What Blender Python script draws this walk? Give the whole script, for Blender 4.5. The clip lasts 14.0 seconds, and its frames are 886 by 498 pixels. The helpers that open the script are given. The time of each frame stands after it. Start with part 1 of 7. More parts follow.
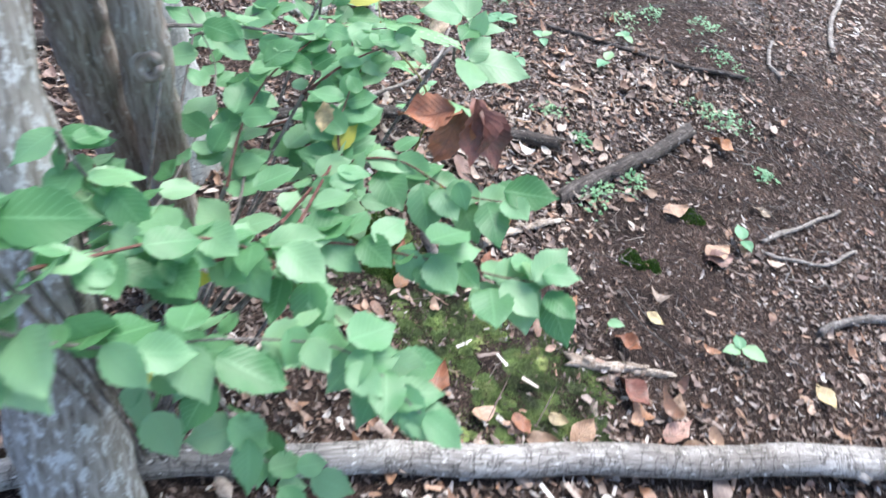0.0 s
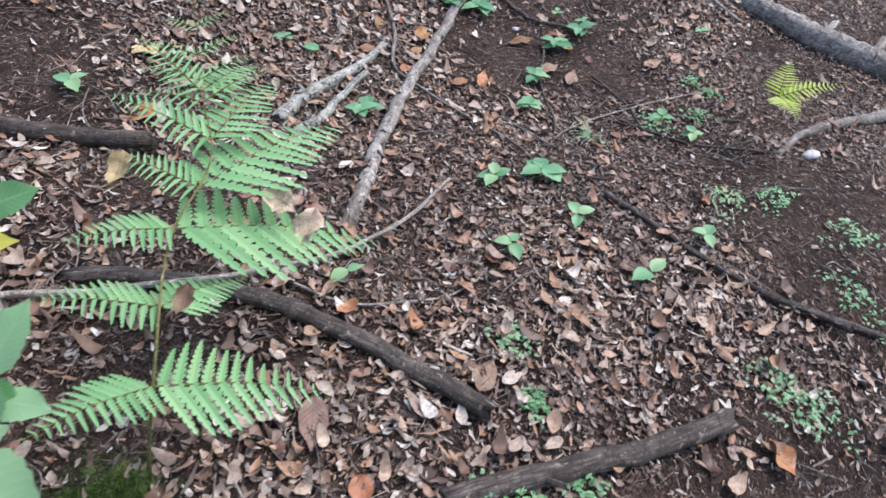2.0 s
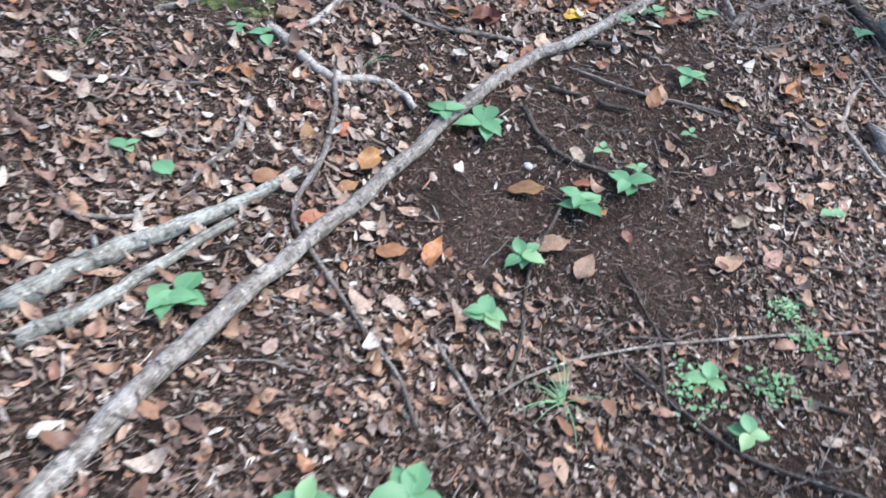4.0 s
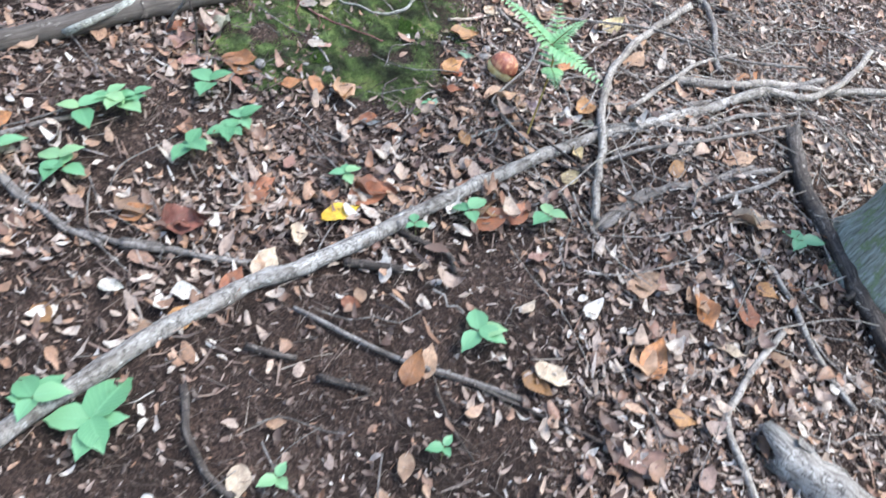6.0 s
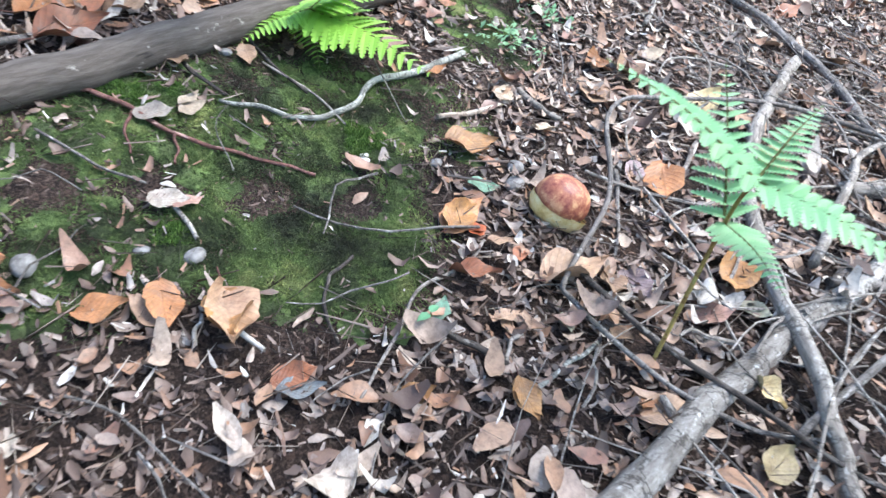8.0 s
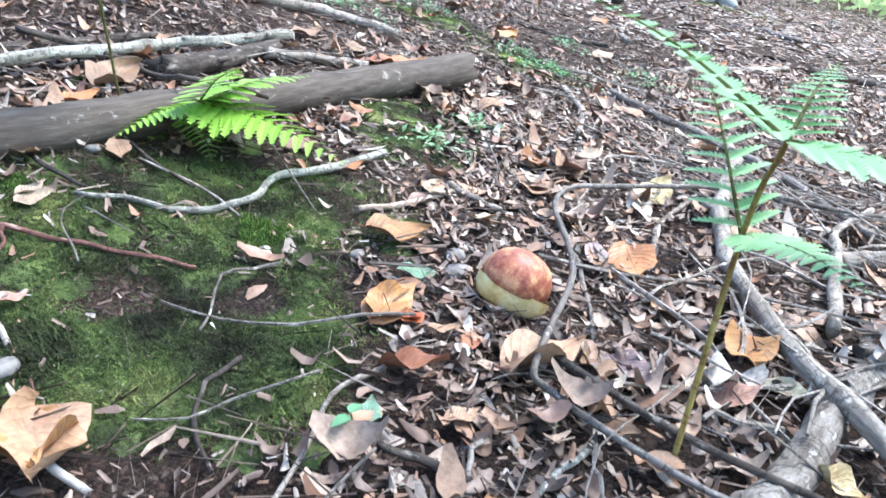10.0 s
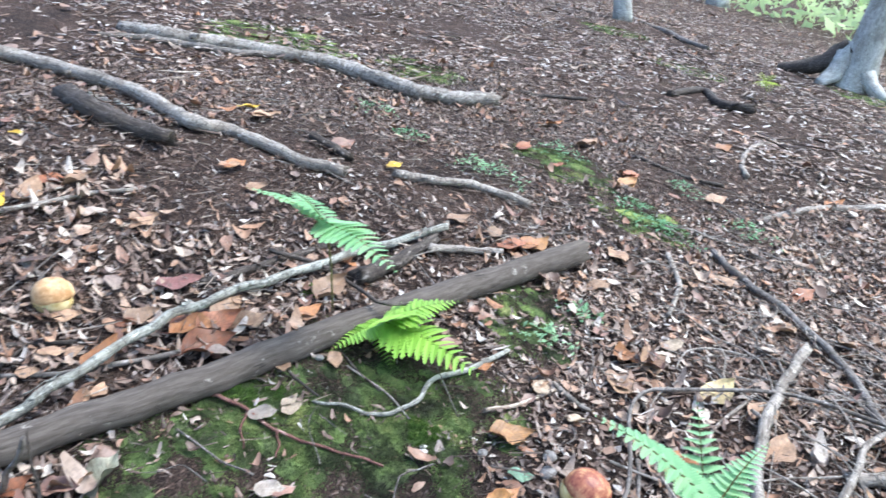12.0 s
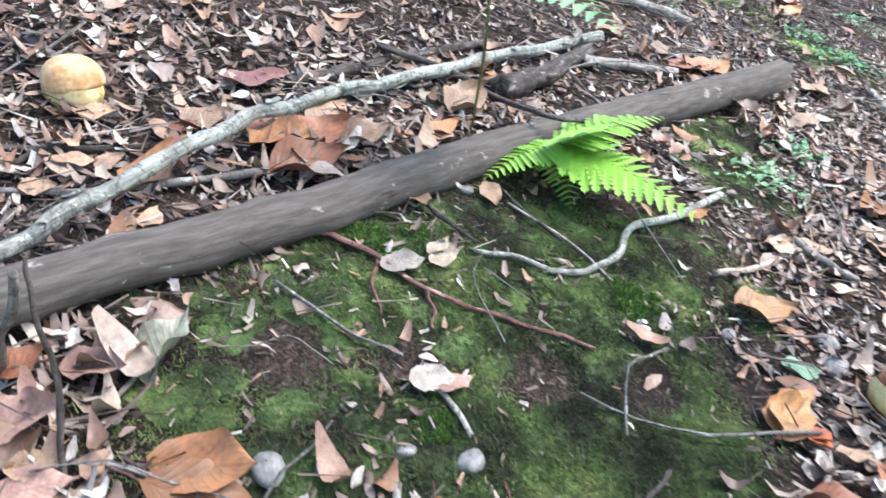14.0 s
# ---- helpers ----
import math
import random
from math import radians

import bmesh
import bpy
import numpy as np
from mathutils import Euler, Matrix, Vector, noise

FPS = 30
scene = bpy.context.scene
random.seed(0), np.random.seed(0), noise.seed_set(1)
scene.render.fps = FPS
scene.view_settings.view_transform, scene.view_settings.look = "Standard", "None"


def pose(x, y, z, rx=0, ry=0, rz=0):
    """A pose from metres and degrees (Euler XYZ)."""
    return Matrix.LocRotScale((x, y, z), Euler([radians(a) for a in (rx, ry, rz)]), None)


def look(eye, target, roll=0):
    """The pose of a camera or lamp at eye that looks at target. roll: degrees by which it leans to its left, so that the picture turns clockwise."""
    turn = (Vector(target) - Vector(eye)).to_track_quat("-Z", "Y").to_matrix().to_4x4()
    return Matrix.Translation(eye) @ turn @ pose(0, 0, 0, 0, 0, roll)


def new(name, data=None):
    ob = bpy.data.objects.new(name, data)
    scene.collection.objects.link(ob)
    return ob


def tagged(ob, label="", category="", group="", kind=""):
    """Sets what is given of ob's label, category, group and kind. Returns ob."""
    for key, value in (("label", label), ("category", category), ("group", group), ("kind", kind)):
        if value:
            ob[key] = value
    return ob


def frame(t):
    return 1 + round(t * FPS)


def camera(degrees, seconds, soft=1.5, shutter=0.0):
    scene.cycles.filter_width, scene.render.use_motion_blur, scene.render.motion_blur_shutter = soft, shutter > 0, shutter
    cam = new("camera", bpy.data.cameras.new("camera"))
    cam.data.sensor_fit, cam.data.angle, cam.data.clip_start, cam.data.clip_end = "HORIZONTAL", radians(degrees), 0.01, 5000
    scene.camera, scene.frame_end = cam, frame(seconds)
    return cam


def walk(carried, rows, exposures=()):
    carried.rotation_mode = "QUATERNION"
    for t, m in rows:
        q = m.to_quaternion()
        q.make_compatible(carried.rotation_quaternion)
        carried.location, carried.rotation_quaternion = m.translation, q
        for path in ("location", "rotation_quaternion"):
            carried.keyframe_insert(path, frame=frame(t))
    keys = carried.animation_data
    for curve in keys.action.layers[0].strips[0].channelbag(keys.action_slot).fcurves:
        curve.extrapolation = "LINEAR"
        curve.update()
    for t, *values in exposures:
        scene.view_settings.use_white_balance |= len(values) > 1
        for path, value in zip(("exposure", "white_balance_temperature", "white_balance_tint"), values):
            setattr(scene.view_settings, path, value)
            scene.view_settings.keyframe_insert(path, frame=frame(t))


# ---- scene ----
# ---- camera ----
cam = camera(64.9, 14.0, soft=1.5, shutter=0.3)
PATH = [
    (0, 0.000, 0.000, 1.532, 0.00, -46.00, 0.00),
    (0.5, 0.209, 0.351, 1.468, 4.89, -45.64, 1.11),
    (1, 0.383, 0.702, 1.480, 11.37, -44.87, 0.69),
    (1.5, 0.524, 0.935, 1.457, 16.65, -44.47, 0.88),
    (2, 0.685, 1.125, 1.452, 21.63, -44.22, -0.06),
    (2.2, 0.711, 1.214, 1.434, 23.24, -44.20, -0.18),
    (4.3, 0.693, 2.887, 1.152, 37.56, -43.37, 2.20),
    (4.5, 0.650, 3.037, 1.135, 38.33, -43.34, 2.27),
    (5, 0.527, 3.457, 1.136, 38.78, -43.80, 3.00),
    (5.5, 0.582, 3.823, 1.142, 39.31, -43.55, 3.37),
    (6, 0.734, 4.240, 1.175, 42.64, -42.03, 2.16),
    (6.5, 0.673, 4.449, 1.195, 42.97, -40.75, 1.89),
    (7, 0.324, 4.736, 1.084, 41.87, -40.13, 0.60),
    (7.2, 0.140, 4.833, 1.007, 39.95, -40.27, 2.01),
    (9.3, -0.300, 5.199, 0.378, 32.17, -25.44, -3.86),
    (9.5, -0.291, 5.207, 0.387, 31.81, -23.66, -3.58),
    (10, -0.272, 5.216, 0.412, 31.88, -20.95, -2.61),
    (10.5, -0.255, 5.190, 0.523, 33.14, -20.07, -2.54),
    (11, -0.143, 5.127, 0.711, 34.98, -19.21, -2.20),
    (11.5, -0.044, 5.042, 0.868, 37.39, -18.57, -2.26),
    (12, -0.030, 4.936, 0.960, 42.93, -17.88, -1.90),
    (12.5, -0.258, 4.882, 0.893, 47.66, -19.73, -1.67),
    (13, -0.597, 4.994, 0.778, 49.57, -22.85, -1.48),
    (13.5, -0.666, 5.096, 0.662, 48.14, -25.78, -1.67),
    (14, -0.571, 5.086, 0.623, 46.21, -26.76, -1.88),
]
walk(cam, [(t, pose(x, y, z, 90 + pitch, 0, yaw) @ pose(0, 0, 0, 0, 0, roll)) for t, x, y, z, yaw, pitch, roll in PATH],
     [(0, 1.45, 6300, 12), (0.5, 1.1, 6300, 14), (1, 0.95, 6400, 15), (2, 0.9, 6400, 15), (4.5, 1.2, 6200, 11), (5.5, 1.3, 6200, 10), (6.5, 1.55, 6050, 8), (7.2, 1.45, 6050, 8), (9.3, 1.85, 6100, 8), (10, 1.85, 6100, 8), (11.5, 1.55, 6050, 7), (13, 1.45, 6100, 9), (14, 1.68, 6150, 8)])

# ---- light: overcast sky through open canopy ----
world = bpy.data.worlds.new("sky")
scene.world = world
world.use_nodes = True
wn = world.node_tree.nodes
sky = wn.new("ShaderNodeTexSky")
sky.sky_type, sky.sun_disc = "NISHITA", False
sky.sun_elevation, sky.sun_rotation = radians(55), radians(45)
sky.air_density, sky.dust_density, sky.ozone_density = 1.0, 1.5, 2.0
wn["Background"].inputs["Strength"].default_value = 0.15
world.node_tree.links.new(sky.outputs[0], wn["Background"].inputs["Color"])
sun_data = bpy.data.lights.new("sun", "SUN")
sun_data.energy, sun_data.angle, sun_data.color = 2.0, radians(35), (1.0, 0.98, 0.95)
sun = new("sun", sun_data)
sun.matrix_world = look((10, 15, 20), (0.0, 5.0, 0))

# ---- materials ----


class Shader:
    """A node material with a few short ways to add nodes."""

    def __init__(self, name, rough=0.8, spec=0.3):
        self.mat = bpy.data.materials.new(name)
        self.mat.use_nodes = True
        self.tree = self.mat.node_tree
        self.out = self.tree.nodes["Principled BSDF"]
        self.out.inputs["Roughness"].default_value = rough
        self.out.inputs["Specular IOR Level"].default_value = spec

    def node(self, kind, **values):
        n = self.tree.nodes.new(kind)
        for key, value in values.items():
            n.inputs[key.replace("_", " ")].default_value = value
        return n

    def link(self, a, b):
        self.tree.links.new(a, b)

    def noise(self, scale, detail=6.0, rough=0.6, coord="Object", stretch=(1, 1, 1)):
        c = self.tree.nodes.new("ShaderNodeTexCoord")
        m = self.tree.nodes.new("ShaderNodeMapping")
        m.inputs["Scale"].default_value = stretch
        n = self.node("ShaderNodeTexNoise", Scale=scale, Detail=detail, Roughness=rough)
        self.link(c.outputs[coord], m.inputs[0])
        self.link(m.outputs[0], n.inputs["Vector"])
        return n.outputs["Fac"]

    def ramp(self, fac, *stops):
        n = self.tree.nodes.new("ShaderNodeValToRGB")
        while len(n.color_ramp.elements) < len(stops):
            n.color_ramp.elements.new(0.5)
        for e, (at, col) in zip(n.color_ramp.elements, stops):
            e.position, e.color = at, (*col, 1)
        self.link(fac, n.inputs[0])
        return n.outputs[0]

    def mix(self, fac, a, b, mode="MIX"):
        n = self.tree.nodes.new("ShaderNodeMix")
        n.data_type, n.blend_type = "RGBA", mode
        for value, socket in ((fac, n.inputs[0]), (a, n.inputs[6]), (b, n.inputs[7])):
            if isinstance(value, bpy.types.NodeSocket):
                self.link(value, socket)
            elif isinstance(value, (int, float)):
                socket.default_value = value
            else:
                socket.default_value = (*value, 1)
        return n.outputs[2]

    def colour(self, socket):
        self.link(socket, self.out.inputs["Base Color"])

    def veins(self):
        """Side veins slanting from the midrib, over a leaf's own length and breadth."""
        c = self.tree.nodes.new("ShaderNodeTexCoord")
        x = self.tree.nodes.new("ShaderNodeSeparateXYZ")
        self.link(c.outputs["UV"], x.inputs[0])

        def calc(op, a, b):
            n = self.tree.nodes.new("ShaderNodeMath")
            n.operation = op
            for value, socket in ((a, n.inputs[0]), (b, n.inputs[1])):
                if isinstance(value, bpy.types.NodeSocket):
                    self.link(value, socket)
                else:
                    socket.default_value = value
            return n.outputs[0]

        across = calc("ABSOLUTE", x.outputs[1], 0.0)
        slant = calc("SUBTRACT", x.outputs[0], calc("MULTIPLY", across, 0.28))
        lines = calc("POWER", calc("ABSOLUTE", calc("SINE", calc("MULTIPLY", slant, 30.0), 0.0), 0.0), 0.35)
        rib = calc("MINIMUM", calc("MULTIPLY", across, 9.0), 1.0)
        return calc("MULTIPLY", lines, rib)

    def bump(self, height, strength=0.5, distance=0.01):
        b = self.node("ShaderNodeBump", Strength=strength, Distance=distance)
        self.link(height, b.inputs["Height"])
        self.link(b.outputs[0], self.out.inputs["Normal"])


def bark(name, dark, mid, light, patch=0.55, patch_scale=9.0, rough=0.8, relief=0.8, coord="UV", streak=1.0, cracks=True):
    """Bark or bare wood: long grain, worn or lichened patches, fine pits."""
    s = Shader(name, rough, 0.35)
    along = (14, 14 + 80 * streak, 40) if coord == "UV" else (60, 60, 60)
    grain = s.noise(1.0, 8, 0.72, coord, along)
    col = s.ramp(grain, (0.32, dark), (0.5, mid), (0.72, light))
    p = patch_scale
    blot = s.ramp(s.noise(1.0, 6, 0.7, coord, (p, p * 2.2, p)), (patch, (0, 0, 0)), (patch + 0.1, (1, 1, 1)))
    fine = s.ramp(s.noise(160, 4, 0.6, coord), (0.35, mid), (0.65, light))
    dirt = s.ramp(s.noise(3.1, 5, 0.65, coord), (0.4, (0.6, 0.57, 0.54)), (0.65, (1.1, 1.1, 1.1)))
    col = s.mix(1.0, s.mix(blot, col, fine), dirt, "MULTIPLY")
    if coord == "UV" and cracks:
        across = s.ramp(s.noise(1.0, 5, 0.6, coord, (26, 9, 1)), (0.475, (0, 0, 0)), (0.5, (0.85, 0.85, 0.85)), (0.525, (0, 0, 0)))
        col = s.mix(across, col, tuple(v * 0.7 for v in dark))
        scab = s.ramp(s.noise(1.0, 5, 0.65, coord, (38, 45, 1)), (0.6, (0, 0, 0)), (0.66, (0.8, 0.8, 0.8)))
        col = s.mix(scab, col, tuple(min(1, v * 1.25) for v in light))
    s.colour(col)
    s.bump(grain, relief, 0.006)
    return s.mat


bark_grey = bark("grey_bark", (0.08, 0.07, 0.062), (0.24, 0.215, 0.195), (0.46, 0.43, 0.4))
bark_dark = bark("dark_bark", (0.03, 0.025, 0.022), (0.085, 0.068, 0.058), (0.26, 0.23, 0.2), 0.62)
bark_pale = bark("pale_bark", (0.12, 0.1, 0.085), (0.36, 0.32, 0.28), (0.62, 0.58, 0.52), 0.5)
bark_lichen = bark("lichened_bark", (0.1, 0.095, 0.085), (0.34, 0.34, 0.3), (0.62, 0.64, 0.58), 0.47, 14)
bark_crack = bark("cracked_bark", (0.06, 0.05, 0.042), (0.3, 0.27, 0.24), (0.56, 0.54, 0.5), 0.46, 22, 0.85, 1.0, "UV", 0.25)
bark_red = bark("red_brown_bark", (0.09, 0.04, 0.032), (0.22, 0.1, 0.08), (0.42, 0.27, 0.23), 0.6)
wood_pale = bark("pale_rotten_wood", (0.24, 0.17, 0.12), (0.55, 0.45, 0.36), (0.78, 0.7, 0.6), 0.5, 20)
wood_grey = bark("bare_grey_wood", (0.26, 0.225, 0.2), (0.56, 0.52, 0.47), (0.8, 0.76, 0.71), 0.5, 8, 0.7, 0.5)
bark_tree = bark("beech_bark", (0.3, 0.3, 0.28), (0.52, 0.53, 0.5), (0.74, 0.75, 0.71), 0.52, 7, 0.7, 0.4, "UV", 0.1)


def living_bark(name, brown, grey, pale, scale, cover, relief=0.012):
    """Bark of a standing trunk: long furrows, hard-edged crusts of pale lichen, dark scars."""
    s = Shader(name, 0.88, 0.25)
    furrow = s.noise(1.0, 8, 0.7, "UV", (14, 95, 1))
    col = s.ramp(furrow, (0.34, tuple(v * (0.35 if relief > 0.005 else 0.72) for v in brown)), (0.46, brown), (0.62, grey))
    crust = s.noise(1.0, 7, 0.72, "UV", (scale, scale * 1.5, 1))
    fine = s.ramp(s.noise(1.0, 4, 0.7, "UV", (150, 150, 1)), (0.35, tuple(v * 0.7 for v in pale)), (0.6, pale))
    col = s.mix(s.ramp(crust, (cover, (0, 0, 0)), (cover + 0.04, (1, 1, 1))), col, fine)
    scar = s.ramp(s.noise(1.0, 5, 0.6, "UV", (5, 26, 1)), (0.66, (0, 0, 0)), (0.72, (0.85, 0.85, 0.85)))
    s.colour(s.mix(scar, col, tuple(v * 0.2 for v in brown)))
    s.bump(furrow, 1.0, relief)
    return s.mat


bark_log = living_bark("smooth_dark_bark", (0.095, 0.079, 0.067), (0.145, 0.123, 0.106), (0.36, 0.325, 0.285), 11, 0.6, 0.003)
bark_brown = living_bark("brown_grey_flaking_bark", (0.36, 0.29, 0.24), (0.58, 0.53, 0.48), (0.72, 0.69, 0.65), 30, 0.56)
bark_lichen_tree = living_bark("lichened_beech_bark", (0.36, 0.32, 0.27), (0.54, 0.51, 0.46), (0.86, 0.87, 0.84), 24, 0.52)
bark_mossy = living_bark("mossy_beech_bark", (0.24, 0.24, 0.19), (0.42, 0.44, 0.37), (0.25, 0.3, 0.16), 12, 0.53, 0.006)
bark_weathered = bark("weathered_pale_wood", (0.05, 0.042, 0.036), (0.36, 0.33, 0.3), (0.76, 0.73, 0.68), 0.5, 5, 0.75, 0.8, "UV", 1.6)


def leaf_litter_material(name, stops, rough=0.55, per="island"):
    s = Shader(name, rough, 0.45)
    if per == "island":
        r = s.tree.nodes.new("ShaderNodeNewGeometry").outputs["Random Per Island"]
    else:
        r = s.tree.nodes.new("ShaderNodeObjectInfo").outputs["Random"]
    col = s.ramp(r, *stops)
    spots = s.noise(90, 5, 0.7) if per == "island" else s.noise(5, 6, 0.7)
    col = s.mix(s.ramp(spots, (0.42, (0, 0, 0)), (0.72, (0.75, 0.75, 0.75))), col, (0.11, 0.075, 0.055))
    if per == "object":
        blotch = s.ramp(s.noise(2.3, 5, 0.65), (0.34, (0.5, 0.44, 0.42)), (0.52, (1, 1, 1)), (0.7, (1.2, 1.18, 1.12)))
        col = s.mix(1.0, col, blotch, "MULTIPLY")
        v = s.veins()
        col = s.mix(s.ramp(v, (0.2, (0.28, 0.28, 0.28)), (0.65, (0, 0, 0))), col, tuple(q * 0.7 for q in stops[0][1]))
        s.colour(col)
        s.bump(v, 0.3, 0.003)
    else:
        s.colour(col)
        s.bump(s.noise(220, 3, 0.5), 0.25, 0.003)
    return s.mat


litter_mat = leaf_litter_material("leaf_fragments", (
    (0.0, (0.04, 0.027, 0.022)), (0.2, (0.085, 0.056, 0.044)), (0.4, (0.17, 0.112, 0.085)), (0.56, (0.28, 0.195, 0.15)),
    (0.65, (0.36, 0.19, 0.105)), (0.74, (0.21, 0.145, 0.12)), (0.85, (0.43, 0.345, 0.285)), (0.93, (0.29, 0.25, 0.225)), (1.0, (0.74, 0.68, 0.61))), 0.5)
whole_mat = leaf_litter_material("whole_dead_leaves", (
    (0.0, (0.14, 0.08, 0.06)), (0.2, (0.33, 0.165, 0.09)), (0.4, (0.41, 0.27, 0.18)), (0.55, (0.27, 0.13, 0.09)),
    (0.7, (0.27, 0.2, 0.165)), (0.85, (0.5, 0.39, 0.3)), (1.0, (0.45, 0.2, 0.09))), 0.45)
chaff_mat = leaf_litter_material("needles_and_bits", (
    (0.0, (0.05, 0.034, 0.027)), (0.45, (0.13, 0.09, 0.07)), (0.8, (0.28, 0.215, 0.175)), (1.0, (0.5, 0.43, 0.36))))

LEAF_COLOURS = {
    "tan": (0.42, 0.265, 0.165), "brown": (0.3, 0.13, 0.052), "orange": (0.45, 0.2, 0.08), "rust": (0.36, 0.135, 0.065), "rustdark": (0.26, 0.1, 0.07),
    "rustbright": (0.48, 0.13, 0.05), "ochre": (0.42, 0.215, 0.08), "yellow": (0.8, 0.52, 0.04), "yellowtan": (0.6, 0.47, 0.24),
    "cream": (0.58, 0.46, 0.33), "white": (0.7, 0.66, 0.58), "pinkbrown": (0.38, 0.22, 0.17), "mauve": (0.45, 0.33, 0.33),
    "mauvered": (0.36, 0.16, 0.14), "green": (0.2, 0.36, 0.24), "greengrey": (0.34, 0.34, 0.25), "bluegrey": (0.26, 0.29, 0.3), "greytan": (0.36, 0.31, 0.26)}
LEAF_WORDS = {
    "tan": "pale tan", "brown": "golden brown", "orange": "orange-brown", "rust": "rust-brown", "rustdark": "dark red-brown", "rustbright": "bright red-brown",
    "ochre": "ochre", "yellow": "bright yellow", "yellowtan": "yellowish tan", "cream": "cream-coloured", "white": "whitish",
    "pinkbrown": "pinkish brown", "mauve": "mauve-grey", "mauvered": "purplish red", "green": "blue-green", "greengrey": "grey-green",
    "bluegrey": "blue-grey", "greytan": "grey-brown"}
DEAD = {}
for key, c in LEAF_COLOURS.items():
    d = tuple(v * 0.6 for v in c)
    b = tuple(min(1, v * 1.25) for v in c)
    DEAD[key] = leaf_litter_material(key + "_leaf", ((0.0, d), (0.5, c), (1.0, b)), 0.5, "object")


def green_material(name, a, b, c, rough=0.45, through_light=0.25):
    s = Shader(name, rough, 0.5)
    r = s.tree.nodes.new("ShaderNodeObjectInfo").outputs["Random"]
    col = s.ramp(r, (0.0, a), (0.6, b), (1.0, c))
    spots = s.ramp(s.noise(60, 4, 0.6), (0.68, (0, 0, 0)), (0.8, (0.7, 0.7, 0.7)))
    col = s.mix(spots, col, (0.32, 0.2, 0.1))
    v = s.veins()
    col = s.mix(s.ramp(v, (0.25, (0.3, 0.3, 0.3)), (0.7, (0, 0, 0))), col, tuple(min(1, q * 1.3 + 0.02) for q in b))
    s.colour(col)
    s.bump(v, 0.15, 0.003)
    t = s.tree.nodes.new("ShaderNodeBsdfTranslucent")
    s.link(col, t.inputs[0])
    m = s.node("ShaderNodeMixShader", Fac=through_light)
    s.link(s.out.outputs[0], m.inputs[1])
    s.link(t.outputs[0], m.inputs[2])
    s.link(m.outputs[0], s.tree.nodes["Material Output"].inputs[0])
    return s.mat


shrub_green = green_material("shrub_leaf", (0.1, 0.27, 0.1), (0.22, 0.45, 0.22), (0.34, 0.55, 0.3), 0.4, 0.42)
seedling_green = green_material("seedling_leaf", (0.13, 0.32, 0.15), (0.2, 0.43, 0.22), (0.32, 0.5, 0.24))
fern_green = green_material("fern_frond", (0.22, 0.45, 0.2), (0.3, 0.54, 0.27), (0.38, 0.58, 0.28))
fern_mid = green_material("bracken_frond", (0.15, 0.34, 0.13), (0.23, 0.45, 0.2), (0.32, 0.52, 0.24))
fern_bright = green_material("bright_fern_frond", (0.2, 0.4, 0.05), (0.27, 0.48, 0.07), (0.35, 0.55, 0.1))
fern_yellow = green_material("yellow_fern_frond", (0.36, 0.5, 0.08), (0.46, 0.58, 0.1), (0.54, 0.6, 0.14), 0.45, 0.4)
herb_green = green_material("herb_leaf", (0.11, 0.27, 0.1), (0.2, 0.4, 0.2), (0.32, 0.48, 0.25))
# Paled well past leaf green: sunlight and distant haze are in the colour.
far_green_lit = green_material("far_foliage", (0.4, 0.58, 0.26), (0.56, 0.7, 0.38), (0.68, 0.76, 0.46), 0.4, 0.55)
yellow_leaf = green_material("yellowing_leaf", (0.42, 0.4, 0.06), (0.5, 0.46, 0.07), (0.36, 0.4, 0.07))


def moss_material(name, lift):
    """Moss: blackish, deep green and yellow-green in soft patches, with a fine grain of tips."""
    s = Shader(name, 0.95, 0.1)
    patch = s.noise(9, 4, 0.6)
    col = s.ramp(patch, (0.34, (0.03, 0.033, 0.022)), (0.46, (0.06, 0.078, 0.036)), (0.56, (0.105, 0.15, 0.052)), (0.7, (0.22, 0.235, 0.095)))
    r = s.tree.nodes.new("ShaderNodeNewGeometry").outputs["Random Per Island"]
    tips = s.ramp(r, (0.0, (0.45 * lift, 0.45 * lift, 0.45 * lift)), (0.7, (lift, lift, lift)), (1.0, (1.5 * lift, 1.5 * lift, 1.3 * lift)))
    s.colour(s.mix(1.0, col, tips, "MULTIPLY"))
    s.bump(s.noise(260, 5, 0.75), 1.0, 0.012)
    return s.mat


moss_mat = moss_material("moss", 1.8)


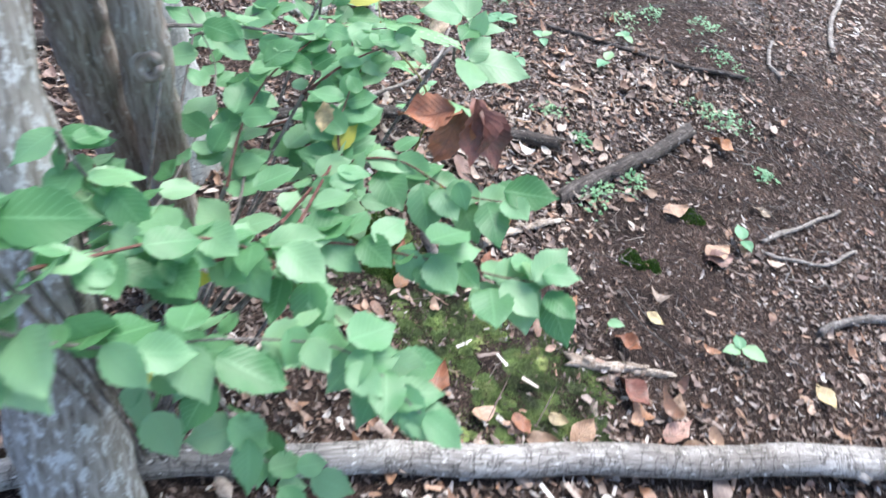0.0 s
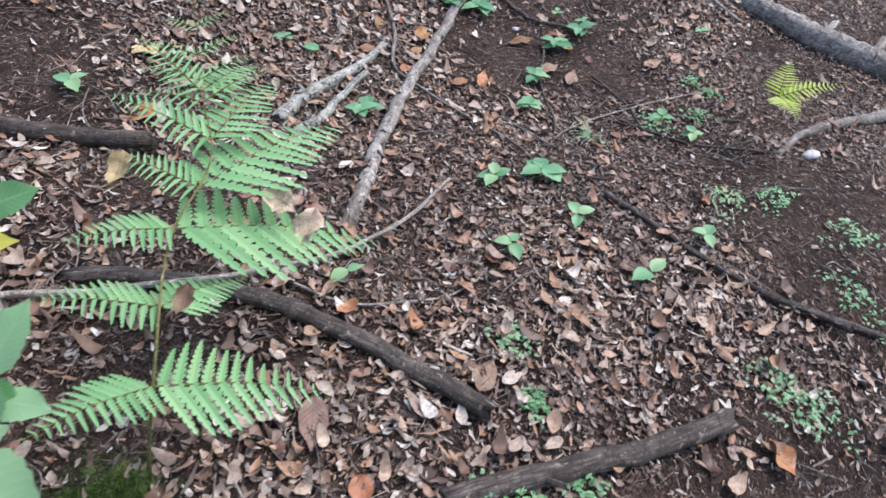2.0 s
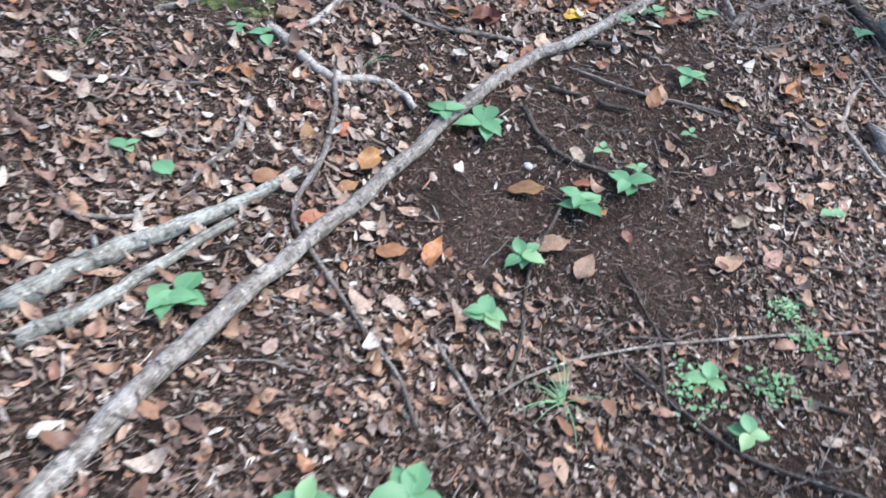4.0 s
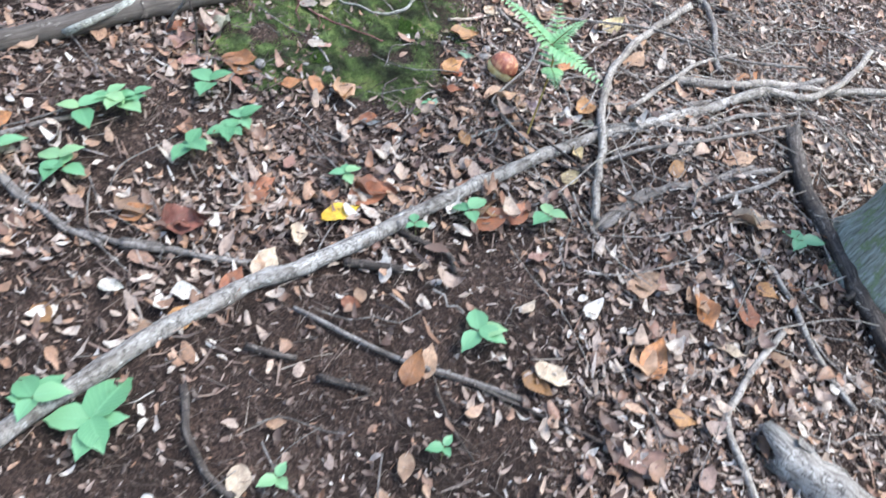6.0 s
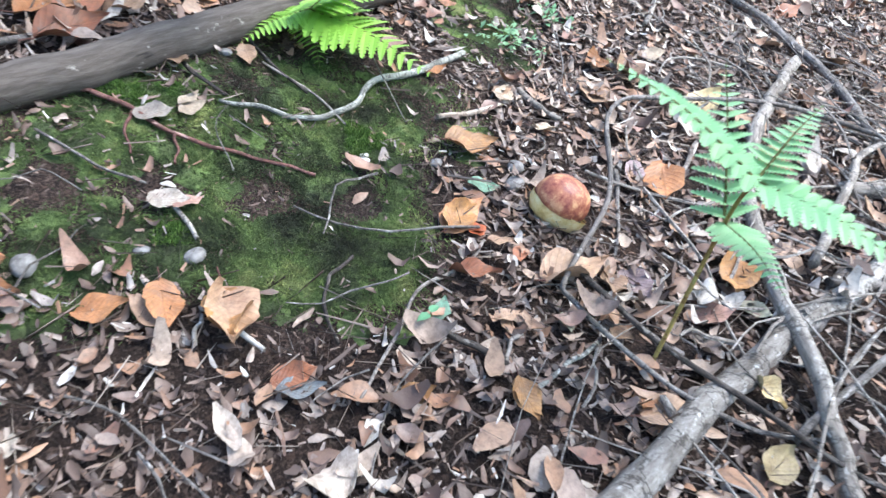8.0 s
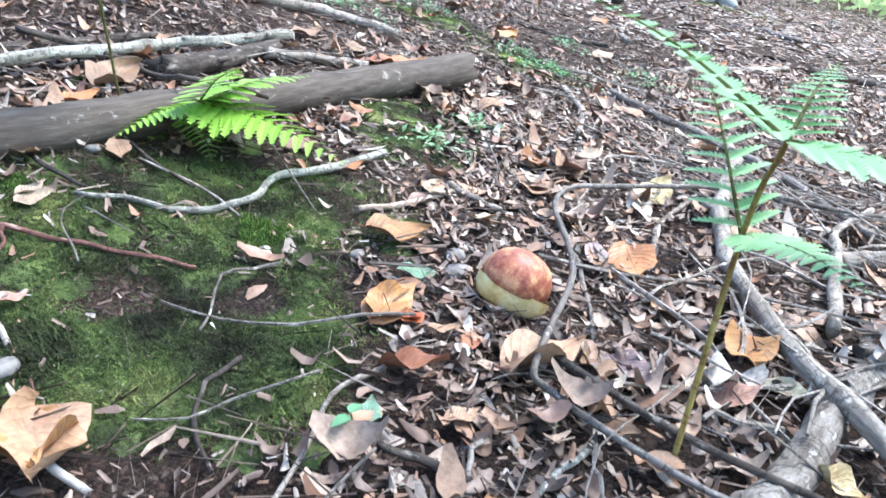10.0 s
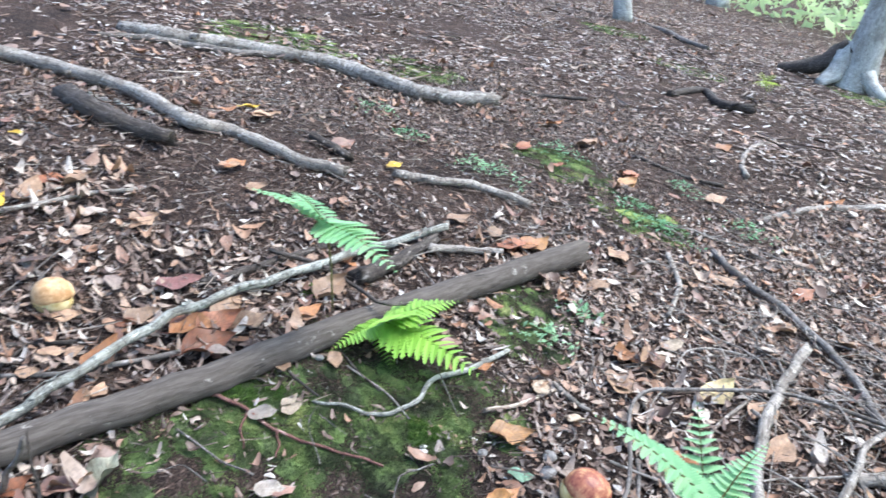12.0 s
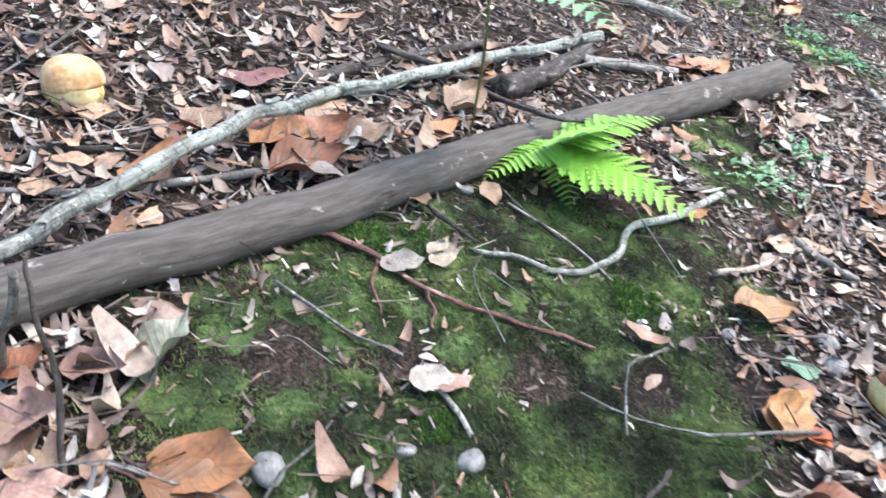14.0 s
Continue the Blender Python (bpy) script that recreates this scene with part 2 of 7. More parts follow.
def soil_material():
    """Humus: loose crumbs of mixed browns over near-black fines."""
    s = Shader("forest_soil", 0.92, 0.2)
    c = s.tree.nodes.new("ShaderNodeTexCoord")
    warp = s.tree.nodes.new("ShaderNodeTexNoise")
    warp.inputs["Scale"].default_value = 60.0
    s.link(c.outputs["Object"], warp.inputs["Vector"])
    shift = s.tree.nodes.new("ShaderNodeVectorMath")
    shift.operation = "MULTIPLY_ADD"
    shift.inputs[1].default_value = (0.03, 0.03, 0.03)
    s.link(warp.outputs["Color"], shift.inputs[0])
    s.link(c.outputs["Object"], shift.inputs[2])
    cells = s.node("ShaderNodeTexVoronoi", Scale=105.0)
    s.link(shift.outputs[0], cells.inputs["Vector"])
    pick = s.tree.nodes.new("ShaderNodeSeparateColor")
    s.link(cells.outputs["Color"], pick.inputs[0])
    crumbs = s.ramp(pick.outputs[0], (0.0, (0.02, 0.014, 0.012)), (0.4, (0.06, 0.04, 0.032)), (0.62, (0.13, 0.082, 0.062)), (0.82, (0.22, 0.14, 0.105)), (0.95, (0.36, 0.27, 0.22)))
    fine = s.noise(240, 8, 0.75)
    grit = s.ramp(fine, (0.35, (0.02, 0.014, 0.012)), (0.5, (0.08, 0.054, 0.043)), (0.66, (0.3, 0.21, 0.17)))
    edge = s.ramp(cells.outputs["Distance"], (0.3, (0.25, 0.25, 0.25)), (0.62, (0.9, 0.9, 0.9)))
    broad = s.ramp(s.noise(4, 5, 0.6), (0.35, (0.5, 0.5, 0.5)), (0.65, (1.05, 1.02, 1.0)))
    s.colour(s.mix(1.0, s.mix(edge, crumbs, grit), broad, "MULTIPLY"))
    s.bump(fine, 1.0, 0.02)
    return s.mat


soil_mat = soil_material()

# ---- the shape of the ground: a hillside falling to the right, with low hummocks ----
HUMMOCKS = [(-2.4, 5.7, 0.098), (-2.4, 6.6, 0.088), (-1.6, 4.8, 0.031), (-1.6, 5.7, -0.004), (-1.6, 6.6, 0.032), (-1.6, 7.5, 0.012), (-0.8, 3.0, -0.07), (-0.8, 3.9, -0.052), (-0.8, 4.8, -0.026), (-0.8, 5.7, -0.013), (-0.8, 6.6, -0.03), (-0.8, 7.5, -0.024), (-0.8, 8.4, -0.046), (0.0, 2.1, 0.078), (0.0, 3.0, 0.022), (0.0, 3.9, -0.131), (0.0, 4.8, -0.007), (0.0, 5.7, 0.03), (0.0, 6.6, 0.061), (0.8, 2.1, 0.021), (0.8, 3.0, 0.081), (0.8, 3.9, -0.004), (1.6, 3.0, 0.076), (1.6, 3.9, 0.131)]


WAVES = [(random.gauss(0, 1.0 + k * 0.35), random.gauss(0, 1.0 + k * 0.35), random.random() * 6.28, 0.003 / (1 + k * 0.1)) for k in range(22)]


def hill(x, y):
    z = -0.284 * 30 * np.tanh(x / 30) - 0.0378 * 40 * np.tanh(y / 40)
    for cx, cy, a in HUMMOCKS:
        z = z + a * np.exp(-((x - cx) ** 2 + (y - cy) ** 2) / 0.72)
    return z


def ground(x, y):
    near = np.clip(1 - np.maximum(np.abs(x) - 4, np.abs(y - 5) - 6) / 8, 0, 1)
    return hill(x, y) + sum(a * np.sin(u * x + v * y + p) for u, v, p, a in WAVES) * near


def gz(x, y):
    return float(ground(x, y))


def mesh_object(name, verts, faces, material, parent=None, smooth=False, uv=None):
    me = bpy.data.meshes.new(name)
    me.from_pydata(verts if isinstance(verts, list) else verts.tolist(), [], faces if isinstance(faces, list) else faces.tolist())
    me.materials.append(material)
    if smooth:
        me.shade_smooth()
    if uv is not None:
        me.uv_layers.new(name="along").data.foreach_set("uv", np.array(uv, np.float32).ravel())
    ob = new(name, me)
    if parent is not None:
        ob.parent = parent
    return ob


def spread(lo, hi, step, far, grow=1.25):
    mid = list(np.arange(lo, hi + step / 2, step))
    left, right, d = [], [], step
    a, b = lo, hi
    while a > -far or b < far:
        d *= grow
        a, b = a - d, b + d
        left.insert(0, a)
        right.append(b)
    return np.array(left + mid + right)


gx, gy = spread(-3.8, 3.0, 0.045, 220, 1.15), spread(0.2, 9.6, 0.045, 220, 1.15)
GX, GY = np.meshgrid(gx, gy)
rng = np.random.default_rng(4)
GZ = ground(GX, GY) + (rng.random(GX.shape) - 0.5) * 0.006 * (np.abs(GX) < 4)
nx, ny = len(gx), len(gy)
idx = np.arange(nx * ny).reshape(ny, nx)
quads = np.stack([idx[:-1, :-1], idx[:-1, 1:], idx[1:, 1:], idx[1:, :-1]], -1).reshape(-1, 4)
floor = mesh_object("ground", np.stack([GX, GY, GZ], -1).reshape(-1, 3), quads, soil_mat, smooth=True)
tagged(floor, "dark humus forest soil of a sloping hillside", "ground", kind="structure")

# ---- kinds of things ----


def part(name, bm, material, parent, label=""):
    me = bpy.data.meshes.new(name)
    bm.to_mesh(me)
    bm.free()
    me.materials.append(material)
    ob = new(name, me)
    ob.parent = parent
    if label:
        ob["label"] = label
    return ob


def curve_points(points, n):
    """Catmull-Rom through the points, n steps a span."""
    p = [np.array(q, float) for q in points]
    p = [2 * p[0] - p[1]] + p + [2 * p[-1] - p[-2]]
    made = []
    for i in range(1, len(p) - 2):
        for k in range(n):
            u = k / n
            a, b, c, d = p[i - 1:i + 3]
            made.append(0.5 * (2 * b + (c - a) * u + (2 * a - 5 * b + 4 * c - d) * u * u + (3 * b - a - 3 * c + d) * u ** 3))
    made.append(p[-2])
    return made


def tube(points, radii, sides=9, seed=0, rough=0.12, ragged=True, flat=1.0, bend=0.0):
    """Verts and faces of a knobbly tube with broken ends."""
    r = random.Random(seed)
    verts, faces = [], []
    n = len(points)
    phase = [r.random() * 6.28 for _ in range(4)]
    lobes = [1 + rough * r.uniform(-1, 1) for _ in range(sides)]
    side = None
    for i, p in enumerate(points):
        a, b = points[max(0, i - 1)], points[min(n - 1, i + 1)]
        d = Vector(b - a).normalized()
        if side is None:
            side = d.orthogonal().normalized()
            if abs(d.z) < 0.8:
                side = d.cross(Vector((0, 0, 1))).normalized()
        side = (side - d * side.dot(d)).normalized()
        up = side.cross(d)
        w = Vector((math.sin(i * 0.9 + phase[0]), math.sin(i * 0.7 + phase[1]), 0.4 * math.sin(i * 0.8 + phase[2]))) * bend
        for k in range(sides):
            ang = 6.2832 * k / sides
            q = radii[i] * lobes[k] * (1 + rough * 0.8 * math.sin(i * 1.7 + k * 1.3 + phase[3]) + rough * r.uniform(-0.6, 0.6))
            s = Vector(p) + w + side * math.cos(ang) * q + up * math.sin(ang) * q * flat
            if ragged and i in (0, n - 1):
                s += d * (r.uniform(-0.2, 1.4) * radii[i]) * (1 if i else -1)
            verts.append(tuple(s))
    at = [r.random() * 10]
    for i in range(1, n):
        at.append(at[-1] + float(np.linalg.norm(np.array(points[i]) - np.array(points[i - 1]))))
    girth = 6.2832 * max(radii) / sides
    uv = []
    for i in range(n - 1):
        for k in range(sides):
            a, b = i * sides + k, i * sides + (k + 1) % sides
            faces.append((a, b, b + sides, a + sides))
            uv += [(at[i], k * girth), (at[i], (k + 1) * girth), (at[i + 1], (k + 1) * girth), (at[i + 1], k * girth)]
    for i, o in ((0, 0), (n - 1, (n - 1) * sides)):
        c = len(verts)
        verts.append(tuple(Vector(points[i])))
        for k in range(sides):
            a, b = o + k, o + (k + 1) % sides
            faces.append((c, b, a) if i == 0 else (c, a, b))
            uv += [(at[i], 0.3), (at[i] + 0.004, k * 0.004), (at[i] + 0.004, k * 0.004 + 0.004)]
    return verts, faces, uv


STICKS = [0]


def stick(name, label, material, points, r0, r1, flat=1.0, bend=0.003):
    """A branch lying over the ground; points are x, y and the height of its axis over the ground."""
    STICKS[0] += 1
    world_points = [(x, y, (gz(x, y) + 0.01 if name == "twig" else float(hill(x, y))) + h) for x, y, h in points]
    steps = 9 if r0 > 0.012 else 6
    path = curve_points(world_points, steps)
    n = len(path)
    if name in ("log", "fallen_branch"):
        level = [p[2] for p in path]
        if name == "log":
            at = np.linspace(0, 1, n)
            level = list(np.polyval(np.polyfit(at, level, 2), at))
        for i in range(n):
            some = level[max(0, i - 7):i + 8]
            path[i][2] = sum(some) / len(some)
            path[i][2] = max(path[i][2], gz(path[i][0], path[i][1]) - 0.3 * r0)
    r0, r1 = r0 * 0.9, r1 * 0.9
    radii = [max(0.0012, r0 + (r1 - r0) * i / (n - 1)) for i in range(n)]
    k = random.Random(STICKS[0])
    for _ in range(max(1, n // 12) if name != "log" else 0):
        radii[k.randrange(1, n - 1)] *= 1.1
    base = path[n // 2].copy()
    v, f, uv = tube([p - base for p in path], radii, 10 if r0 > 0.02 else 7, STICKS[0], 0.045 if name == "log" else 0.1, True, flat, bend if r0 > 0.006 else bend * 0.6)
    ob = mesh_object(name, v, f, material, smooth=True, uv=uv)
    ob.location = base
    if r0 > 0.009 and name != "bark_piece":
        for j in range(1 if n < 30 else 2):
            i = k.randrange(n // 6, n - n // 6)
            d = Vector(path[i + 1] - path[i]).normalized()
            way = (d.cross(Vector((0, 0, 1))).normalized() * k.choice((-1, 1)) + d * k.uniform(0.3, 1.0) + Vector((0, 0, k.uniform(0.1, 0.5)))).normalized()
            l = radii[i] * k.uniform(1.6, 2.8)
            c = path[i] - base
            v, f, uv = tube([c, c + np.array(way) * l * 0.6, c + np.array(way) * l], [radii[i] * 0.5, radii[i] * 0.33, radii[i] * 0.24], 7, STICKS[0] + j, 0.12)
            mesh_object("broken_stub", v, f, material, ob, True, uv)
    if material in (bark_lichen, bark_crack, wood_pale) and r0 > 0.008:
        for j in range(12):
            i = k.randrange(2, n - 2)
            d = Vector(path[i + 1] - path[i]).normalized()
            side = d.cross(Vector((0, 0, 1))).normalized()
            a = k.uniform(-1.3, 1.3)
            out = (Vector((0, 0, 1)) * math.cos(a) + side * math.sin(a)).normalized()
            c = Vector(path[i] - base) + out * radii[i] * 1.06
            t = out.cross(d).normalized()
            l, w = k.uniform(0.02, 0.05), radii[i] * k.uniform(0.35, 0.7)
            fv = []
            for u in (-0.5, -0.2, 0.15, 0.5):
                for s in (-1, 0, 1):
                    fv.append(tuple(c + d * (u * l + k.uniform(-0.004, 0.004)) + t * s * w * k.uniform(0.7, 1.1) + out * (-abs(s) * w * 0.45 + 0.003 + 0.008 * abs(u))))
            ff = [(q * 3 + p, q * 3 + p + 1, q * 3 + p + 4, q * 3 + p + 3) for q in range(3) for p in range(2)]
            mesh_object("bark_flake", fv, ff, material, ob, False, [(fv[i][0] * 3, fv[i][1] * 3) for q in ff for i in q])
    category = {"log": "log", "twig": "twig", "bark_piece": "bark", "stump": "log", "stake": "twig"}.get(name, "branch")
    return tagged(ob, label, category, "fallen wood")


def leaf_grid(length, width, n=6, fold=0.3, curl=0.2, wavy=0.0, serrate=0.0, twist=0.0, seed=0, ragged=0.0):
    """Verts and faces of an ovate pointed leaf along +x, its base at the origin."""
    r = random.Random(seed)
    verts, faces = [], []
    ph = r.random() * 6
    for i in range(n + 1):
        u = i / n
        w = width * 0.5 * (math.sin(math.pi * u ** 0.75) ** 0.8 if 0 < u < 1 else 0.02)
        w *= 1 - 0.5 * max(0.0, u - 0.7) / 0.3
        w *= 1 + serrate * (1 if i % 2 else -1)
        uneven = (1 + ragged * r.uniform(-1, 1), 1 + ragged * r.uniform(-1, 1))
        bend = curl * length * (u - 0.3) ** 2 * (1 if u > 0.3 else 0.3)
        for s in (-1, -0.5, 0, 0.5, 1):
            a = twist * (u - 0.5)
            y, z = s * w * uneven[s > 0], abs(s) * w * fold + bend + wavy * width * math.sin(ph + u * 9 + s * 2.3) * abs(s)
            verts.append((u * length, y * math.cos(a) - z * math.sin(a), y * math.sin(a) + z * math.cos(a)))
    for i in range(n):
        for k in range(4):
            a = i * 5 + k
            faces.append((a, a + 1, a + 6, a + 5))
    return verts, faces


def leaf_mesh(name, material, **kw):
    v, f = leaf_grid(**kw)
    me = bpy.data.meshes.new(name)
    me.from_pydata(v, [], f)
    me.materials.append(material)
    me.shade_smooth()
    n = kw["n"]
    flat = [(i // 5 / n, (i % 5 - 2) / 2) for i in range(len(v))]
    me.uv_layers.new(name="blade").data.foreach_set("uv", np.array([flat[i] for q in f for i in q], np.float32).ravel())
    return me


def linked(name, me, parent, matrix):
    ob = new(name, me)
    ob.parent = parent
    ob.matrix_basis = matrix
    return ob


def turn_to(origin, direction, up=(0, 0, 1), scale=1.0):
    """A pose at origin with +x along direction and +z near up."""
    x = Vector(direction).normalized()
    y = Vector(up).cross(x)
    y = y.normalized() if y.length > 1e-4 else Vector((0, 1, 0))
    z = x.cross(y)
    m = Matrix((x, y, z)).transposed().to_4x4()
    return Matrix.Translation(origin) @ m @ Matrix.Scale(scale, 4)


def slope_normal(x, y):
    e = 0.05
    return Vector((gz(x - e, y) - gz(x + e, y), gz(x, y - e) - gz(x, y + e), 2 * e)).normalized()


SEED_LEAF = [leaf_mesh("leaf", seedling_green, length=1.0, width=0.68, n=7, fold=0.25, curl=-0.3, serrate=0.04, seed=k) for k in range(3)]
SHRUB_LEAF = [leaf_mesh("leaf", shrub_green, length=1.0, width=0.66 + 0.04 * (k % 2), n=14, fold=0.05 + 0.06 * k, curl=-0.2 + 0.1 * k, serrate=0.045, wavy=0.045, seed=k) for k in range(4)]
YELLOW_LEAF = leaf_mesh("leaf", yellow_leaf, length=1.0, width=0.55, n=9, fold=0.2, curl=-0.2, serrate=0.05, seed=9)
stem_mat = bark("green_stem", (0.12, 0.12, 0.04), (0.22, 0.22, 0.08), (0.36, 0.33, 0.16), 0.6)
stalk_mat = bark("red_brown_stalk", (0.26, 0.12, 0.045), (0.42, 0.31, 0.09), (0.5, 0.45, 0.16), 0.6)
COUNT = [0]


def seedling(x, y, h, size, turn, n):
    """A young plant: a thin stem and a whorl of leaves."""
    COUNT[0] += 1
    r = random.Random(COUNT[0])
    z = gz(x, y)
    root = tagged(new("seedling"), "small tree seedling with pale green leaves", "seedling", "seedlings")
    root.location = (x, y, z)
    top = np.array((r.uniform(-0.012, 0.012), r.uniform(-0.012, 0.012), h))
    v, f, uv = tube([np.zeros(3) - (0, 0, 0.02), top * 0.5 + (0.003, 0, 0), top], [0.0016, 0.0014, 0.001], 5, COUNT[0], 0.05, False)
    mesh_object("stem", v, f, stem_mat, root, uv=uv)
    for k in range(n):
        a = radians(turn + k * (137 if n > 3 else 360 / max(2, n) if n > 2 else 170) + r.uniform(-18, 18))
        lean = r.uniform(-0.1, 0.32)
        s = size * r.uniform(0.75, 1.15)
        linked("leaf", r.choice(SEED_LEAF), root, turn_to(top + np.array((0, 0, -0.004 * k)), (math.cos(a), math.sin(a), lean), (0.0, 0, 1), s))
    return root


FALLEN = {}
LEAF_STALK = []


def fallen_leaf(x, y, length, yaw, colour, kind=0):
    COUNT[0] += 1
    r = random.Random(COUNT[0])
    key = (colour, kind, COUNT[0] % 5)
    if key not in FALLEN:
        shape = [dict(fold=0.22, curl=0.35, wavy=0.09, twist=0.4), dict(fold=0.6, curl=0.6, wavy=0.15, twist=0.9), dict(fold=0.95, curl=0.5, wavy=0.22, twist=0.8)][kind]
        FALLEN[key] = leaf_mesh("fallen_leaf", DEAD[colour], length=1.0, width=r.uniform(0.54, 0.66), n=12, serrate=0.025, ragged=0.07, seed=COUNT[0], **shape)
    ob = new("fallen_leaf", FALLEN[key])
    up = slope_normal(x, y) + Vector((r.uniform(-0.3, 0.3), r.uniform(-0.3, 0.3), 0))
    d = Vector((math.cos(radians(yaw)), math.sin(radians(yaw)), 0))
    d = d - up * d.dot(up) / up.length_squared
    d.normalize()
    ob.matrix_basis = turn_to(Vector((x, y, gz(x, y) + 0.018)) - d * length / 2, d, up, length)
    if not LEAF_STALK:
        sv, sf, suv = tube([np.array((0.02, 0, 0.004)), np.array((-0.1, 0.02, 0.012)), np.array((-0.22, 0.0, 0.05))], [0.014, 0.011, 0.012], 5, 1, 0.05, False)
        LEAF_STALK.append(mesh_object("stalk", sv, sf, bark_red, ob, True, suv).data)
    else:
        linked("stalk", LEAF_STALK[0], ob, Matrix())
    state = ["flat", "curled", "crumpled"][kind]
    return tagged(ob, f"{state} {LEAF_WORDS[colour]} dead leaf lying on the litter", "leaf", "fallen leaves")


def pinna_mesh(name, material, lobes=9, broad=0.1):
    """A slender tapering side leaf of a fern, 1 m long, along +x, its edges cut into lobes."""
    verts, faces = [], []
    n = lobes * 3
    for i in range(n + 1):
        u = i / n
        cut = (1.0, 1.12, 0.52)[i % 3]
        w = (broad * (1 - u) ** 0.55 * (0.75 + 0.25 * min(1, u * 6)) + 0.004) * (cut if 0 < i < n else 0.6)
        z = -0.1 * u * u
        lead = 0.025 * (i % 3 == 1)
        verts += [(u + lead, -w, z + w * 0.2), (u, 0, z), (u + lead, w, z + w * 0.2)]
        if i:
            b = 3 * i
            faces += [(b - 3, b, b + 1, b - 2), (b - 2, b + 1, b + 2, b - 1)]
    me = bpy.data.meshes.new(name)
    me.from_pydata(verts, [], faces)
    me.materials.append(material)
    return me


PINNAE = {}


def frond(parent, material, a, b, width, pairs=14, sag=0.06):
    """A feathery frond from a to b: a rachis and rows of pinnae."""
    if material.name not in PINNAE:
        broad = 0.1 if material is fern_mid else 0.3 if material is fern_green else 0.12 if material is fern_yellow else 0.18
        PINNAE[material.name] = [pinna_mesh("pinna", material, 9, broad), pinna_mesh("pinna", material, 8, broad)]
    a, b = np.array(a, float), np.array(b, float)
    length = np.linalg.norm(b - a)
    mid = (a + b) / 2 + np.array((0, 0, sag * length))
    path = curve_points([a, mid, b], 6)
    v, f, uv = tube(path, [max(0.0006, 0.0022 * (1 - i / len(path))) for i in range(len(path))], 5, 3, 0.05, False)
    mesh_object("rachis", v, f, stem_mat, parent, uv=uv)
    for i in range(pairs):
        u = (i + 0.6) / pairs
        k = u * (len(path) - 1)
        j = min(int(k), len(path) - 2)
        p = path[j] + (path[j + 1] - path[j]) * (k - j)
        d = Vector(path[j + 1] - path[j]).normalized()
        side = d.cross(Vector((0, 0, 1))).normalized()
        size = width * length * ((1 - u) ** 0.85 + 0.03) * (0.75 + 0.25 * min(1, u * 5))
        for s in (-1, 1):
            way = side * s + d * 0.35 + Vector((0, 0, 0.06 * math.sin(i * 1.7 + s)))
            linked("pinna", PINNAE[material.name][i % 2], parent, turn_to(p, way, (0, 0, 1), size))


def fern(label, material, root, hub, tips, width):
    x, y = root
    ob = tagged(new("fern"), label, "fern", "ferns")
    ob.location = (x, y, gz(x, y))
    o = np.array(ob.location)
    h = np.array(hub, float) - o
    v, f, uv = tube(curve_points([np.array((0, 0, -0.02)), h * 0.55 + (0.01, 0, 0), h], 5), [0.0026] * 11, 6, 2, 0.06, False)
    mesh_object("stalk", v, f, stem_mat, ob, uv=uv)
    for t in tips:
        frond(ob, material, h, np.array(t) - o, width)
    return ob


def tiered_fern(label, material, root, tiers, width, pairs):
    """A fern whose stalk carries fronds at several heights; a tier is its height on the stalk and the frond tips."""
    x, y = root
    ob = tagged(new("fern"), label, "fern", "ferns")
    ob.location = (x, y, gz(x, y))
    o = np.array(ob.location)
    path = curve_points([np.array((0, 0, -0.02))] + [np.array(hub) - o for hub, tips in tiers], 6)
    v, f, uv = tube(path, [0.0034 * (1 - 0.4 * i / len(path)) for i in range(len(path))], 7, 2, 0.06, False)
    mesh_object("stalk", v, f, stalk_mat, ob, uv=uv)
    for hub, tips in tiers:
        for t in tips:
            frond(ob, material, np.array(hub) - o, np.array(t) - o, width, pairs)
    return ob


def bracken(label, root, rachis, tips):
    x, y = root
    ob = tagged(new("fern"), label, "fern", "ferns")
    ob.location = (x, y, gz(x, y))
    o = np.array(ob.location)
    path = curve_points([np.array((0, 0, -0.02))] + [np.array(p) - o for p in rachis], 6)
    v, f, uv = tube(path, [max(0.0008, 0.004 * (1 - i / len(path))) for i in range(len(path))], 6, 5, 0.05, False)
    mesh_object("stalk", v, f, stem_mat, ob, uv=uv)
    starts = [p - o for p in curve_points([np.array(p) for p in rachis], 8)]
    for i, t in enumerate(tips):
        frond(ob, fern_mid, starts[min(int((i // 2) * 4.6), len(starts) - 1)], np.array(t) - o, 0.4, 13)
    for k, u in enumerate(range(22, len(starts) - 1, 2)):
        d = Vector(starts[u + 1] - starts[u]).normalized()
        side = d.cross(Vector((0, 0, 1))).normalized()
        for s in (-1, 1):
            frond(ob, fern_mid, starts[u], starts[u] + np.array((side * s + d * 0.4) * (0.17 - 0.025 * k)), 0.3, 9)
    return ob


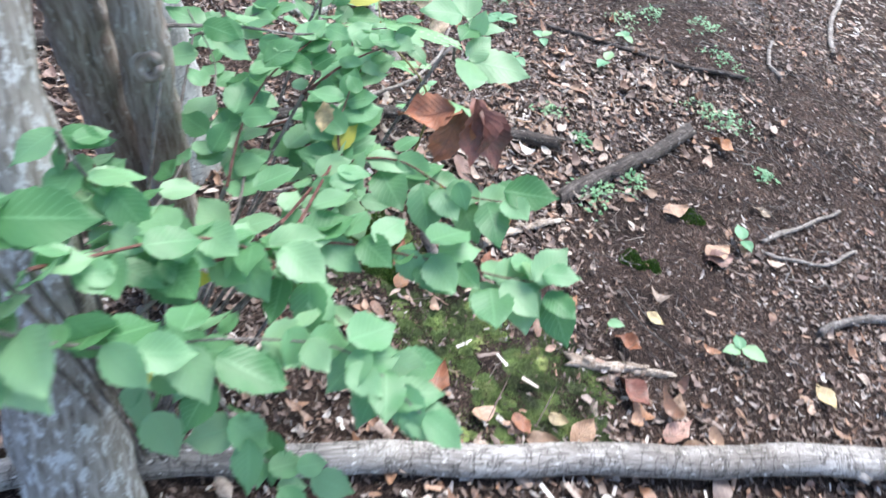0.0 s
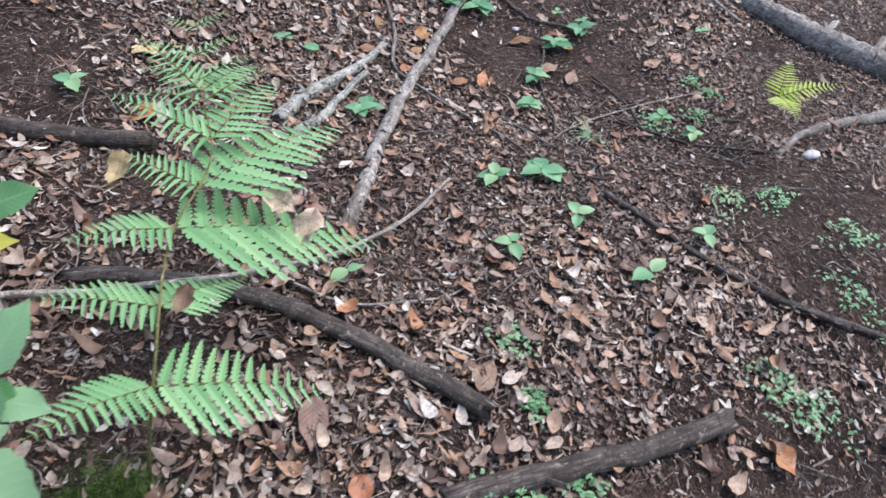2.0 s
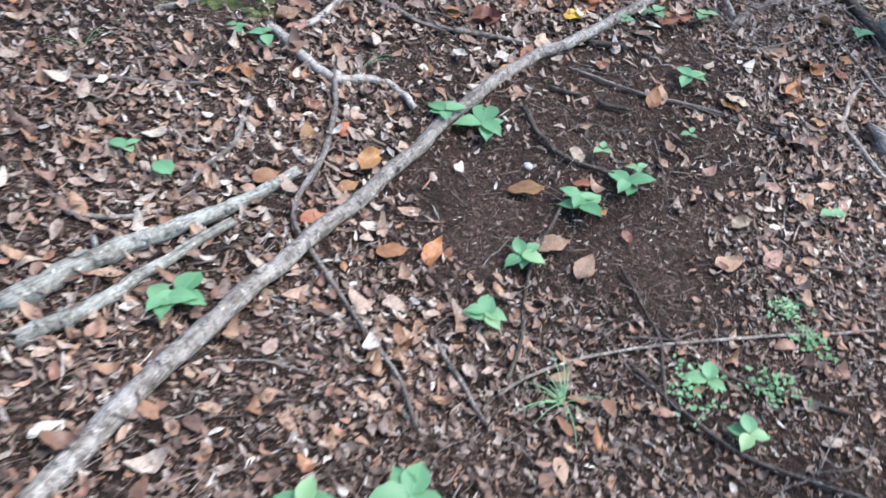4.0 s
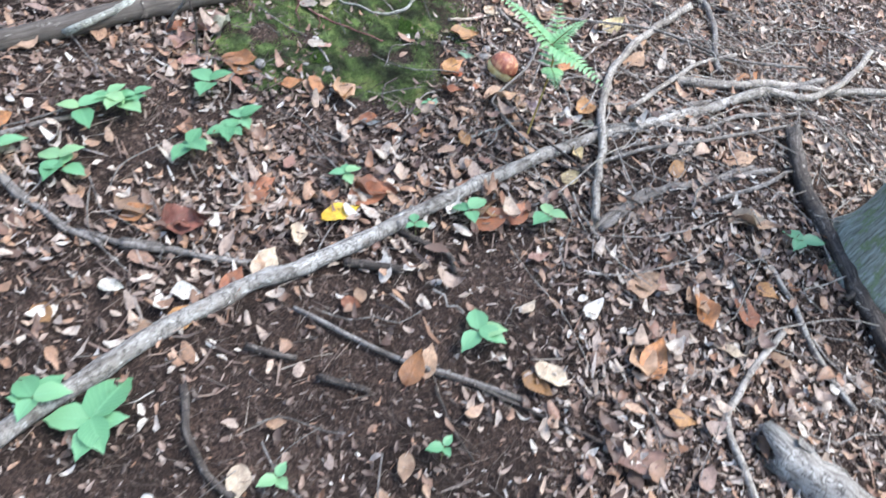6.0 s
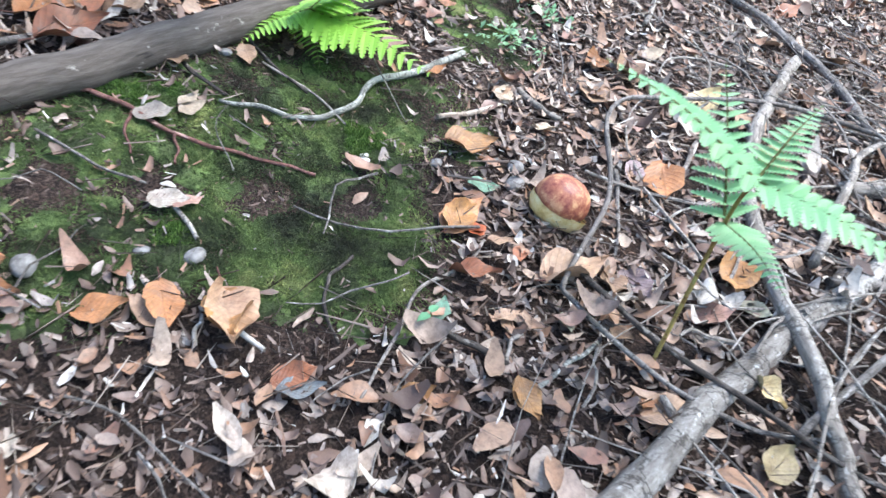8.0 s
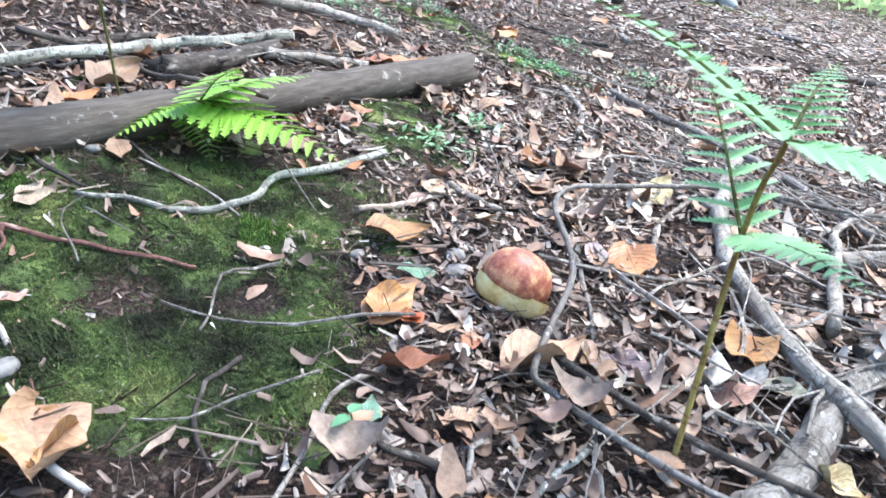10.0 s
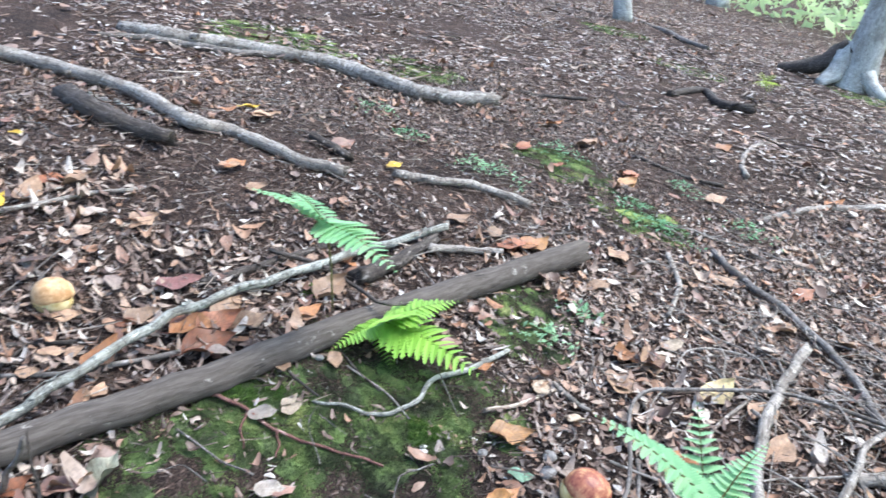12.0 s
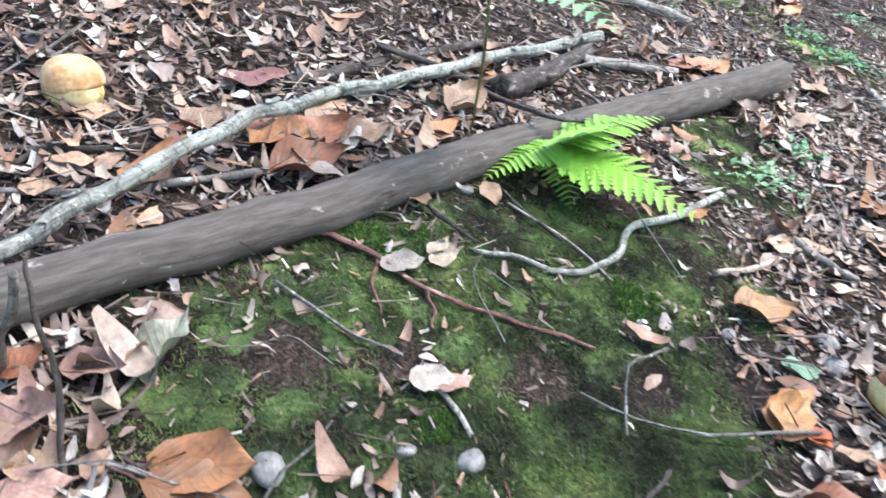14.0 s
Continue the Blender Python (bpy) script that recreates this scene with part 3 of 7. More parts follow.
def leafy_twigs(name, label, category, root, twigs):
    """A bush: a stem, twigs and many leaves set along them."""
    x, y = root
    ob = tagged(new(name), label, category)
    ob.location = (x, y, gz(x, y))
    o = np.array(ob.location)
    r = random.Random(7)
    for j, (points, n, size) in enumerate(twigs):
        n = int(n * 2.3)
        pts = [np.array(p) - o for p in points]
        path = curve_points(pts, 6)
        v, f, uv = tube(path, [0.0032 * (1 - 0.7 * i / len(path)) for i in range(len(path))], 6, j, 0.08, False)
        mesh_object("twig", v, f, bark_red if j % 3 else bark_grey, ob, uv=uv)
        stem = curve_points([np.array((0, 0, -0.02)) + np.array((r.uniform(-0.05, 0.05), r.uniform(-0.05, 0.05), 0)), pts[0] * (0.5, 0.5, 0.6), pts[0]], 5)
        v, f, uv = tube(stem, [0.005 - 0.00018 * i for i in range(len(stem))], 6, j, 0.08, False)
        mesh_object("stem", v, f, bark_grey, ob, uv=uv)
        for i in range(n):
            u = (i + 1) / n * (len(path) - 1)
            q = min(int(u), len(path) - 2)
            p = path[q] + (path[q + 1] - path[q]) * (u - q)
            d = Vector(path[q + 1] - path[q]).normalized()
            side = d.cross(Vector((0, 0, 1))).normalized() * (1 if i % 2 else -1)
            way = side * r.uniform(0.3, 1.0) + d * r.uniform(0.1, 1.0) + Vector((r.uniform(-0.35, 0.35), r.uniform(-0.35, 0.35), r.uniform(-0.45, 0.2)))
            p = p + np.array((r.gauss(0, 0.012), r.gauss(0, 0.012), r.gauss(0, 0.014)))
            if i == n - 1:
                way = d
            up = Vector((r.uniform(-0.4, 0.3), r.uniform(-0.7, 0.05), 1))
            me = YELLOW_LEAF if r.random() < 0.01 else r.choice(SHRUB_LEAF)
            linked("leaf", me, ob, turn_to(p, way, up, size * r.uniform(0.55, 1.15)))
    return ob


def tree(name, label, points, r0, r1, lichen=0, knot=0, flare=1.25, dark_root=0, mossy=0, brown=0):
    """A trunk with a flared foot, limbs and a thin leafy crown."""
    COUNT[0] += 1
    material = bark_lichen_tree if lichen else bark_mossy if mossy else bark_brown if brown else bark_tree
    ob = tagged(new(name), label, "tree", "trees")
    o = np.array(points[0], float)
    o[2] = gz(o[0], o[1])
    ob.location = o
    pts = [np.array(p) - o for p in points]
    pts[0] = np.array((0, 0, -0.08))
    path = curve_points(pts, 9)
    n = len(path)
    radii = []
    for i, p in enumerate(path):
        u = i / (n - 1)
        r = r0 + (r1 - r0) * u
        radii.append(r * (1 + (flare - 1) * math.exp(-max(0, p[2]) / (1.6 * r0))))
    top = path[-1]
    lift = max(0.0, 7.0 - top[2])
    for k in range(1, 5):
        path.append(top + np.array((0.05 * k, 0.04 * k, lift * k / 4 + 0.3)))
        radii.append(radii[n - 1] * (1 - 0.18 * k))
    g = random.Random(COUNT[0] * 13)
    leaves, sides = [], []
    for k in range(6):
        a = g.uniform(0, 6.28)
        start = path[-1 - k % 3]
        end = start + np.array((math.cos(a) * g.uniform(1.0, 2.0), math.sin(a) * g.uniform(1.0, 2.0), g.uniform(0.5, 1.5)))
        lv, lf, luv = tube(curve_points([start, (start + end) / 2 + (0, 0, 0.15), end], 4), [radii[-1] * (0.6 - 0.06 * q) for q in range(9)], 6, k, 0.08, False)
        mesh_object("limb", lv, lf, material, ob, True, luv)
        for _ in range(60):
            c = end + np.array((g.gauss(0, 0.55), g.gauss(0, 0.55), g.gauss(0, 0.35)))
            p, q = np.array([g.gauss(0, 0.055) for _ in range(3)]), np.array([g.gauss(0, 0.035) for _ in range(3)])
            s = len(leaves)
            leaves += [tuple(c - p), tuple(c - q), tuple(c + p), tuple(c + q)]
            sides.append((s, s + 1, s + 2, s + 3))
    mesh_object("crown", leaves, sides, far_green_lit, ob)
    v, f, uv = tube(path, radii, 18, COUNT[0], 0.06, False, 1.0, 0.002)
    mesh_object("trunk", v, f, material, ob, True, uv=uv)
    if knot:
        c = path[knot * 9]
        toward = (Vector((0, 0, 1.53)) - Vector(c + o))
        toward.z *= 0.3
        toward.normalize()
        s = Vector((-toward.y, toward.x, 0)).normalized()
        ring = []
        for k in range(13):
            a = 6.2832 * k / 12
            ring.append(np.array(Vector(c) + toward * (r0 * 0.9) + s * math.cos(a) * 0.017 + Vector((0, 0, 1)) * math.sin(a) * 0.024))
        v, f, uv = tube(ring, [0.011] * 13, 7, 3, 0.12, False)
        mesh_object("knot_rim", v, f, material, ob, True, uv=uv)
        disc = [tuple(np.array(p) * 1.0) for p in ring[:-1]]
        mesh_object("knot_hole", disc, [tuple(range(12))], soil_mat, ob)
    if dark_root:
        for k, (dx, dy, l) in enumerate(((-1.0, -0.25, 0.75), (-0.4, -1.0, 0.5), (0.9, -0.5, 0.5))):
            e = np.array((dx * l, dy * l, 0))
            e[2] = gz(o[0] + e[0], o[1] + e[1]) - o[2]
            v, f, uv = tube(curve_points([np.array((0, 0, 0.42)), e * 0.45 + (0, 0, 0.16), e], 5), [0.16 - 0.011 * i for i in range(11)], 10, k, 0.1, False)
            mesh_object("root", v, f, bark_dark if k == 0 else material, ob, True, uv=uv)
    return ob


def herb_clump(x, y, radius):
    """A low clump of small round leaves."""
    COUNT[0] += 1
    r = random.Random(COUNT[0])
    verts, faces = [], []
    for _ in range(int(40 + 520 * radius)):
        a, d = r.random() * 6.28, radius * math.sqrt(r.random())
        d *= 1 + 0.4 * math.sin(2 * a + COUNT[0]) + 0.3 * math.sin(5 * a + 2 * COUNT[0])
        px, py = d * math.cos(a), d * math.sin(a)
        h = (0.012 + 0.6 * radius * max(0.1, 1 - d / radius) * r.uniform(0.2, 1)) + gz(x + px, y + py) - gz(x, y)
        lv, lf = leaf_grid(r.uniform(0.012, 0.026), r.uniform(0.008, 0.016), 2, 0.2, -0.3)
        m = turn_to((px, py, h), (r.uniform(-1, 1), r.uniform(-1, 1), r.uniform(-0.2, 0.6)), (0, 0, 1))
        b = len(verts)
        verts += [tuple(m @ Vector(q)) for q in lv]
        faces += [tuple(b + i for i in q) for q in lf]
    ob = mesh_object("herb_clump", verts, faces, herb_green)
    ob.location = (x, y, gz(x, y))
    return tagged(ob, "low clump of small blue-green herb leaves", "herb", "herb clumps", "stuff")


def moss_cushion(x, y, radius):
    """A rounded cushion of moss with a fuzzy surface."""
    COUNT[0] += 1
    r = random.Random(COUNT[0])
    verts, faces = [], []
    for _ in range(int(1500 + 60000 * radius)):
        a, d = r.random() * 6.28, math.sqrt(r.random())
        wob = 1 + 0.25 * math.sin(3 * a + COUNT[0])
        px, py = radius * wob * d * math.cos(a), radius * wob * d * math.sin(a)
        h = min(0.02, 0.4 * radius) * math.sqrt(max(0, 1 - d * d)) * (0.7 + 0.5 * math.sin(px * 170 + 2) * math.sin(py * 150)) + gz(x + px, y + py) - gz(x, y)
        ang, w, l = r.random() * 6.28, r.uniform(0.0008, 0.0017), r.uniform(0.002, 0.004)
        ox, oy = w * math.cos(ang), w * math.sin(ang)
        tx, ty = r.uniform(-1.4, 1.4) * l, r.uniform(-1.4, 1.4) * l
        b = len(verts)
        verts += [(px - ox, py - oy, h - 0.008), (px + ox, py + oy, h - 0.008), (px + tx + ox * 0.4, py + ty + oy * 0.4, h + l), (px + tx - ox * 0.4, py + ty - oy * 0.4, h + l)]
        faces.append((b, b + 1, b + 2, b + 3))
    ob = mesh_object("moss_cushion", verts, faces, moss_cushion_mat)
    ob.location = (x, y, gz(x, y))
    return tagged(ob, "bright green rounded cushion of moss on soil", "moss", "moss cushions", "stuff")


moss_bright = moss_material("bright_moss", 2.1)


def cushion_material():
    s = Shader("cushion_moss", 0.95, 0.1)
    r = s.tree.nodes.new("ShaderNodeNewGeometry").outputs["Random Per Island"]
    s.colour(s.ramp(r, (0.0, (0.045, 0.075, 0.02)), (0.5, (0.11, 0.19, 0.042)), (1.0, (0.24, 0.35, 0.09))))
    return s.mat


moss_cushion_mat = cushion_material()


def grass_tuft(x, y, n):
    COUNT[0] += 1
    r = random.Random(COUNT[0])
    ob = tagged(new("grass_tuft"), "sparse tuft of thin green grass blades", "grass", "grass tufts")
    ob.location = (x, y, gz(x, y))
    for _ in range(n):
        a, l = r.random() * 6.28, r.uniform(0.1, 0.22)
        verts, faces = [], []
        for i in range(6):
            u = i / 5
            px, z = u * l * 0.8, l * (0.9 * u - 0.75 * u * u)
            w = 0.0022 * (1 - u * 0.9)
            verts += [(px * math.cos(a) - w * math.sin(a), px * math.sin(a) + w * math.cos(a), z), (px * math.cos(a) + w * math.sin(a), px * math.sin(a) - w * math.cos(a), z)]
            if i:
                b = 2 * i
                faces.append((b - 2, b - 1, b + 1, b))
        mesh_object("blade", verts, faces, seedling_green, ob)
    return ob


def lathe(profile, sides=28, seed=0, wobble=0.03):
    r = random.Random(seed)
    ph = [r.random() * 6 for _ in range(3)]
    verts, faces = [], []
    for i, (rad, z) in enumerate(profile):
        for k in range(sides):
            a = 6.2832 * k / sides
            q = rad * (1 + wobble * math.sin(2 * a + ph[0]) + wobble * 0.6 * math.sin(3 * a + ph[1] + i * 0.2))
            verts.append((q * math.cos(a), q * math.sin(a), z + wobble * rad * 0.5 * math.sin(a + ph[2])))
    for i in range(len(profile) - 1):
        for k in range(sides):
            a, b = i * sides + k, i * sides + (k + 1) % sides
            faces.append((a, b, b + sides, a + sides))
    return verts, faces


def cap_material(name, a, b, c):
    s = Shader(name, 0.45, 0.45)
    s.colour(s.mix(s.ramp(s.noise(60, 4, 0.6), (0.5, (0, 0, 0)), (0.7, (0.6, 0.6, 0.6))), s.ramp(s.noise(34, 6, 0.7), (0.4, a), (0.5, b), (0.6, c)), b))
    s.bump(s.noise(150, 4, 0.6), 0.3, 0.002)
    return s.mat


cap_red = cap_material("red_brown_cap", (0.2, 0.045, 0.035), (0.38, 0.135, 0.075), (0.62, 0.34, 0.17))
cap_tan = cap_material("tan_cap", (0.42, 0.22, 0.09), (0.58, 0.34, 0.16), (0.72, 0.5, 0.28))
pore_mat = cap_material("cream_pores", (0.6, 0.4, 0.14), (0.8, 0.6, 0.25), (0.9, 0.76, 0.42))
stem_pale = cap_material("pale_mushroom_stem", (0.5, 0.42, 0.32), (0.68, 0.6, 0.48), (0.8, 0.75, 0.66))


def mushroom(x, y, radius, height, label, tilt=0, tan=0):
    """A bolete: a swollen stem, a domed cap and a pore layer under it."""
    COUNT[0] += 1
    ob = tagged(new("mushroom"), label, "mushroom")
    ob.matrix_basis = pose(x, y, gz(x, y), -1.7 * tilt, 1.6 * tilt, 0)
    v, f = lathe([(0.01, -0.03), (radius * 0.4, -0.02), (radius * 0.48, height * 0.05), (radius * 0.45, height * 0.4), (radius * 0.4, height * 0.7)], seed=1)
    mesh_object("stem", v, f, stem_pale, ob, True)
    dome = [(radius * math.cos(a) ** 0.8, height + radius * 0.92 * math.sin(a)) for a in [0.0, 0.2, 0.45, 0.7, 0.95, 1.2, 1.4, 1.5]] + [(0.0005, height + radius * 0.925)]
    v, f = lathe([(radius * 0.9, height - radius * 0.16), (radius * 0.98, height - radius * 0.1)] + dome, seed=2 + tan, wobble=0.035)
    mesh_object("cap", v, f, cap_tan if tan else cap_red, ob, True)
    v, f = lathe([(radius * 0.3, height - radius * 0.6), (radius * 0.55, height - radius * 0.78), (radius * 0.8, height - radius * 0.66), (radius * 0.96, height - radius * 0.36), (radius * 0.97, height - radius * 0.1)], seed=4, wobble=0.11)
    mesh_object("pore_layer", v, f, pore_mat, ob, True)
    return ob


stone_grey = bark("grey_stone", (0.16, 0.15, 0.145), (0.28, 0.27, 0.26), (0.45, 0.44, 0.43), 0.5, 30, 0.8, 0.2, "Object")
stone_white = bark("white_stone", (0.6, 0.58, 0.55), (0.75, 0.73, 0.7), (0.85, 0.84, 0.82), 0.5, 30, 0.7, 0.2, "Object")


def pebble(x, y, radius, colour):
    COUNT[0] += 1
    r = random.Random(COUNT[0])
    v, f = lathe([(0.001, -radius * 0.5), (radius * 0.7, -radius * 0.35), (radius, 0), (radius * 0.8, radius * 0.4), (radius * 0.4, radius * 0.58), (0.001, radius * 0.62)], 12, COUNT[0], 0.1)
    ob = mesh_object("pebble", v, f, stone_white if colour == "white" else stone_grey, smooth=True)
    ob.matrix_basis = pose(x, y, gz(x, y) + radius * 0.3, 0, 0, r.uniform(0, 360)) @ Matrix.Diagonal((1.3, 0.85, 1, 1))
    return tagged(ob, f"small {colour} pebble half sunk in soil", "stone", "pebbles")


# ---- the place ----
MOSS_SPOTS = [(-1.18, 5.58, 0.14), (-1.05, 5.63, 0.14), (-1.13, 5.38, 0.14), (-1.05, 5.89, 0.13), (-0.94, 5.63, 0.13), (-1.30, 5.62, 0.08), (-1.10, 6.42, 0.10), (-0.99, 5.51, 0.10), (-1.19, 5.88, 0.22), (-1.07, 6.04, 0.2), (-1.16, 5.38, 0.2), (-0.96, 5.66, 0.2), (-1.16, 5.61, 0.16), (-0.91, 5.77, 0.16), (-1.23, 6.59, 0.14), (-0.99, 5.69, 0.22), (-0.8, 5.67, 0.12), (-1.43, 4.09, 0.25), (-1.4, 4.27, 0.2), (0.15, 1.07, 0.25), (0.25, 1.02, 0.2), (-4.15, 7.81, 0.5), (-3.42, 8.42, 0.3), (-4.56, 13.05, 0.4), (-3.1, 12.0, 0.35), (-1.41, 7.73, 0.22), (-1.93, 7.89, 0.25), (0.06, 1.15, 0.2), (-0.18, 1.42, 0.2), (-0.2, 1.48, 0.12), (-1.74, 13.9, 0.5)]
SOIL_SPOTS = [(-0.31, 4.66, 0.35), (-0.14, 4.14, 0.35), (0.23, 4.32, 0.35), (-0.15, 5.0, 0.35), (0.7, 1.58, 0.3), (0.83, 1.79, 0.3), (1.92, 2.97, 0.4), (1.26, 2.13, 0.35), (-0.8, 5.8, 0.15), (-0.12, 5.25, 0.3), (-0.99, 4.81, 0.25), (-2.29, 6.65, 0.4), (-2.24, 6.1, 0.3), (-2.22, 6.12, 0.4), (-2.12, 7.88, 0.4), (1.31, 3.58, 0.45), (1.35, 3.11, 0.3), (1.11, 5.06, 0.3), (1.38, 2.34, 0.3), (1.77, 2.38, 0.35), (0.64, 1.29, 0.2), (-1.38, 2.62, 0.4), (-0.84, 5.7, 0.15), (-0.83, 5.55, 0.15), (-0.35, 4.08, 0.2), (0.3, 4.92, 0.3), (-2.41, 5.81, 0.4), (-1.86, 6.97, 0.3), (-1.56, 8.42, 0.4), (-1.27, 9.27, 0.6), (-1.06, 10.6, 0.7)]
stick("log", "weathered grey log lying across the leaf litter", bark_weathered, [(-1.09, 0.57, 0.031), (-0.87, 0.62, 0.035), (-0.64, 0.68, 0.039), (-0.29, 0.74, 0.043), (0.16, 0.80, 0.047), (0.71, 0.87, 0.051), (1.30, 0.95, 0.055), (1.82, 1.02, 0.059)], 0.034, 0.055, bend=.006)
stick("fallen_branch", "short dark broken branch with frayed end on bare soil", bark_dark, [(0.41, 1.83, 0.024), (0.67, 2.05, 0.025), (0.85, 2.21, 0.025), (1.02, 2.38, 0.025)], 0.0322, 0.0337)
stick("bark_piece", "pale splintered strip of rotten wood", wood_pale, [(0.13, 1.53, 0.018), (0.23, 1.61, 0.014), (0.40, 1.71, 0.009)], 0.0241, 0.0122, flat=.5)
stick("bark_piece", "pale splintered strip of rotten wood", wood_pale, [(0.36, 1.14, 0.019), (0.52, 1.15, 0.014), (0.69, 1.16, 0.009)], 0.0248, 0.0126, flat=.5)
stick("fallen_branch", "dark rotting branch under the bracken fronds", bark_dark, [(-0.66, 1.93, 0.018), (-0.48, 2.01, 0.019), (-0.27, 2.08, 0.020), (-0.02, 2.10, 0.020), (0.21, 2.09, 0.021), (0.42, 2.07, 0.022)], 0.0245, 0.0288)
stick("fallen_branch", "long pale bare branch lying over the litter", bark_pale, [(-0.84, 1.70, 0.039), (-0.70, 1.80, 0.038), (-0.50, 1.94, 0.037), (-0.30, 2.12, 0.037), (-0.14, 2.30, 0.036), (-0.02, 2.56, 0.036), (0.03, 2.84, 0.035)], 0.0116, 0.0066)
stick("twig", "thin curved pale twig on the leaf litter", bark_pale, [(-0.19, 2.18, 0.004), (-0.01, 2.20, 0.004), (0.16, 2.32, 0.003), (0.24, 2.42, 0.003), (0.27, 2.54, 0.002)], 0.0054, 0.0033)
stick("fallen_branch", "dark rotten branch half sunk in the litter", bark_dark, [(-1.44, 2.14, 0.028), (-1.26, 2.23, 0.026), (-1.07, 2.34, 0.024), (-0.84, 2.46, 0.022)], 0.0375, 0.0297)
stick("fallen_branch", "grey mossy fallen branch on the leaf litter", bark_crack, [(0.70, 5.55, 0.049), (0.91, 5.55, 0.054), (1.19, 5.48, 0.059), (1.43, 5.47, 0.064), (1.66, 5.49, 0.070), (2.11, 5.60, 0.075)], 0.0648, 0.0997)
stick("fallen_branch", "crooked grey branch end on the leaf litter", bark_grey, [(1.12, 3.90, 0.012), (1.23, 4.18, 0.017), (1.39, 4.44, 0.021), (1.61, 4.74, 0.026), (1.86, 5.11, 0.031)], 0.0158, 0.0410)
stick("fallen_branch", "long thin straight brown branch", bark_dark, [(0.33, 3.25, 0.007), (0.68, 3.05, 0.008), (0.98, 3.00, 0.009), (1.17, 2.96, 0.009), (1.37, 2.94, 0.010)], 0.0096, 0.0135)
stick("twig", "thin brown twig on the leaf litter", bark_dark, [(0.42, 3.91, 0.006), (0.70, 3.82, 0.006), (0.91, 3.85, 0.005), (1.13, 3.93, 0.005)], 0.0079, 0.0067)
stick("twig", "thin brown twig on the leaf litter", bark_dark, [(0.31, 3.21, 0.005), (0.50, 3.28, 0.004), (0.34, 3.29, 0.003)], 0.0063, 0.0043)
stick("twig", "curved grey twig on soil", bark_pale, [(1.21, 1.86, 0.006), (1.34, 1.95, 0.006), (1.51, 2.05, 0.006)], 0.0085, 0.0074)
stick("twig", "curved grey twig on soil", bark_pale, [(1.22, 1.86, 0.007), (1.38, 1.97, 0.007), (1.56, 2.09, 0.007), (1.69, 2.18, 0.006)], 0.0095, 0.0083)
stick("twig", "curved grey twig on soil", bark_pale, [(1.20, 1.79, 0.007), (1.32, 1.79, 0.007), (1.48, 1.82, 0.006), (1.66, 1.94, 0.006)], 0.0093, 0.0080)
stick("twig", "curved grey twig on soil", bark_grey, [(1.28, 1.44, 0.011), (1.42, 1.52, 0.013), (1.64, 1.59, 0.015)], 0.0144, 0.0199)
stick("twig", "pale dead twig on the leaf litter", bark_pale, [(2.45, 3.93, 0.014), (2.75, 4.58, 0.015), (3.15, 5.26, 0.016)], 0.0189, 0.0216)
stick("twig", "pale dead twig on the leaf litter", bark_pale, [(1.74, 3.13, 0.010), (1.71, 3.24, 0.009), (1.85, 3.57, 0.008)], 0.0133, 0.0110)
stick("twig", "straight brown twig on the leaf litter", bark_dark, [(0.52, 3.16, 0.010), (0.85, 2.99, 0.010), (1.13, 2.94, 0.010), (1.50, 3.00, 0.009)], 0.0133, 0.0125)
stick("stake", "stub of a dead grey stem standing in litter", bark_grey, [(-0.00, 1.35, 0.015), (-0.04, 1.44, 0.060), (-0.07, 1.50, 0.120)], 0.0203, 0.0158)
stick("twig", "pale curled bare twig on the leaf litter", bark_pale, [(-0.53, 1.49, 0.100), (-0.45, 1.51, 0.100), (-0.35, 1.56, 0.150), (-0.20, 1.61, 0.250)], 0.0063, 0.0039)
stick("fallen_branch", "long straight grey branch with cracked bark", bark_crack, [(-0.18, 2.50, 0.030), (-0.34, 3.16, 0.030), (-0.42, 3.53, 0.030), (-0.47, 3.99, 0.021), (-0.50, 4.35, 0.021), (-0.48, 4.76, 0.021), (-0.41, 5.01, 0.025), (-0.36, 5.38, 0.025), (-0.32, 5.69, 0.022), (-0.26, 6.04, 0.020), (-0.15, 6.45, 0.018), (-0.04, 6.91, 0.015)], 0.0305, 0.0236, bend=.004)
stick("fallen_branch", "lichen-crusted rotten branch with flaking bark", bark_lichen, [(-0.66, 2.91, 0.024), (-0.67, 3.08, 0.021), (-0.66, 3.27, 0.019), (-0.64, 3.47, 0.016), (-0.63, 3.72, 0.013)], 0.0316, 0.0179)
stick("fallen_branch", "lichen-crusted rotten branch with flaking bark", bark_lichen, [(-0.57, 2.87, 0.018), (-0.55, 3.02, 0.015), (-0.58, 3.18, 0.013), (-0.59, 3.44, 0.010)], 0.0235, 0.0136)
stick("twig", "dark crooked twig under the long branch", bark_grey, [(-0.84, 4.11, 0.019), (-0.71, 3.97, 0.018), (-0.60, 3.77, 0.018), (-0.54, 3.62, 0.017), (-0.44, 3.56, 0.017), (-0.20, 3.48, 0.016), (0.01, 3.41, 0.015), (0.16, 3.32, 0.015)], 0.0120, 0.0062)
stick("fallen_branch", "crooked pale barkless branch on the leaf litter", wood_grey, [(-1.11, 4.10, 0.016), (-1.00, 4.09, 0.015), (-0.84, 4.10, 0.014), (-0.77, 4.22, 0.013), (-0.69, 4.26, 0.011), (-0.60, 4.24, 0.010)], 0.0216, 0.0136)
stick("fallen_branch", "crooked pale barkless branch on the leaf litter", wood_grey, [(-1.12, 4.52, 0.013), (-1.08, 4.43, 0.012), (-1.07, 4.36, 0.011), (-1.05, 4.25, 0.010), (-1.06, 4.15, 0.009)], 0.0179, 0.0116)
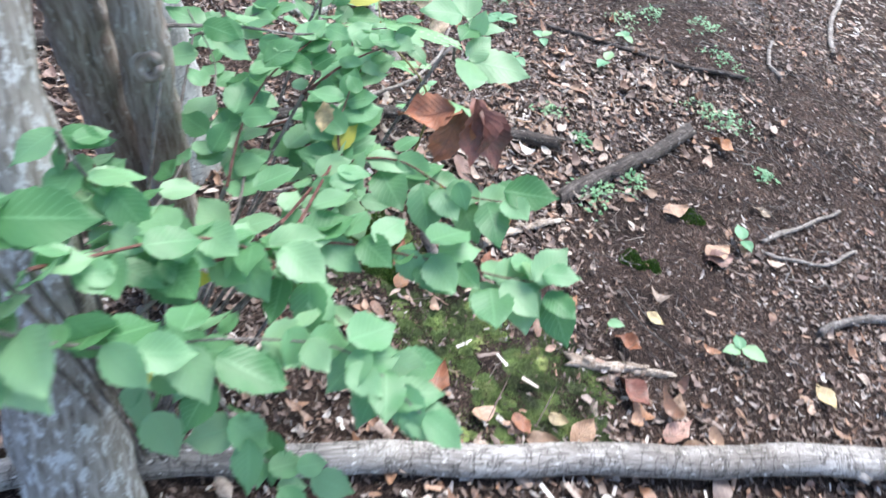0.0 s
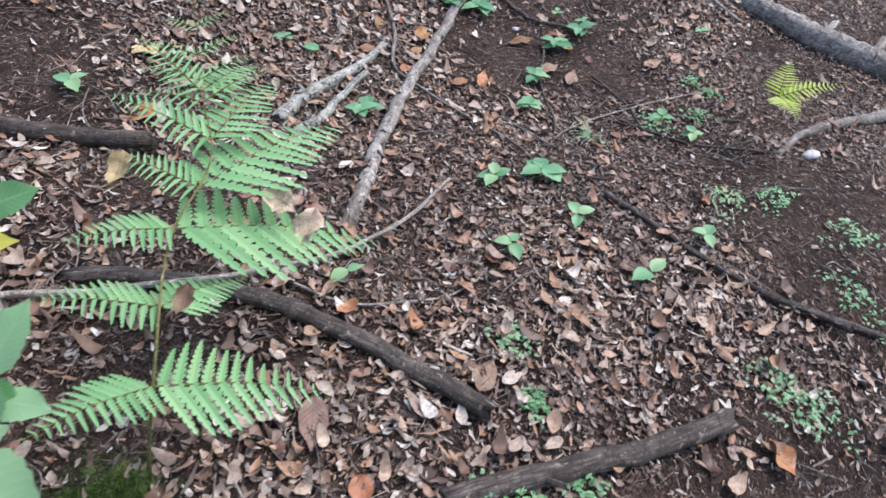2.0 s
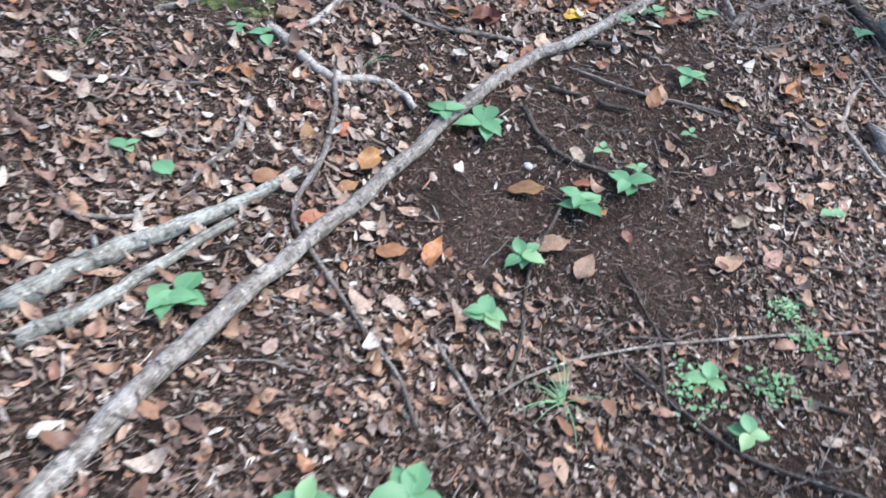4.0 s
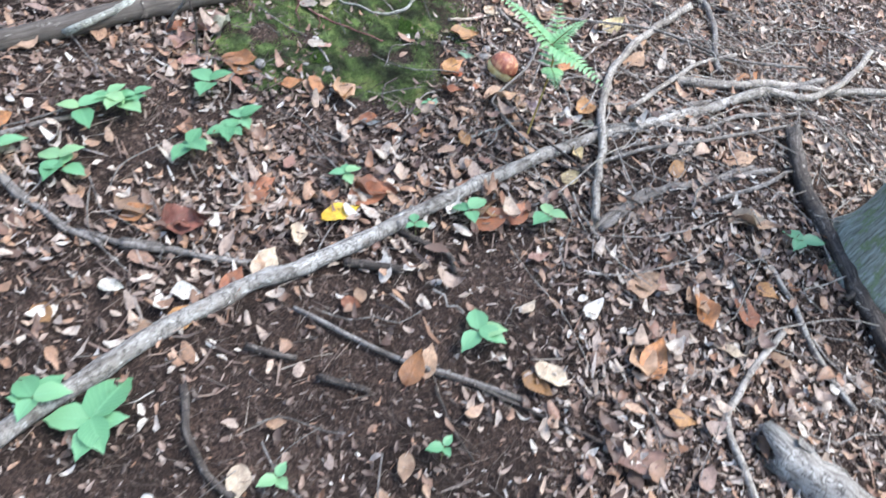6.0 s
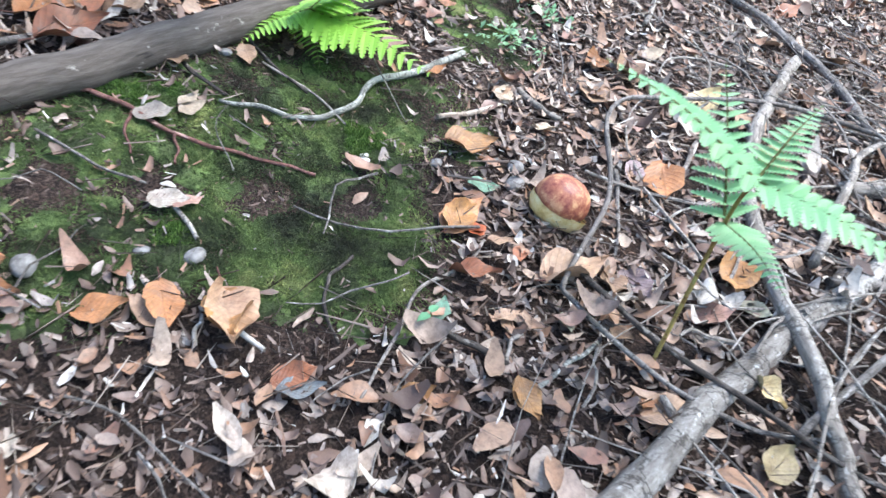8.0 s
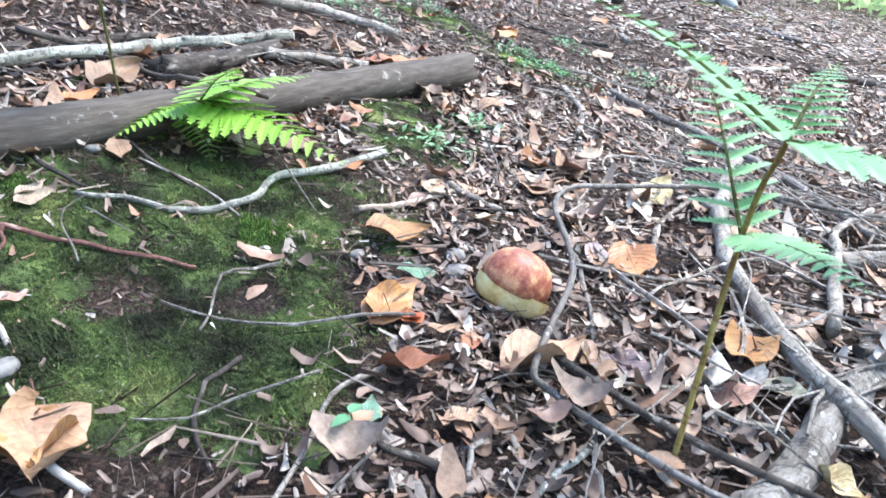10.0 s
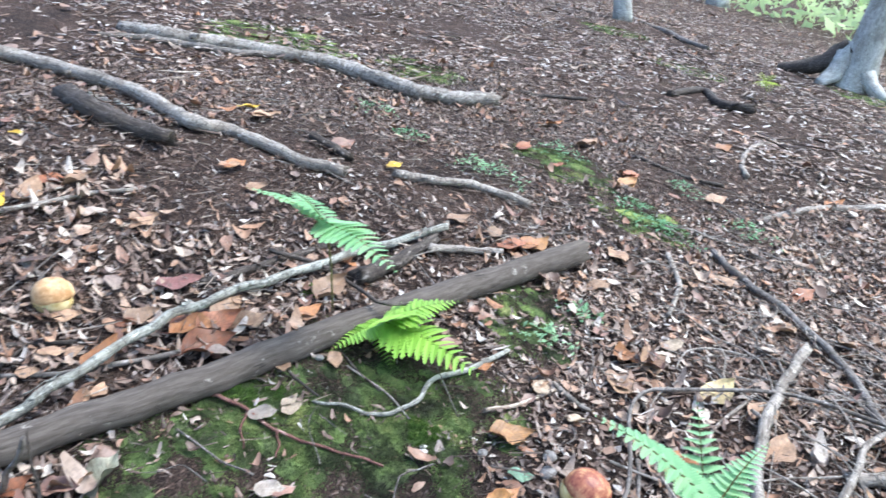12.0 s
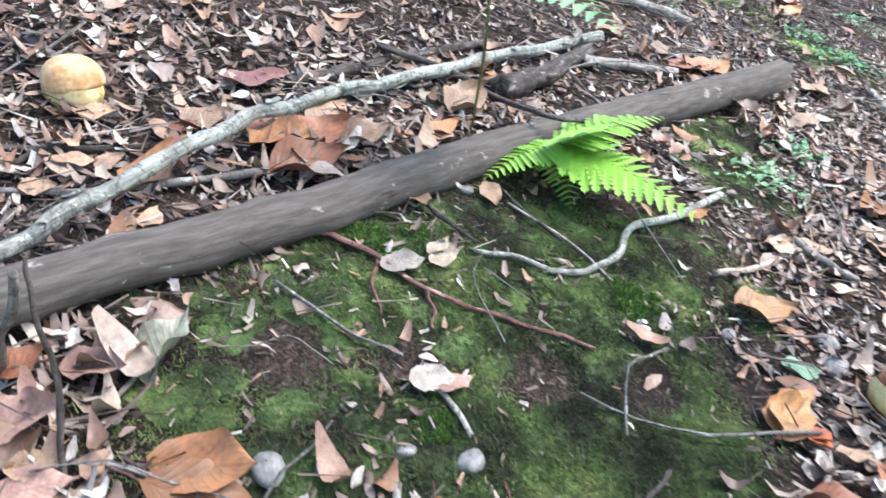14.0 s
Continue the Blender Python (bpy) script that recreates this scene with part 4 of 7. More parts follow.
stick("fallen_branch", "long thin grey branch on the leaf litter", bark_grey, [(-1.33, 3.82, 0.010), (-1.31, 3.92, 0.009), (-1.28, 4.16, 0.008), (-1.24, 4.36, 0.008), (-1.20, 4.50, 0.007), (-1.14, 4.74, 0.006)], 0.0129, 0.0085)
stick("twig", "grey twig on the leaf litter", bark_grey, [(-1.09, 4.51, 0.008), (-0.98, 4.52, 0.007), (-0.86, 4.56, 0.007), (-0.76, 4.60, 0.006)], 0.0107, 0.0084)
stick("twig", "dark twig on bare soil", bark_dark, [(-0.35, 4.55, 0.009), (-0.25, 4.50, 0.008), (-0.16, 4.48, 0.008), (-0.05, 4.51, 0.007), (0.04, 4.55, 0.007)], 0.0117, 0.0090)
stick("twig", "short dark twig on the leaf litter", bark_dark, [(-0.34, 4.72, 0.007), (-0.25, 4.79, 0.006)], 0.0098, 0.0082)
stick("twig", "short dark twig on the leaf litter", bark_dark, [(-0.17, 4.81, 0.008), (-0.07, 4.87, 0.006)], 0.0107, 0.0075)
stick("twig", "thin brown twig on the leaf litter", bark_dark, [(-0.02, 5.01, 0.005), (0.08, 5.07, 0.004), (0.25, 5.15, 0.004), (0.42, 5.22, 0.004)], 0.0060, 0.0056)
stick("twig", "thin brown twig on the leaf litter", bark_dark, [(0.03, 5.00, 0.003), (0.09, 4.97, 0.003), (0.21, 4.94, 0.003)], 0.0043, 0.0034)
stick("twig", "short twig on the leaf litter", bark_grey, [(-0.74, 4.65, 0.008), (-0.63, 4.75, 0.006)], 0.0102, 0.0086)
stick("twig", "grey twig on the leaf litter", bark_grey, [(-0.82, 4.58, 0.006), (-0.72, 4.66, 0.005), (-0.59, 4.79, 0.005), (-0.51, 4.88, 0.004)], 0.0080, 0.0056)
stick("twig", "forked grey twig on the leaf litter", bark_grey, [(-1.08, 4.52, 0.007), (-0.97, 4.53, 0.006), (-0.84, 4.56, 0.005)], 0.0093, 0.0072)
stick("twig", "crooked grey twig on the leaf litter", bark_pale, [(0.54, 5.90, 0.009), (0.55, 5.63, 0.009), (0.58, 5.50, 0.009), (0.71, 5.40, 0.009), (0.88, 5.29, 0.009)], 0.0114, 0.0115)
stick("twig", "thin twig on the leaf litter", bark_pale, [(0.23, 3.55, 0.004), (0.27, 3.72, 0.004), (0.39, 3.93, 0.004), (0.54, 4.10, 0.004), (0.74, 4.31, 0.004), (0.96, 4.55, 0.004)], 0.0053, 0.0056)
stick("twig", "thin twig on the leaf litter", bark_dark, [(-0.03, 4.40, 0.005), (-0.01, 4.21, 0.005), (0.05, 3.98, 0.005), (0.15, 3.79, 0.005), (0.23, 3.59, 0.005)], 0.0071, 0.0067)
stick("twig", "thin twig on the leaf litter", bark_dark, [(0.25, 4.21, 0.006), (0.37, 4.12, 0.005), (0.47, 4.02, 0.005), (0.58, 3.81, 0.004)], 0.0074, 0.0057)
stick("twig", "thin twig on the leaf litter", bark_dark, [(0.45, 4.07, 0.005), (0.60, 4.04, 0.005), (0.75, 4.07, 0.005), (0.96, 4.15, 0.005)], 0.0062, 0.0065)
stick("twig", "thin brown twig on the leaf litter", bark_grey, [(0.01, 3.58, 0.007), (0.14, 3.51, 0.006), (0.26, 3.45, 0.005)], 0.0090, 0.0063)
stick("twig", "thin brown twig on the leaf litter", bark_grey, [(-0.92, 3.81, 0.008), (-0.82, 3.67, 0.007), (-0.78, 3.50, 0.006), (-0.75, 3.39, 0.005)], 0.0106, 0.0071)
stick("twig", "thin brown twig on the leaf litter", bark_grey, [(-1.22, 3.42, 0.005), (-1.15, 3.53, 0.005), (-1.08, 3.64, 0.004), (-1.03, 3.73, 0.004)], 0.0072, 0.0054)
stick("twig", "thin twig on the leaf litter", bark_pale, [(-0.83, 3.15, 0.007), (-0.76, 3.24, 0.006), (-0.73, 3.34, 0.006)], 0.0093, 0.0077)
stick("fallen_branch", "pale grey branch with dark broken bark", bark_pale, [(-0.02, 5.72, 0.040), (-0.11, 5.85, 0.040), (-0.18, 5.97, 0.041), (-0.40, 6.31, 0.042), (-0.50, 6.65, 0.043), (-0.54, 6.96, 0.043), (-0.56, 7.19, 0.044)], 0.0129, 0.0186)
stick("fallen_branch", "grey branch among twigs on the leaf litter", bark_grey, [(-0.02, 5.72, 0.010), (-0.02, 5.87, 0.010), (-0.01, 6.00, 0.010), (0.07, 6.17, 0.009), (0.15, 6.44, 0.009)], 0.0137, 0.0122)
stick("fallen_branch", "dark damp branch leaning by a tree base", bark_dark, [(0.16, 6.76, 0.050), (0.32, 6.51, 0.050), (0.54, 6.33, 0.040), (0.71, 6.20, 0.040), (0.89, 6.08, 0.040)], 0.0290, 0.0281)
stick("fallen_branch", "pale barkless branch in a tangle of twigs", bark_pale, [(-0.29, 6.62, 0.034), (-0.16, 6.77, 0.034), (-0.06, 7.01, 0.033), (0.07, 7.23, 0.033), (0.30, 7.57, 0.033)], 0.0188, 0.0171)
stick("twig", "pale branching twig on the leaf litter", bark_pale, [(-0.05, 6.92, 0.030), (0.09, 7.09, 0.040), (0.12, 7.44, 0.050), (0.09, 7.83, 0.060)], 0.0166, 0.0151)
stick("twig", "thin red-brown twig on the leaf litter", bark_dark, [(-0.54, 5.90, 0.035), (-0.43, 5.87, 0.034), (-0.24, 5.86, 0.034), (-0.09, 5.86, 0.033), (0.03, 5.89, 0.033)], 0.0060, 0.0039)
stick("fallen_branch", "arching thin bare twig on the leaf litter", bark_grey, [(-0.15, 5.90, 0.003), (-0.22, 5.85, 0.020), (-0.30, 5.82, 0.030), (-0.41, 5.82, 0.030), (-0.53, 5.85, 0.030), (-0.56, 5.87, 0.060), (-0.60, 6.09, 0.050), (-0.76, 6.43, 0.050), (-0.70, 6.59, 0.050), (-0.49, 6.84, 0.060), (-0.21, 6.97, 0.050), (-0.00, 7.21, 0.050)], 0.0039, 0.0065)
stick("fallen_branch", "grey branching twig on the leaf litter", bark_pale, [(-0.27, 6.27, 0.039), (-0.28, 6.58, 0.038), (-0.29, 6.81, 0.037), (-0.23, 7.02, 0.037)], 0.0114, 0.0092)
stick("fallen_branch", "grey branch in a tangle of twigs", bark_grey, [(-0.23, 6.11, 0.012), (-0.20, 6.44, 0.012), (-0.09, 6.79, 0.012), (0.06, 7.31, 0.012)], 0.0156, 0.0158)
stick("fallen_branch", "grey branch in a tangle of twigs", bark_grey, [(-0.01, 5.74, 0.011), (0.01, 6.02, 0.010), (0.08, 6.22, 0.010), (0.21, 6.50, 0.009)], 0.0146, 0.0118)
stick("twig", "thin grey twig on the leaf litter", bark_grey, [(-0.18, 5.86, 0.026), (-0.12, 6.10, 0.026), (-0.01, 6.37, 0.026), (0.12, 6.80, 0.026)], 0.0076, 0.0076)
stick("twig", "thin grey twig on the leaf litter", bark_grey, [(-0.23, 6.26, 0.009), (-0.08, 6.41, 0.008), (-0.01, 6.71, 0.008), (0.13, 7.04, 0.007)], 0.0118, 0.0098)
stick("twig", "thin grey twig on the leaf litter", bark_grey, [(0.15, 6.15, 0.007), (0.22, 6.39, 0.007), (0.25, 6.64, 0.006)], 0.0092, 0.0086)
stick("twig", "thin grey twig on the leaf litter", bark_pale, [(0.41, 6.09, 0.008), (0.53, 6.02, 0.008), (0.67, 5.92, 0.008), (0.79, 5.87, 0.008)], 0.0109, 0.0105)
stick("twig", "thin grey twig on the leaf litter", bark_dark, [(0.35, 5.94, 0.006), (0.45, 5.86, 0.006), (0.52, 5.70, 0.005)], 0.0077, 0.0072)
stick("twig", "thin grey twig on the leaf litter", bark_grey, [(-0.35, 4.87, 0.005), (-0.07, 4.99, 0.006), (0.19, 5.14, 0.007)], 0.0070, 0.0095)
stick("twig", "short dark broken twig on the leaf litter", bark_dark, [(-0.37, 5.06, 0.011), (-0.26, 5.16, 0.009)], 0.0145, 0.0115)
stick("twig", "grey twig on the leaf litter", bark_grey, [(-0.73, 4.64, 0.009), (-0.65, 4.73, 0.007), (-0.52, 4.85, 0.005)], 0.0122, 0.0066)
stick("twig", "thin branch on the leaf litter", bark_dark, [(-0.35, 5.24, 0.008), (-0.23, 5.29, 0.007), (-0.16, 5.27, 0.006)], 0.0104, 0.0080)
stick("log", "dark smooth fallen log with worn pale patches", bark_log, [(-1.49, 4.22, 0.030), (-1.40, 5.02, 0.030), (-1.39, 5.13, 0.030), (-1.37, 5.35, 0.030), (-1.35, 5.59, 0.030), (-1.36, 5.86, 0.030), (-1.34, 6.19, 0.035), (-1.32, 6.52, 0.035), (-1.27, 6.94, 0.035)], 0.0344, 0.0488, bend=.003)
stick("fallen_branch", "long pale lichened branch resting on a log", bark_lichen, [(-1.34, 4.87, 0.055), (-1.42, 5.21, 0.055), (-1.44, 5.28, 0.060), (-1.46, 5.39, 0.070), (-1.52, 5.56, 0.070), (-1.54, 5.65, 0.060), (-1.57, 5.83, 0.040), (-1.57, 5.94, 0.035), (-1.59, 6.19, 0.030), (-1.58, 6.40, 0.030), (-1.58, 6.62, 0.030)], 0.0118, 0.0136, bend=.005)
stick("fallen_branch", "dark thin branch beside a pale branch", bark_dark, [(-1.66, 5.76, 0.011), (-1.66, 5.90, 0.010), (-1.67, 6.05, 0.008), (-1.66, 6.29, 0.007)], 0.0149, 0.0094)
stick("stump", "dark broken rotten wood chunk", bark_dark, [(-1.50, 6.16, 0.023), (-1.51, 6.31, 0.020), (-1.56, 6.53, 0.016)], 0.0309, 0.0217)
stick("twig", "pale broken twig on the leaf litter", bark_pale, [(-1.52, 6.47, 0.010), (-1.48, 6.57, 0.010), (-1.44, 6.66, 0.009)], 0.0140, 0.0120)
stick("twig", "thin brown twig arching over a log", bark_dark, [(-1.68, 5.99, 0.026), (-1.57, 6.08, 0.025), (-1.47, 6.11, 0.025), (-1.32, 6.06, 0.090), (-1.28, 6.12, 0.090), (-1.26, 6.19, 0.070)], 0.0077, 0.0044)
stick("fallen_branch", "long pale branch stripped of bark", bark_pale, [(-4.47, 5.66, 0.034), (-4.07, 5.88, 0.032), (-3.67, 6.16, 0.029), (-2.97, 6.26, 0.027), (-2.49, 6.22, 0.024), (-2.40, 6.34, 0.022), (-2.14, 6.40, 0.020), (-1.95, 6.49, 0.017)], 0.0452, 0.0232)
stick("twig", "thin pale branch on the leaf litter", bark_pale, [(-1.93, 6.73, 0.013), (-1.87, 6.85, 0.013), (-1.80, 7.04, 0.013), (-1.63, 7.17, 0.013)], 0.0175, 0.0167)
stick("fallen_branch", "bark-covered mossy fallen branch on the leaf litter", bark_crack, [(-4.40, 6.89, 0.039), (-4.14, 7.04, 0.039), (-3.89, 7.41, 0.038), (-3.49, 7.77, 0.038), (-3.02, 7.85, 0.037), (-2.84, 8.03, 0.037), (-2.72, 8.30, 0.036)], 0.0522, 0.0481)
stick("fallen_branch", "short dark rotten log on the leaf litter", bark_dark, [(-3.07, 6.02, 0.039), (-2.71, 5.97, 0.033), (-2.51, 6.01, 0.027), (-2.32, 6.05, 0.022)], 0.0518, 0.0291)
stick("bark_piece", "grey flake of bark on the leaf litter", bark_lichen, [(-3.09, 6.10, 0.013), (-2.84, 6.14, 0.010), (-2.65, 6.18, 0.007)], 0.0176, 0.0089, flat=.5)
stick("twig", "thin curved pale twig on the leaf litter", bark_pale, [(-2.08, 5.18, 0.006), (-2.13, 5.38, 0.006), (-2.12, 5.55, 0.006), (-2.12, 5.67, 0.006), (-2.10, 5.82, 0.006)], 0.0085, 0.0077)
stick("fallen_branch", "grey broken branch on the leaf litter", bark_grey, [(-2.59, 5.18, 0.016), (-2.43, 5.27, 0.012), (-2.26, 5.37, 0.009)], 0.0212, 0.0119)
stick("fallen_branch", "grey broken branch on the leaf litter", bark_grey, [(-2.40, 5.13, 0.017), (-2.29, 5.23, 0.014), (-2.16, 5.32, 0.011)], 0.0230, 0.0145)
stick("twig", "short brown stick on the leaf litter", bark_dark, [(-2.28, 6.62, 0.016), (-2.08, 6.63, 0.012)], 0.0219, 0.0166)
stick("twig", "short black twig on the leaf litter", bark_dark, [(-2.99, 5.54, 0.014), (-2.80, 5.62, 0.010)], 0.0183, 0.0129)
stick("fallen_branch", "dark twig with a pale end", bark_dark, [(-1.85, 5.09, 0.007), (-1.82, 5.12, 0.006), (-1.76, 5.19, 0.006), (-1.68, 5.27, 0.005), (-1.63, 5.37, 0.005), (-1.59, 5.46, 0.004)], 0.0091, 0.0058)
stick("twig", "pale twig on the leaf litter", bark_pale, [(-1.94, 5.13, 0.006), (-1.89, 5.19, 0.005), (-1.83, 5.25, 0.004)], 0.0085, 0.0059)
stick("twig", "grey twig against a log", bark_grey, [(-1.58, 5.26, 0.004), (-1.53, 5.35, 0.004), (-1.49, 5.48, 0.005), (-1.46, 5.59, 0.006)], 0.0050, 0.0077)
stick("twig", "crooked twig on the leaf litter", bark_dark, [(-1.54, 5.06, 0.005), (-1.57, 5.15, 0.004), (-1.60, 5.25, 0.004), (-1.64, 5.33, 0.003)], 0.0061, 0.0043)
stick("twig", "bare upright twig leaning on a log", bark_grey, [(-1.33, 5.16, 0.000), (-1.24, 5.17, 0.120), (-1.17, 5.18, 0.220)], 0.0078, 0.0043)
stick("twig", "thin bare upright twig on the leaf litter", bark_dark, [(-1.17, 5.16, 0.003), (-1.19, 5.18, 0.050), (-1.19, 5.19, 0.120), (-1.20, 5.19, 0.170), (-1.21, 5.20, 0.200)], 0.0041, 0.0023)
stick("twig", "brown twig with a knot", bark_grey, [(-1.90, 5.43, 0.008), (-1.82, 5.44, 0.005)], 0.0101, 0.0064)
stick("twig", "red-brown forked twig on moss", bark_red, [(-1.33, 5.57, 0.004), (-1.30, 5.59, 0.004), (-1.25, 5.61, 0.004), (-1.17, 5.63, 0.003), (-1.12, 5.66, 0.003), (-1.08, 5.69, 0.003), (-1.03, 5.73, 0.003), (-0.99, 5.76, 0.002)], 0.0053, 0.0031)
stick("twig", "red-brown side twig on the leaf litter", bark_red, [(-1.25, 5.61, 0.002), (-1.21, 5.57, 0.002), (-1.17, 5.55, 0.001)], 0.0032, 0.0018)
stick("twig", "red-brown side twig on the leaf litter", bark_red, [(-1.17, 5.63, 0.002), (-1.14, 5.61, 0.002), (-1.12, 5.59, 0.001)], 0.0031, 0.0018)
stick("twig", "crooked grey lichened twig on moss", bark_lichen, [(-1.20, 5.75, 0.003), (-1.16, 5.80, 0.004), (-1.11, 5.84, 0.004), (-1.09, 5.89, 0.005), (-1.09, 5.97, 0.005), (-1.12, 6.06, 0.006), (-1.10, 6.15, 0.006), (-1.09, 6.32, 0.007)], 0.0042, 0.0094)
stick("twig", "thin brown twig on the leaf litter", bark_dark, [(-1.32, 5.92, 0.003), (-1.23, 5.91, 0.003), (-1.16, 5.91, 0.002)], 0.0039, 0.0028)
stick("twig", "thin straw-coloured stalk on the leaf litter", bark_pale, [(-1.26, 5.90, 0.002), (-1.15, 5.92, 0.002), (-1.06, 5.91, 0.002)], 0.0028, 0.0022)
stick("twig", "short pale twig on the leaf litter", wood_pale, [(-0.98, 6.09, 0.004), (-0.95, 6.17, 0.004), (-0.93, 6.31, 0.004)], 0.0059, 0.0057)
stick("twig", "short pale twig on the leaf litter", bark_pale, [(-0.94, 6.33, 0.007), (-0.89, 6.32, 0.006), (-0.83, 6.32, 0.006)], 0.0093, 0.0074)
stick("twig", "thin grey twig on the leaf litter", bark_grey, [(-1.28, 5.47, 0.002), (-1.19, 5.49, 0.002), (-1.14, 5.51, 0.002), (-1.11, 5.53, 0.002)], 0.0030, 0.0025)
stick("twig", "short pale twig on the leaf litter", bark_pale, [(-1.08, 5.54, 0.003), (-1.03, 5.53, 0.003), (-0.99, 5.52, 0.003)], 0.0045, 0.0037)
stick("twig", "brown twig on the leaf litter", bark_dark, [(-1.31, 5.76, 0.003), (-1.26, 5.76, 0.003), (-1.21, 5.77, 0.003)], 0.0045, 0.0039)
stick("twig", "thin grey twig on the leaf litter", bark_pale, [(-1.23, 5.18, 0.002), (-1.23, 5.23, 0.002), (-1.26, 5.30, 0.002), (-1.28, 5.33, 0.002)], 0.0033, 0.0032)
stick("twig", "thin twig beside a leaf", bark_pale, [(-1.19, 5.18, 0.003), (-1.16, 5.21, 0.002), (-1.12, 5.24, 0.002), (-1.08, 5.26, 0.002)], 0.0035, 0.0027)
stick("twig", "thin pale twig over the litter", bark_pale, [(-0.65, 5.49, 0.002), (-0.67, 5.57, 0.002), (-0.71, 5.69, 0.002), (-0.70, 5.77, 0.003)], 0.0028, 0.0036)
stick("twig", "pale broken twig over a leaf", wood_grey, [(-0.89, 5.45, 0.004), (-0.84, 5.46, 0.004), (-0.79, 5.46, 0.003)], 0.0059, 0.0044)
stick("twig", "pale broken twig on the leaf litter", wood_grey, [(-0.85, 5.40, 0.003), (-0.87, 5.42, 0.003), (-0.88, 5.44, 0.003)], 0.0039, 0.0035)
stick("twig", "crooked dark twig on the leaf litter", bark_dark, [(-0.82, 5.67, 0.003), (-0.82, 5.63, 0.003), (-0.81, 5.60, 0.002), (-0.77, 5.56, 0.002), (-0.73, 5.54, 0.002)], 0.0036, 0.0027)
stick("twig", "grey twig on the leaf litter", bark_pale, [(-0.56, 5.74, 0.003), (-0.56, 5.71, 0.003), (-0.54, 5.68, 0.003)], 0.0042, 0.0034)
stick("twig", "grey-green twig on the leaf litter", bark_lichen, [(-0.48, 5.64, 0.004), (-0.49, 5.69, 0.003), (-0.48, 5.76, 0.003), (-0.47, 5.82, 0.003)], 0.0048, 0.0044)
stick("twig", "dark twig on the leaf litter", bark_dark, [(-0.63, 5.66, 0.004), (-0.59, 5.67, 0.004), (-0.54, 5.68, 0.005)], 0.0057, 0.0062)
stick("twig", "curved thin twig on the leaf litter", bark_grey, [(-0.66, 6.26, 0.005), (-0.60, 6.15, 0.004), (-0.54, 6.02, 0.002)], 0.0063, 0.0031)
stick("twig", "curved pale twig on the leaf litter", bark_pale, [(-0.56, 6.37, 0.005), (-0.59, 6.54, 0.005), (-0.58, 6.81, 0.005)], 0.0062, 0.0062)
stick("fallen_branch", "black charred stick on the leaf litter", bark_dark, [(-2.58, 10.46, 0.025), (-2.55, 11.03, 0.028), (-2.28, 10.72, 0.030), (-2.03, 10.74, 0.033)], 0.0334, 0.0434)
stick("fallen_branch", "curved pale twig on the leaf litter", bark_pale, [(-1.41, 8.99, 0.013), (-1.54, 9.27, 0.013), (-1.64, 9.72, 0.013), (-1.62, 10.09, 0.013)], 0.0173, 0.0173)
stick("fallen_branch", "grey fallen branch on the leaf litter", bark_pale, [(-1.15, 8.43, 0.015), (-1.04, 8.94, 0.015), (-0.86, 9.32, 0.015), (-0.71, 9.67, 0.015)], 0.0194, 0.0194)
stick("fallen_branch", "brown fallen branch on the leaf litter", bark_grey, [(-1.08, 7.74, 0.033), (-0.93, 7.61, 0.032), (-0.71, 7.49, 0.031), (-0.46, 7.25, 0.031), (-0.29, 6.97, 0.030), (-0.22, 6.86, 0.029)], 0.0172, 0.0119)
stick("fallen_branch", "long thin branch on the slope", bark_dark, [(-3.25, 8.51, 0.010), (-2.91, 8.85, 0.010), (-2.58, 9.16, 0.010)], 0.0134, 0.0138)
stick("fallen_branch", "long thin branch on the slope", bark_dark, [(-2.34, 8.52, 0.011), (-2.01, 8.54, 0.011), (-1.66, 8.54, 0.010), (-1.40, 8.61, 0.009)], 0.0153, 0.0127)
stick("fallen_branch", "grey far branch on the leaf litter", bark_grey, [(-5.29, 14.94, 0.031), (-4.33, 14.20, 0.025), (-3.45, 13.25, 0.019)], 0.0409, 0.0252)
stick("fallen_branch", "grey far branch on the leaf litter", bark_grey, [(-1.45, 12.00, 0.020), (-1.10, 11.92, 0.018), (-0.83, 11.65, 0.016)], 0.0261, 0.0219)
stick("fallen_branch", "dark far branch on the leaf litter", bark_dark, [(-0.59, 9.95, 0.031), (-0.46, 9.94, 0.026), (-0.29, 10.03, 0.022)], 0.0410, 0.0291)
stick("fallen_branch", "thin far branch on the leaf litter", bark_grey, [(-4.31, 6.68, 0.019), (-4.12, 6.99, 0.018), (-3.87, 7.25, 0.017), (-3.75, 7.53, 0.016)], 0.0259, 0.0217)
stick("twig", "pale broken twig on the leaf litter", bark_pale, [(-1.53, 6.49, 0.009), (-1.47, 6.60, 0.009), (-1.42, 6.71, 0.010)], 0.0123, 0.0129)
stick("twig", "thin brown twig on the leaf litter", bark_dark, [(-1.51, 6.68, 0.006), (-1.48, 6.92, 0.005), (-1.43, 7.18, 0.005)], 0.0074, 0.0064)
stick("twig", "curved pale twig on the leaf litter", bark_pale, [(-1.16, 7.46, 0.010), (-1.02, 7.26, 0.008), (-0.94, 7.00, 0.006)], 0.0136, 0.0085)
seedling(-1.19, 2.55, 0.05, 0.080, 318, 3)
seedling(-0.46, 3.17, 0.05, 0.088, 130, 3)
seedling(-0.78, 3.42, 0.05, 0.083, 183, 1)
seedling(-0.39, 4.37, 0.05, 0.120, 353, 3)
seedling(0.03, 4.31, 0.05, 0.087, 333, 3)
seedling(0.09, 4.51, 0.05, 0.091, 271, 3)
seedling(0.01, 4.01, 0.05, 0.081, 14, 3)
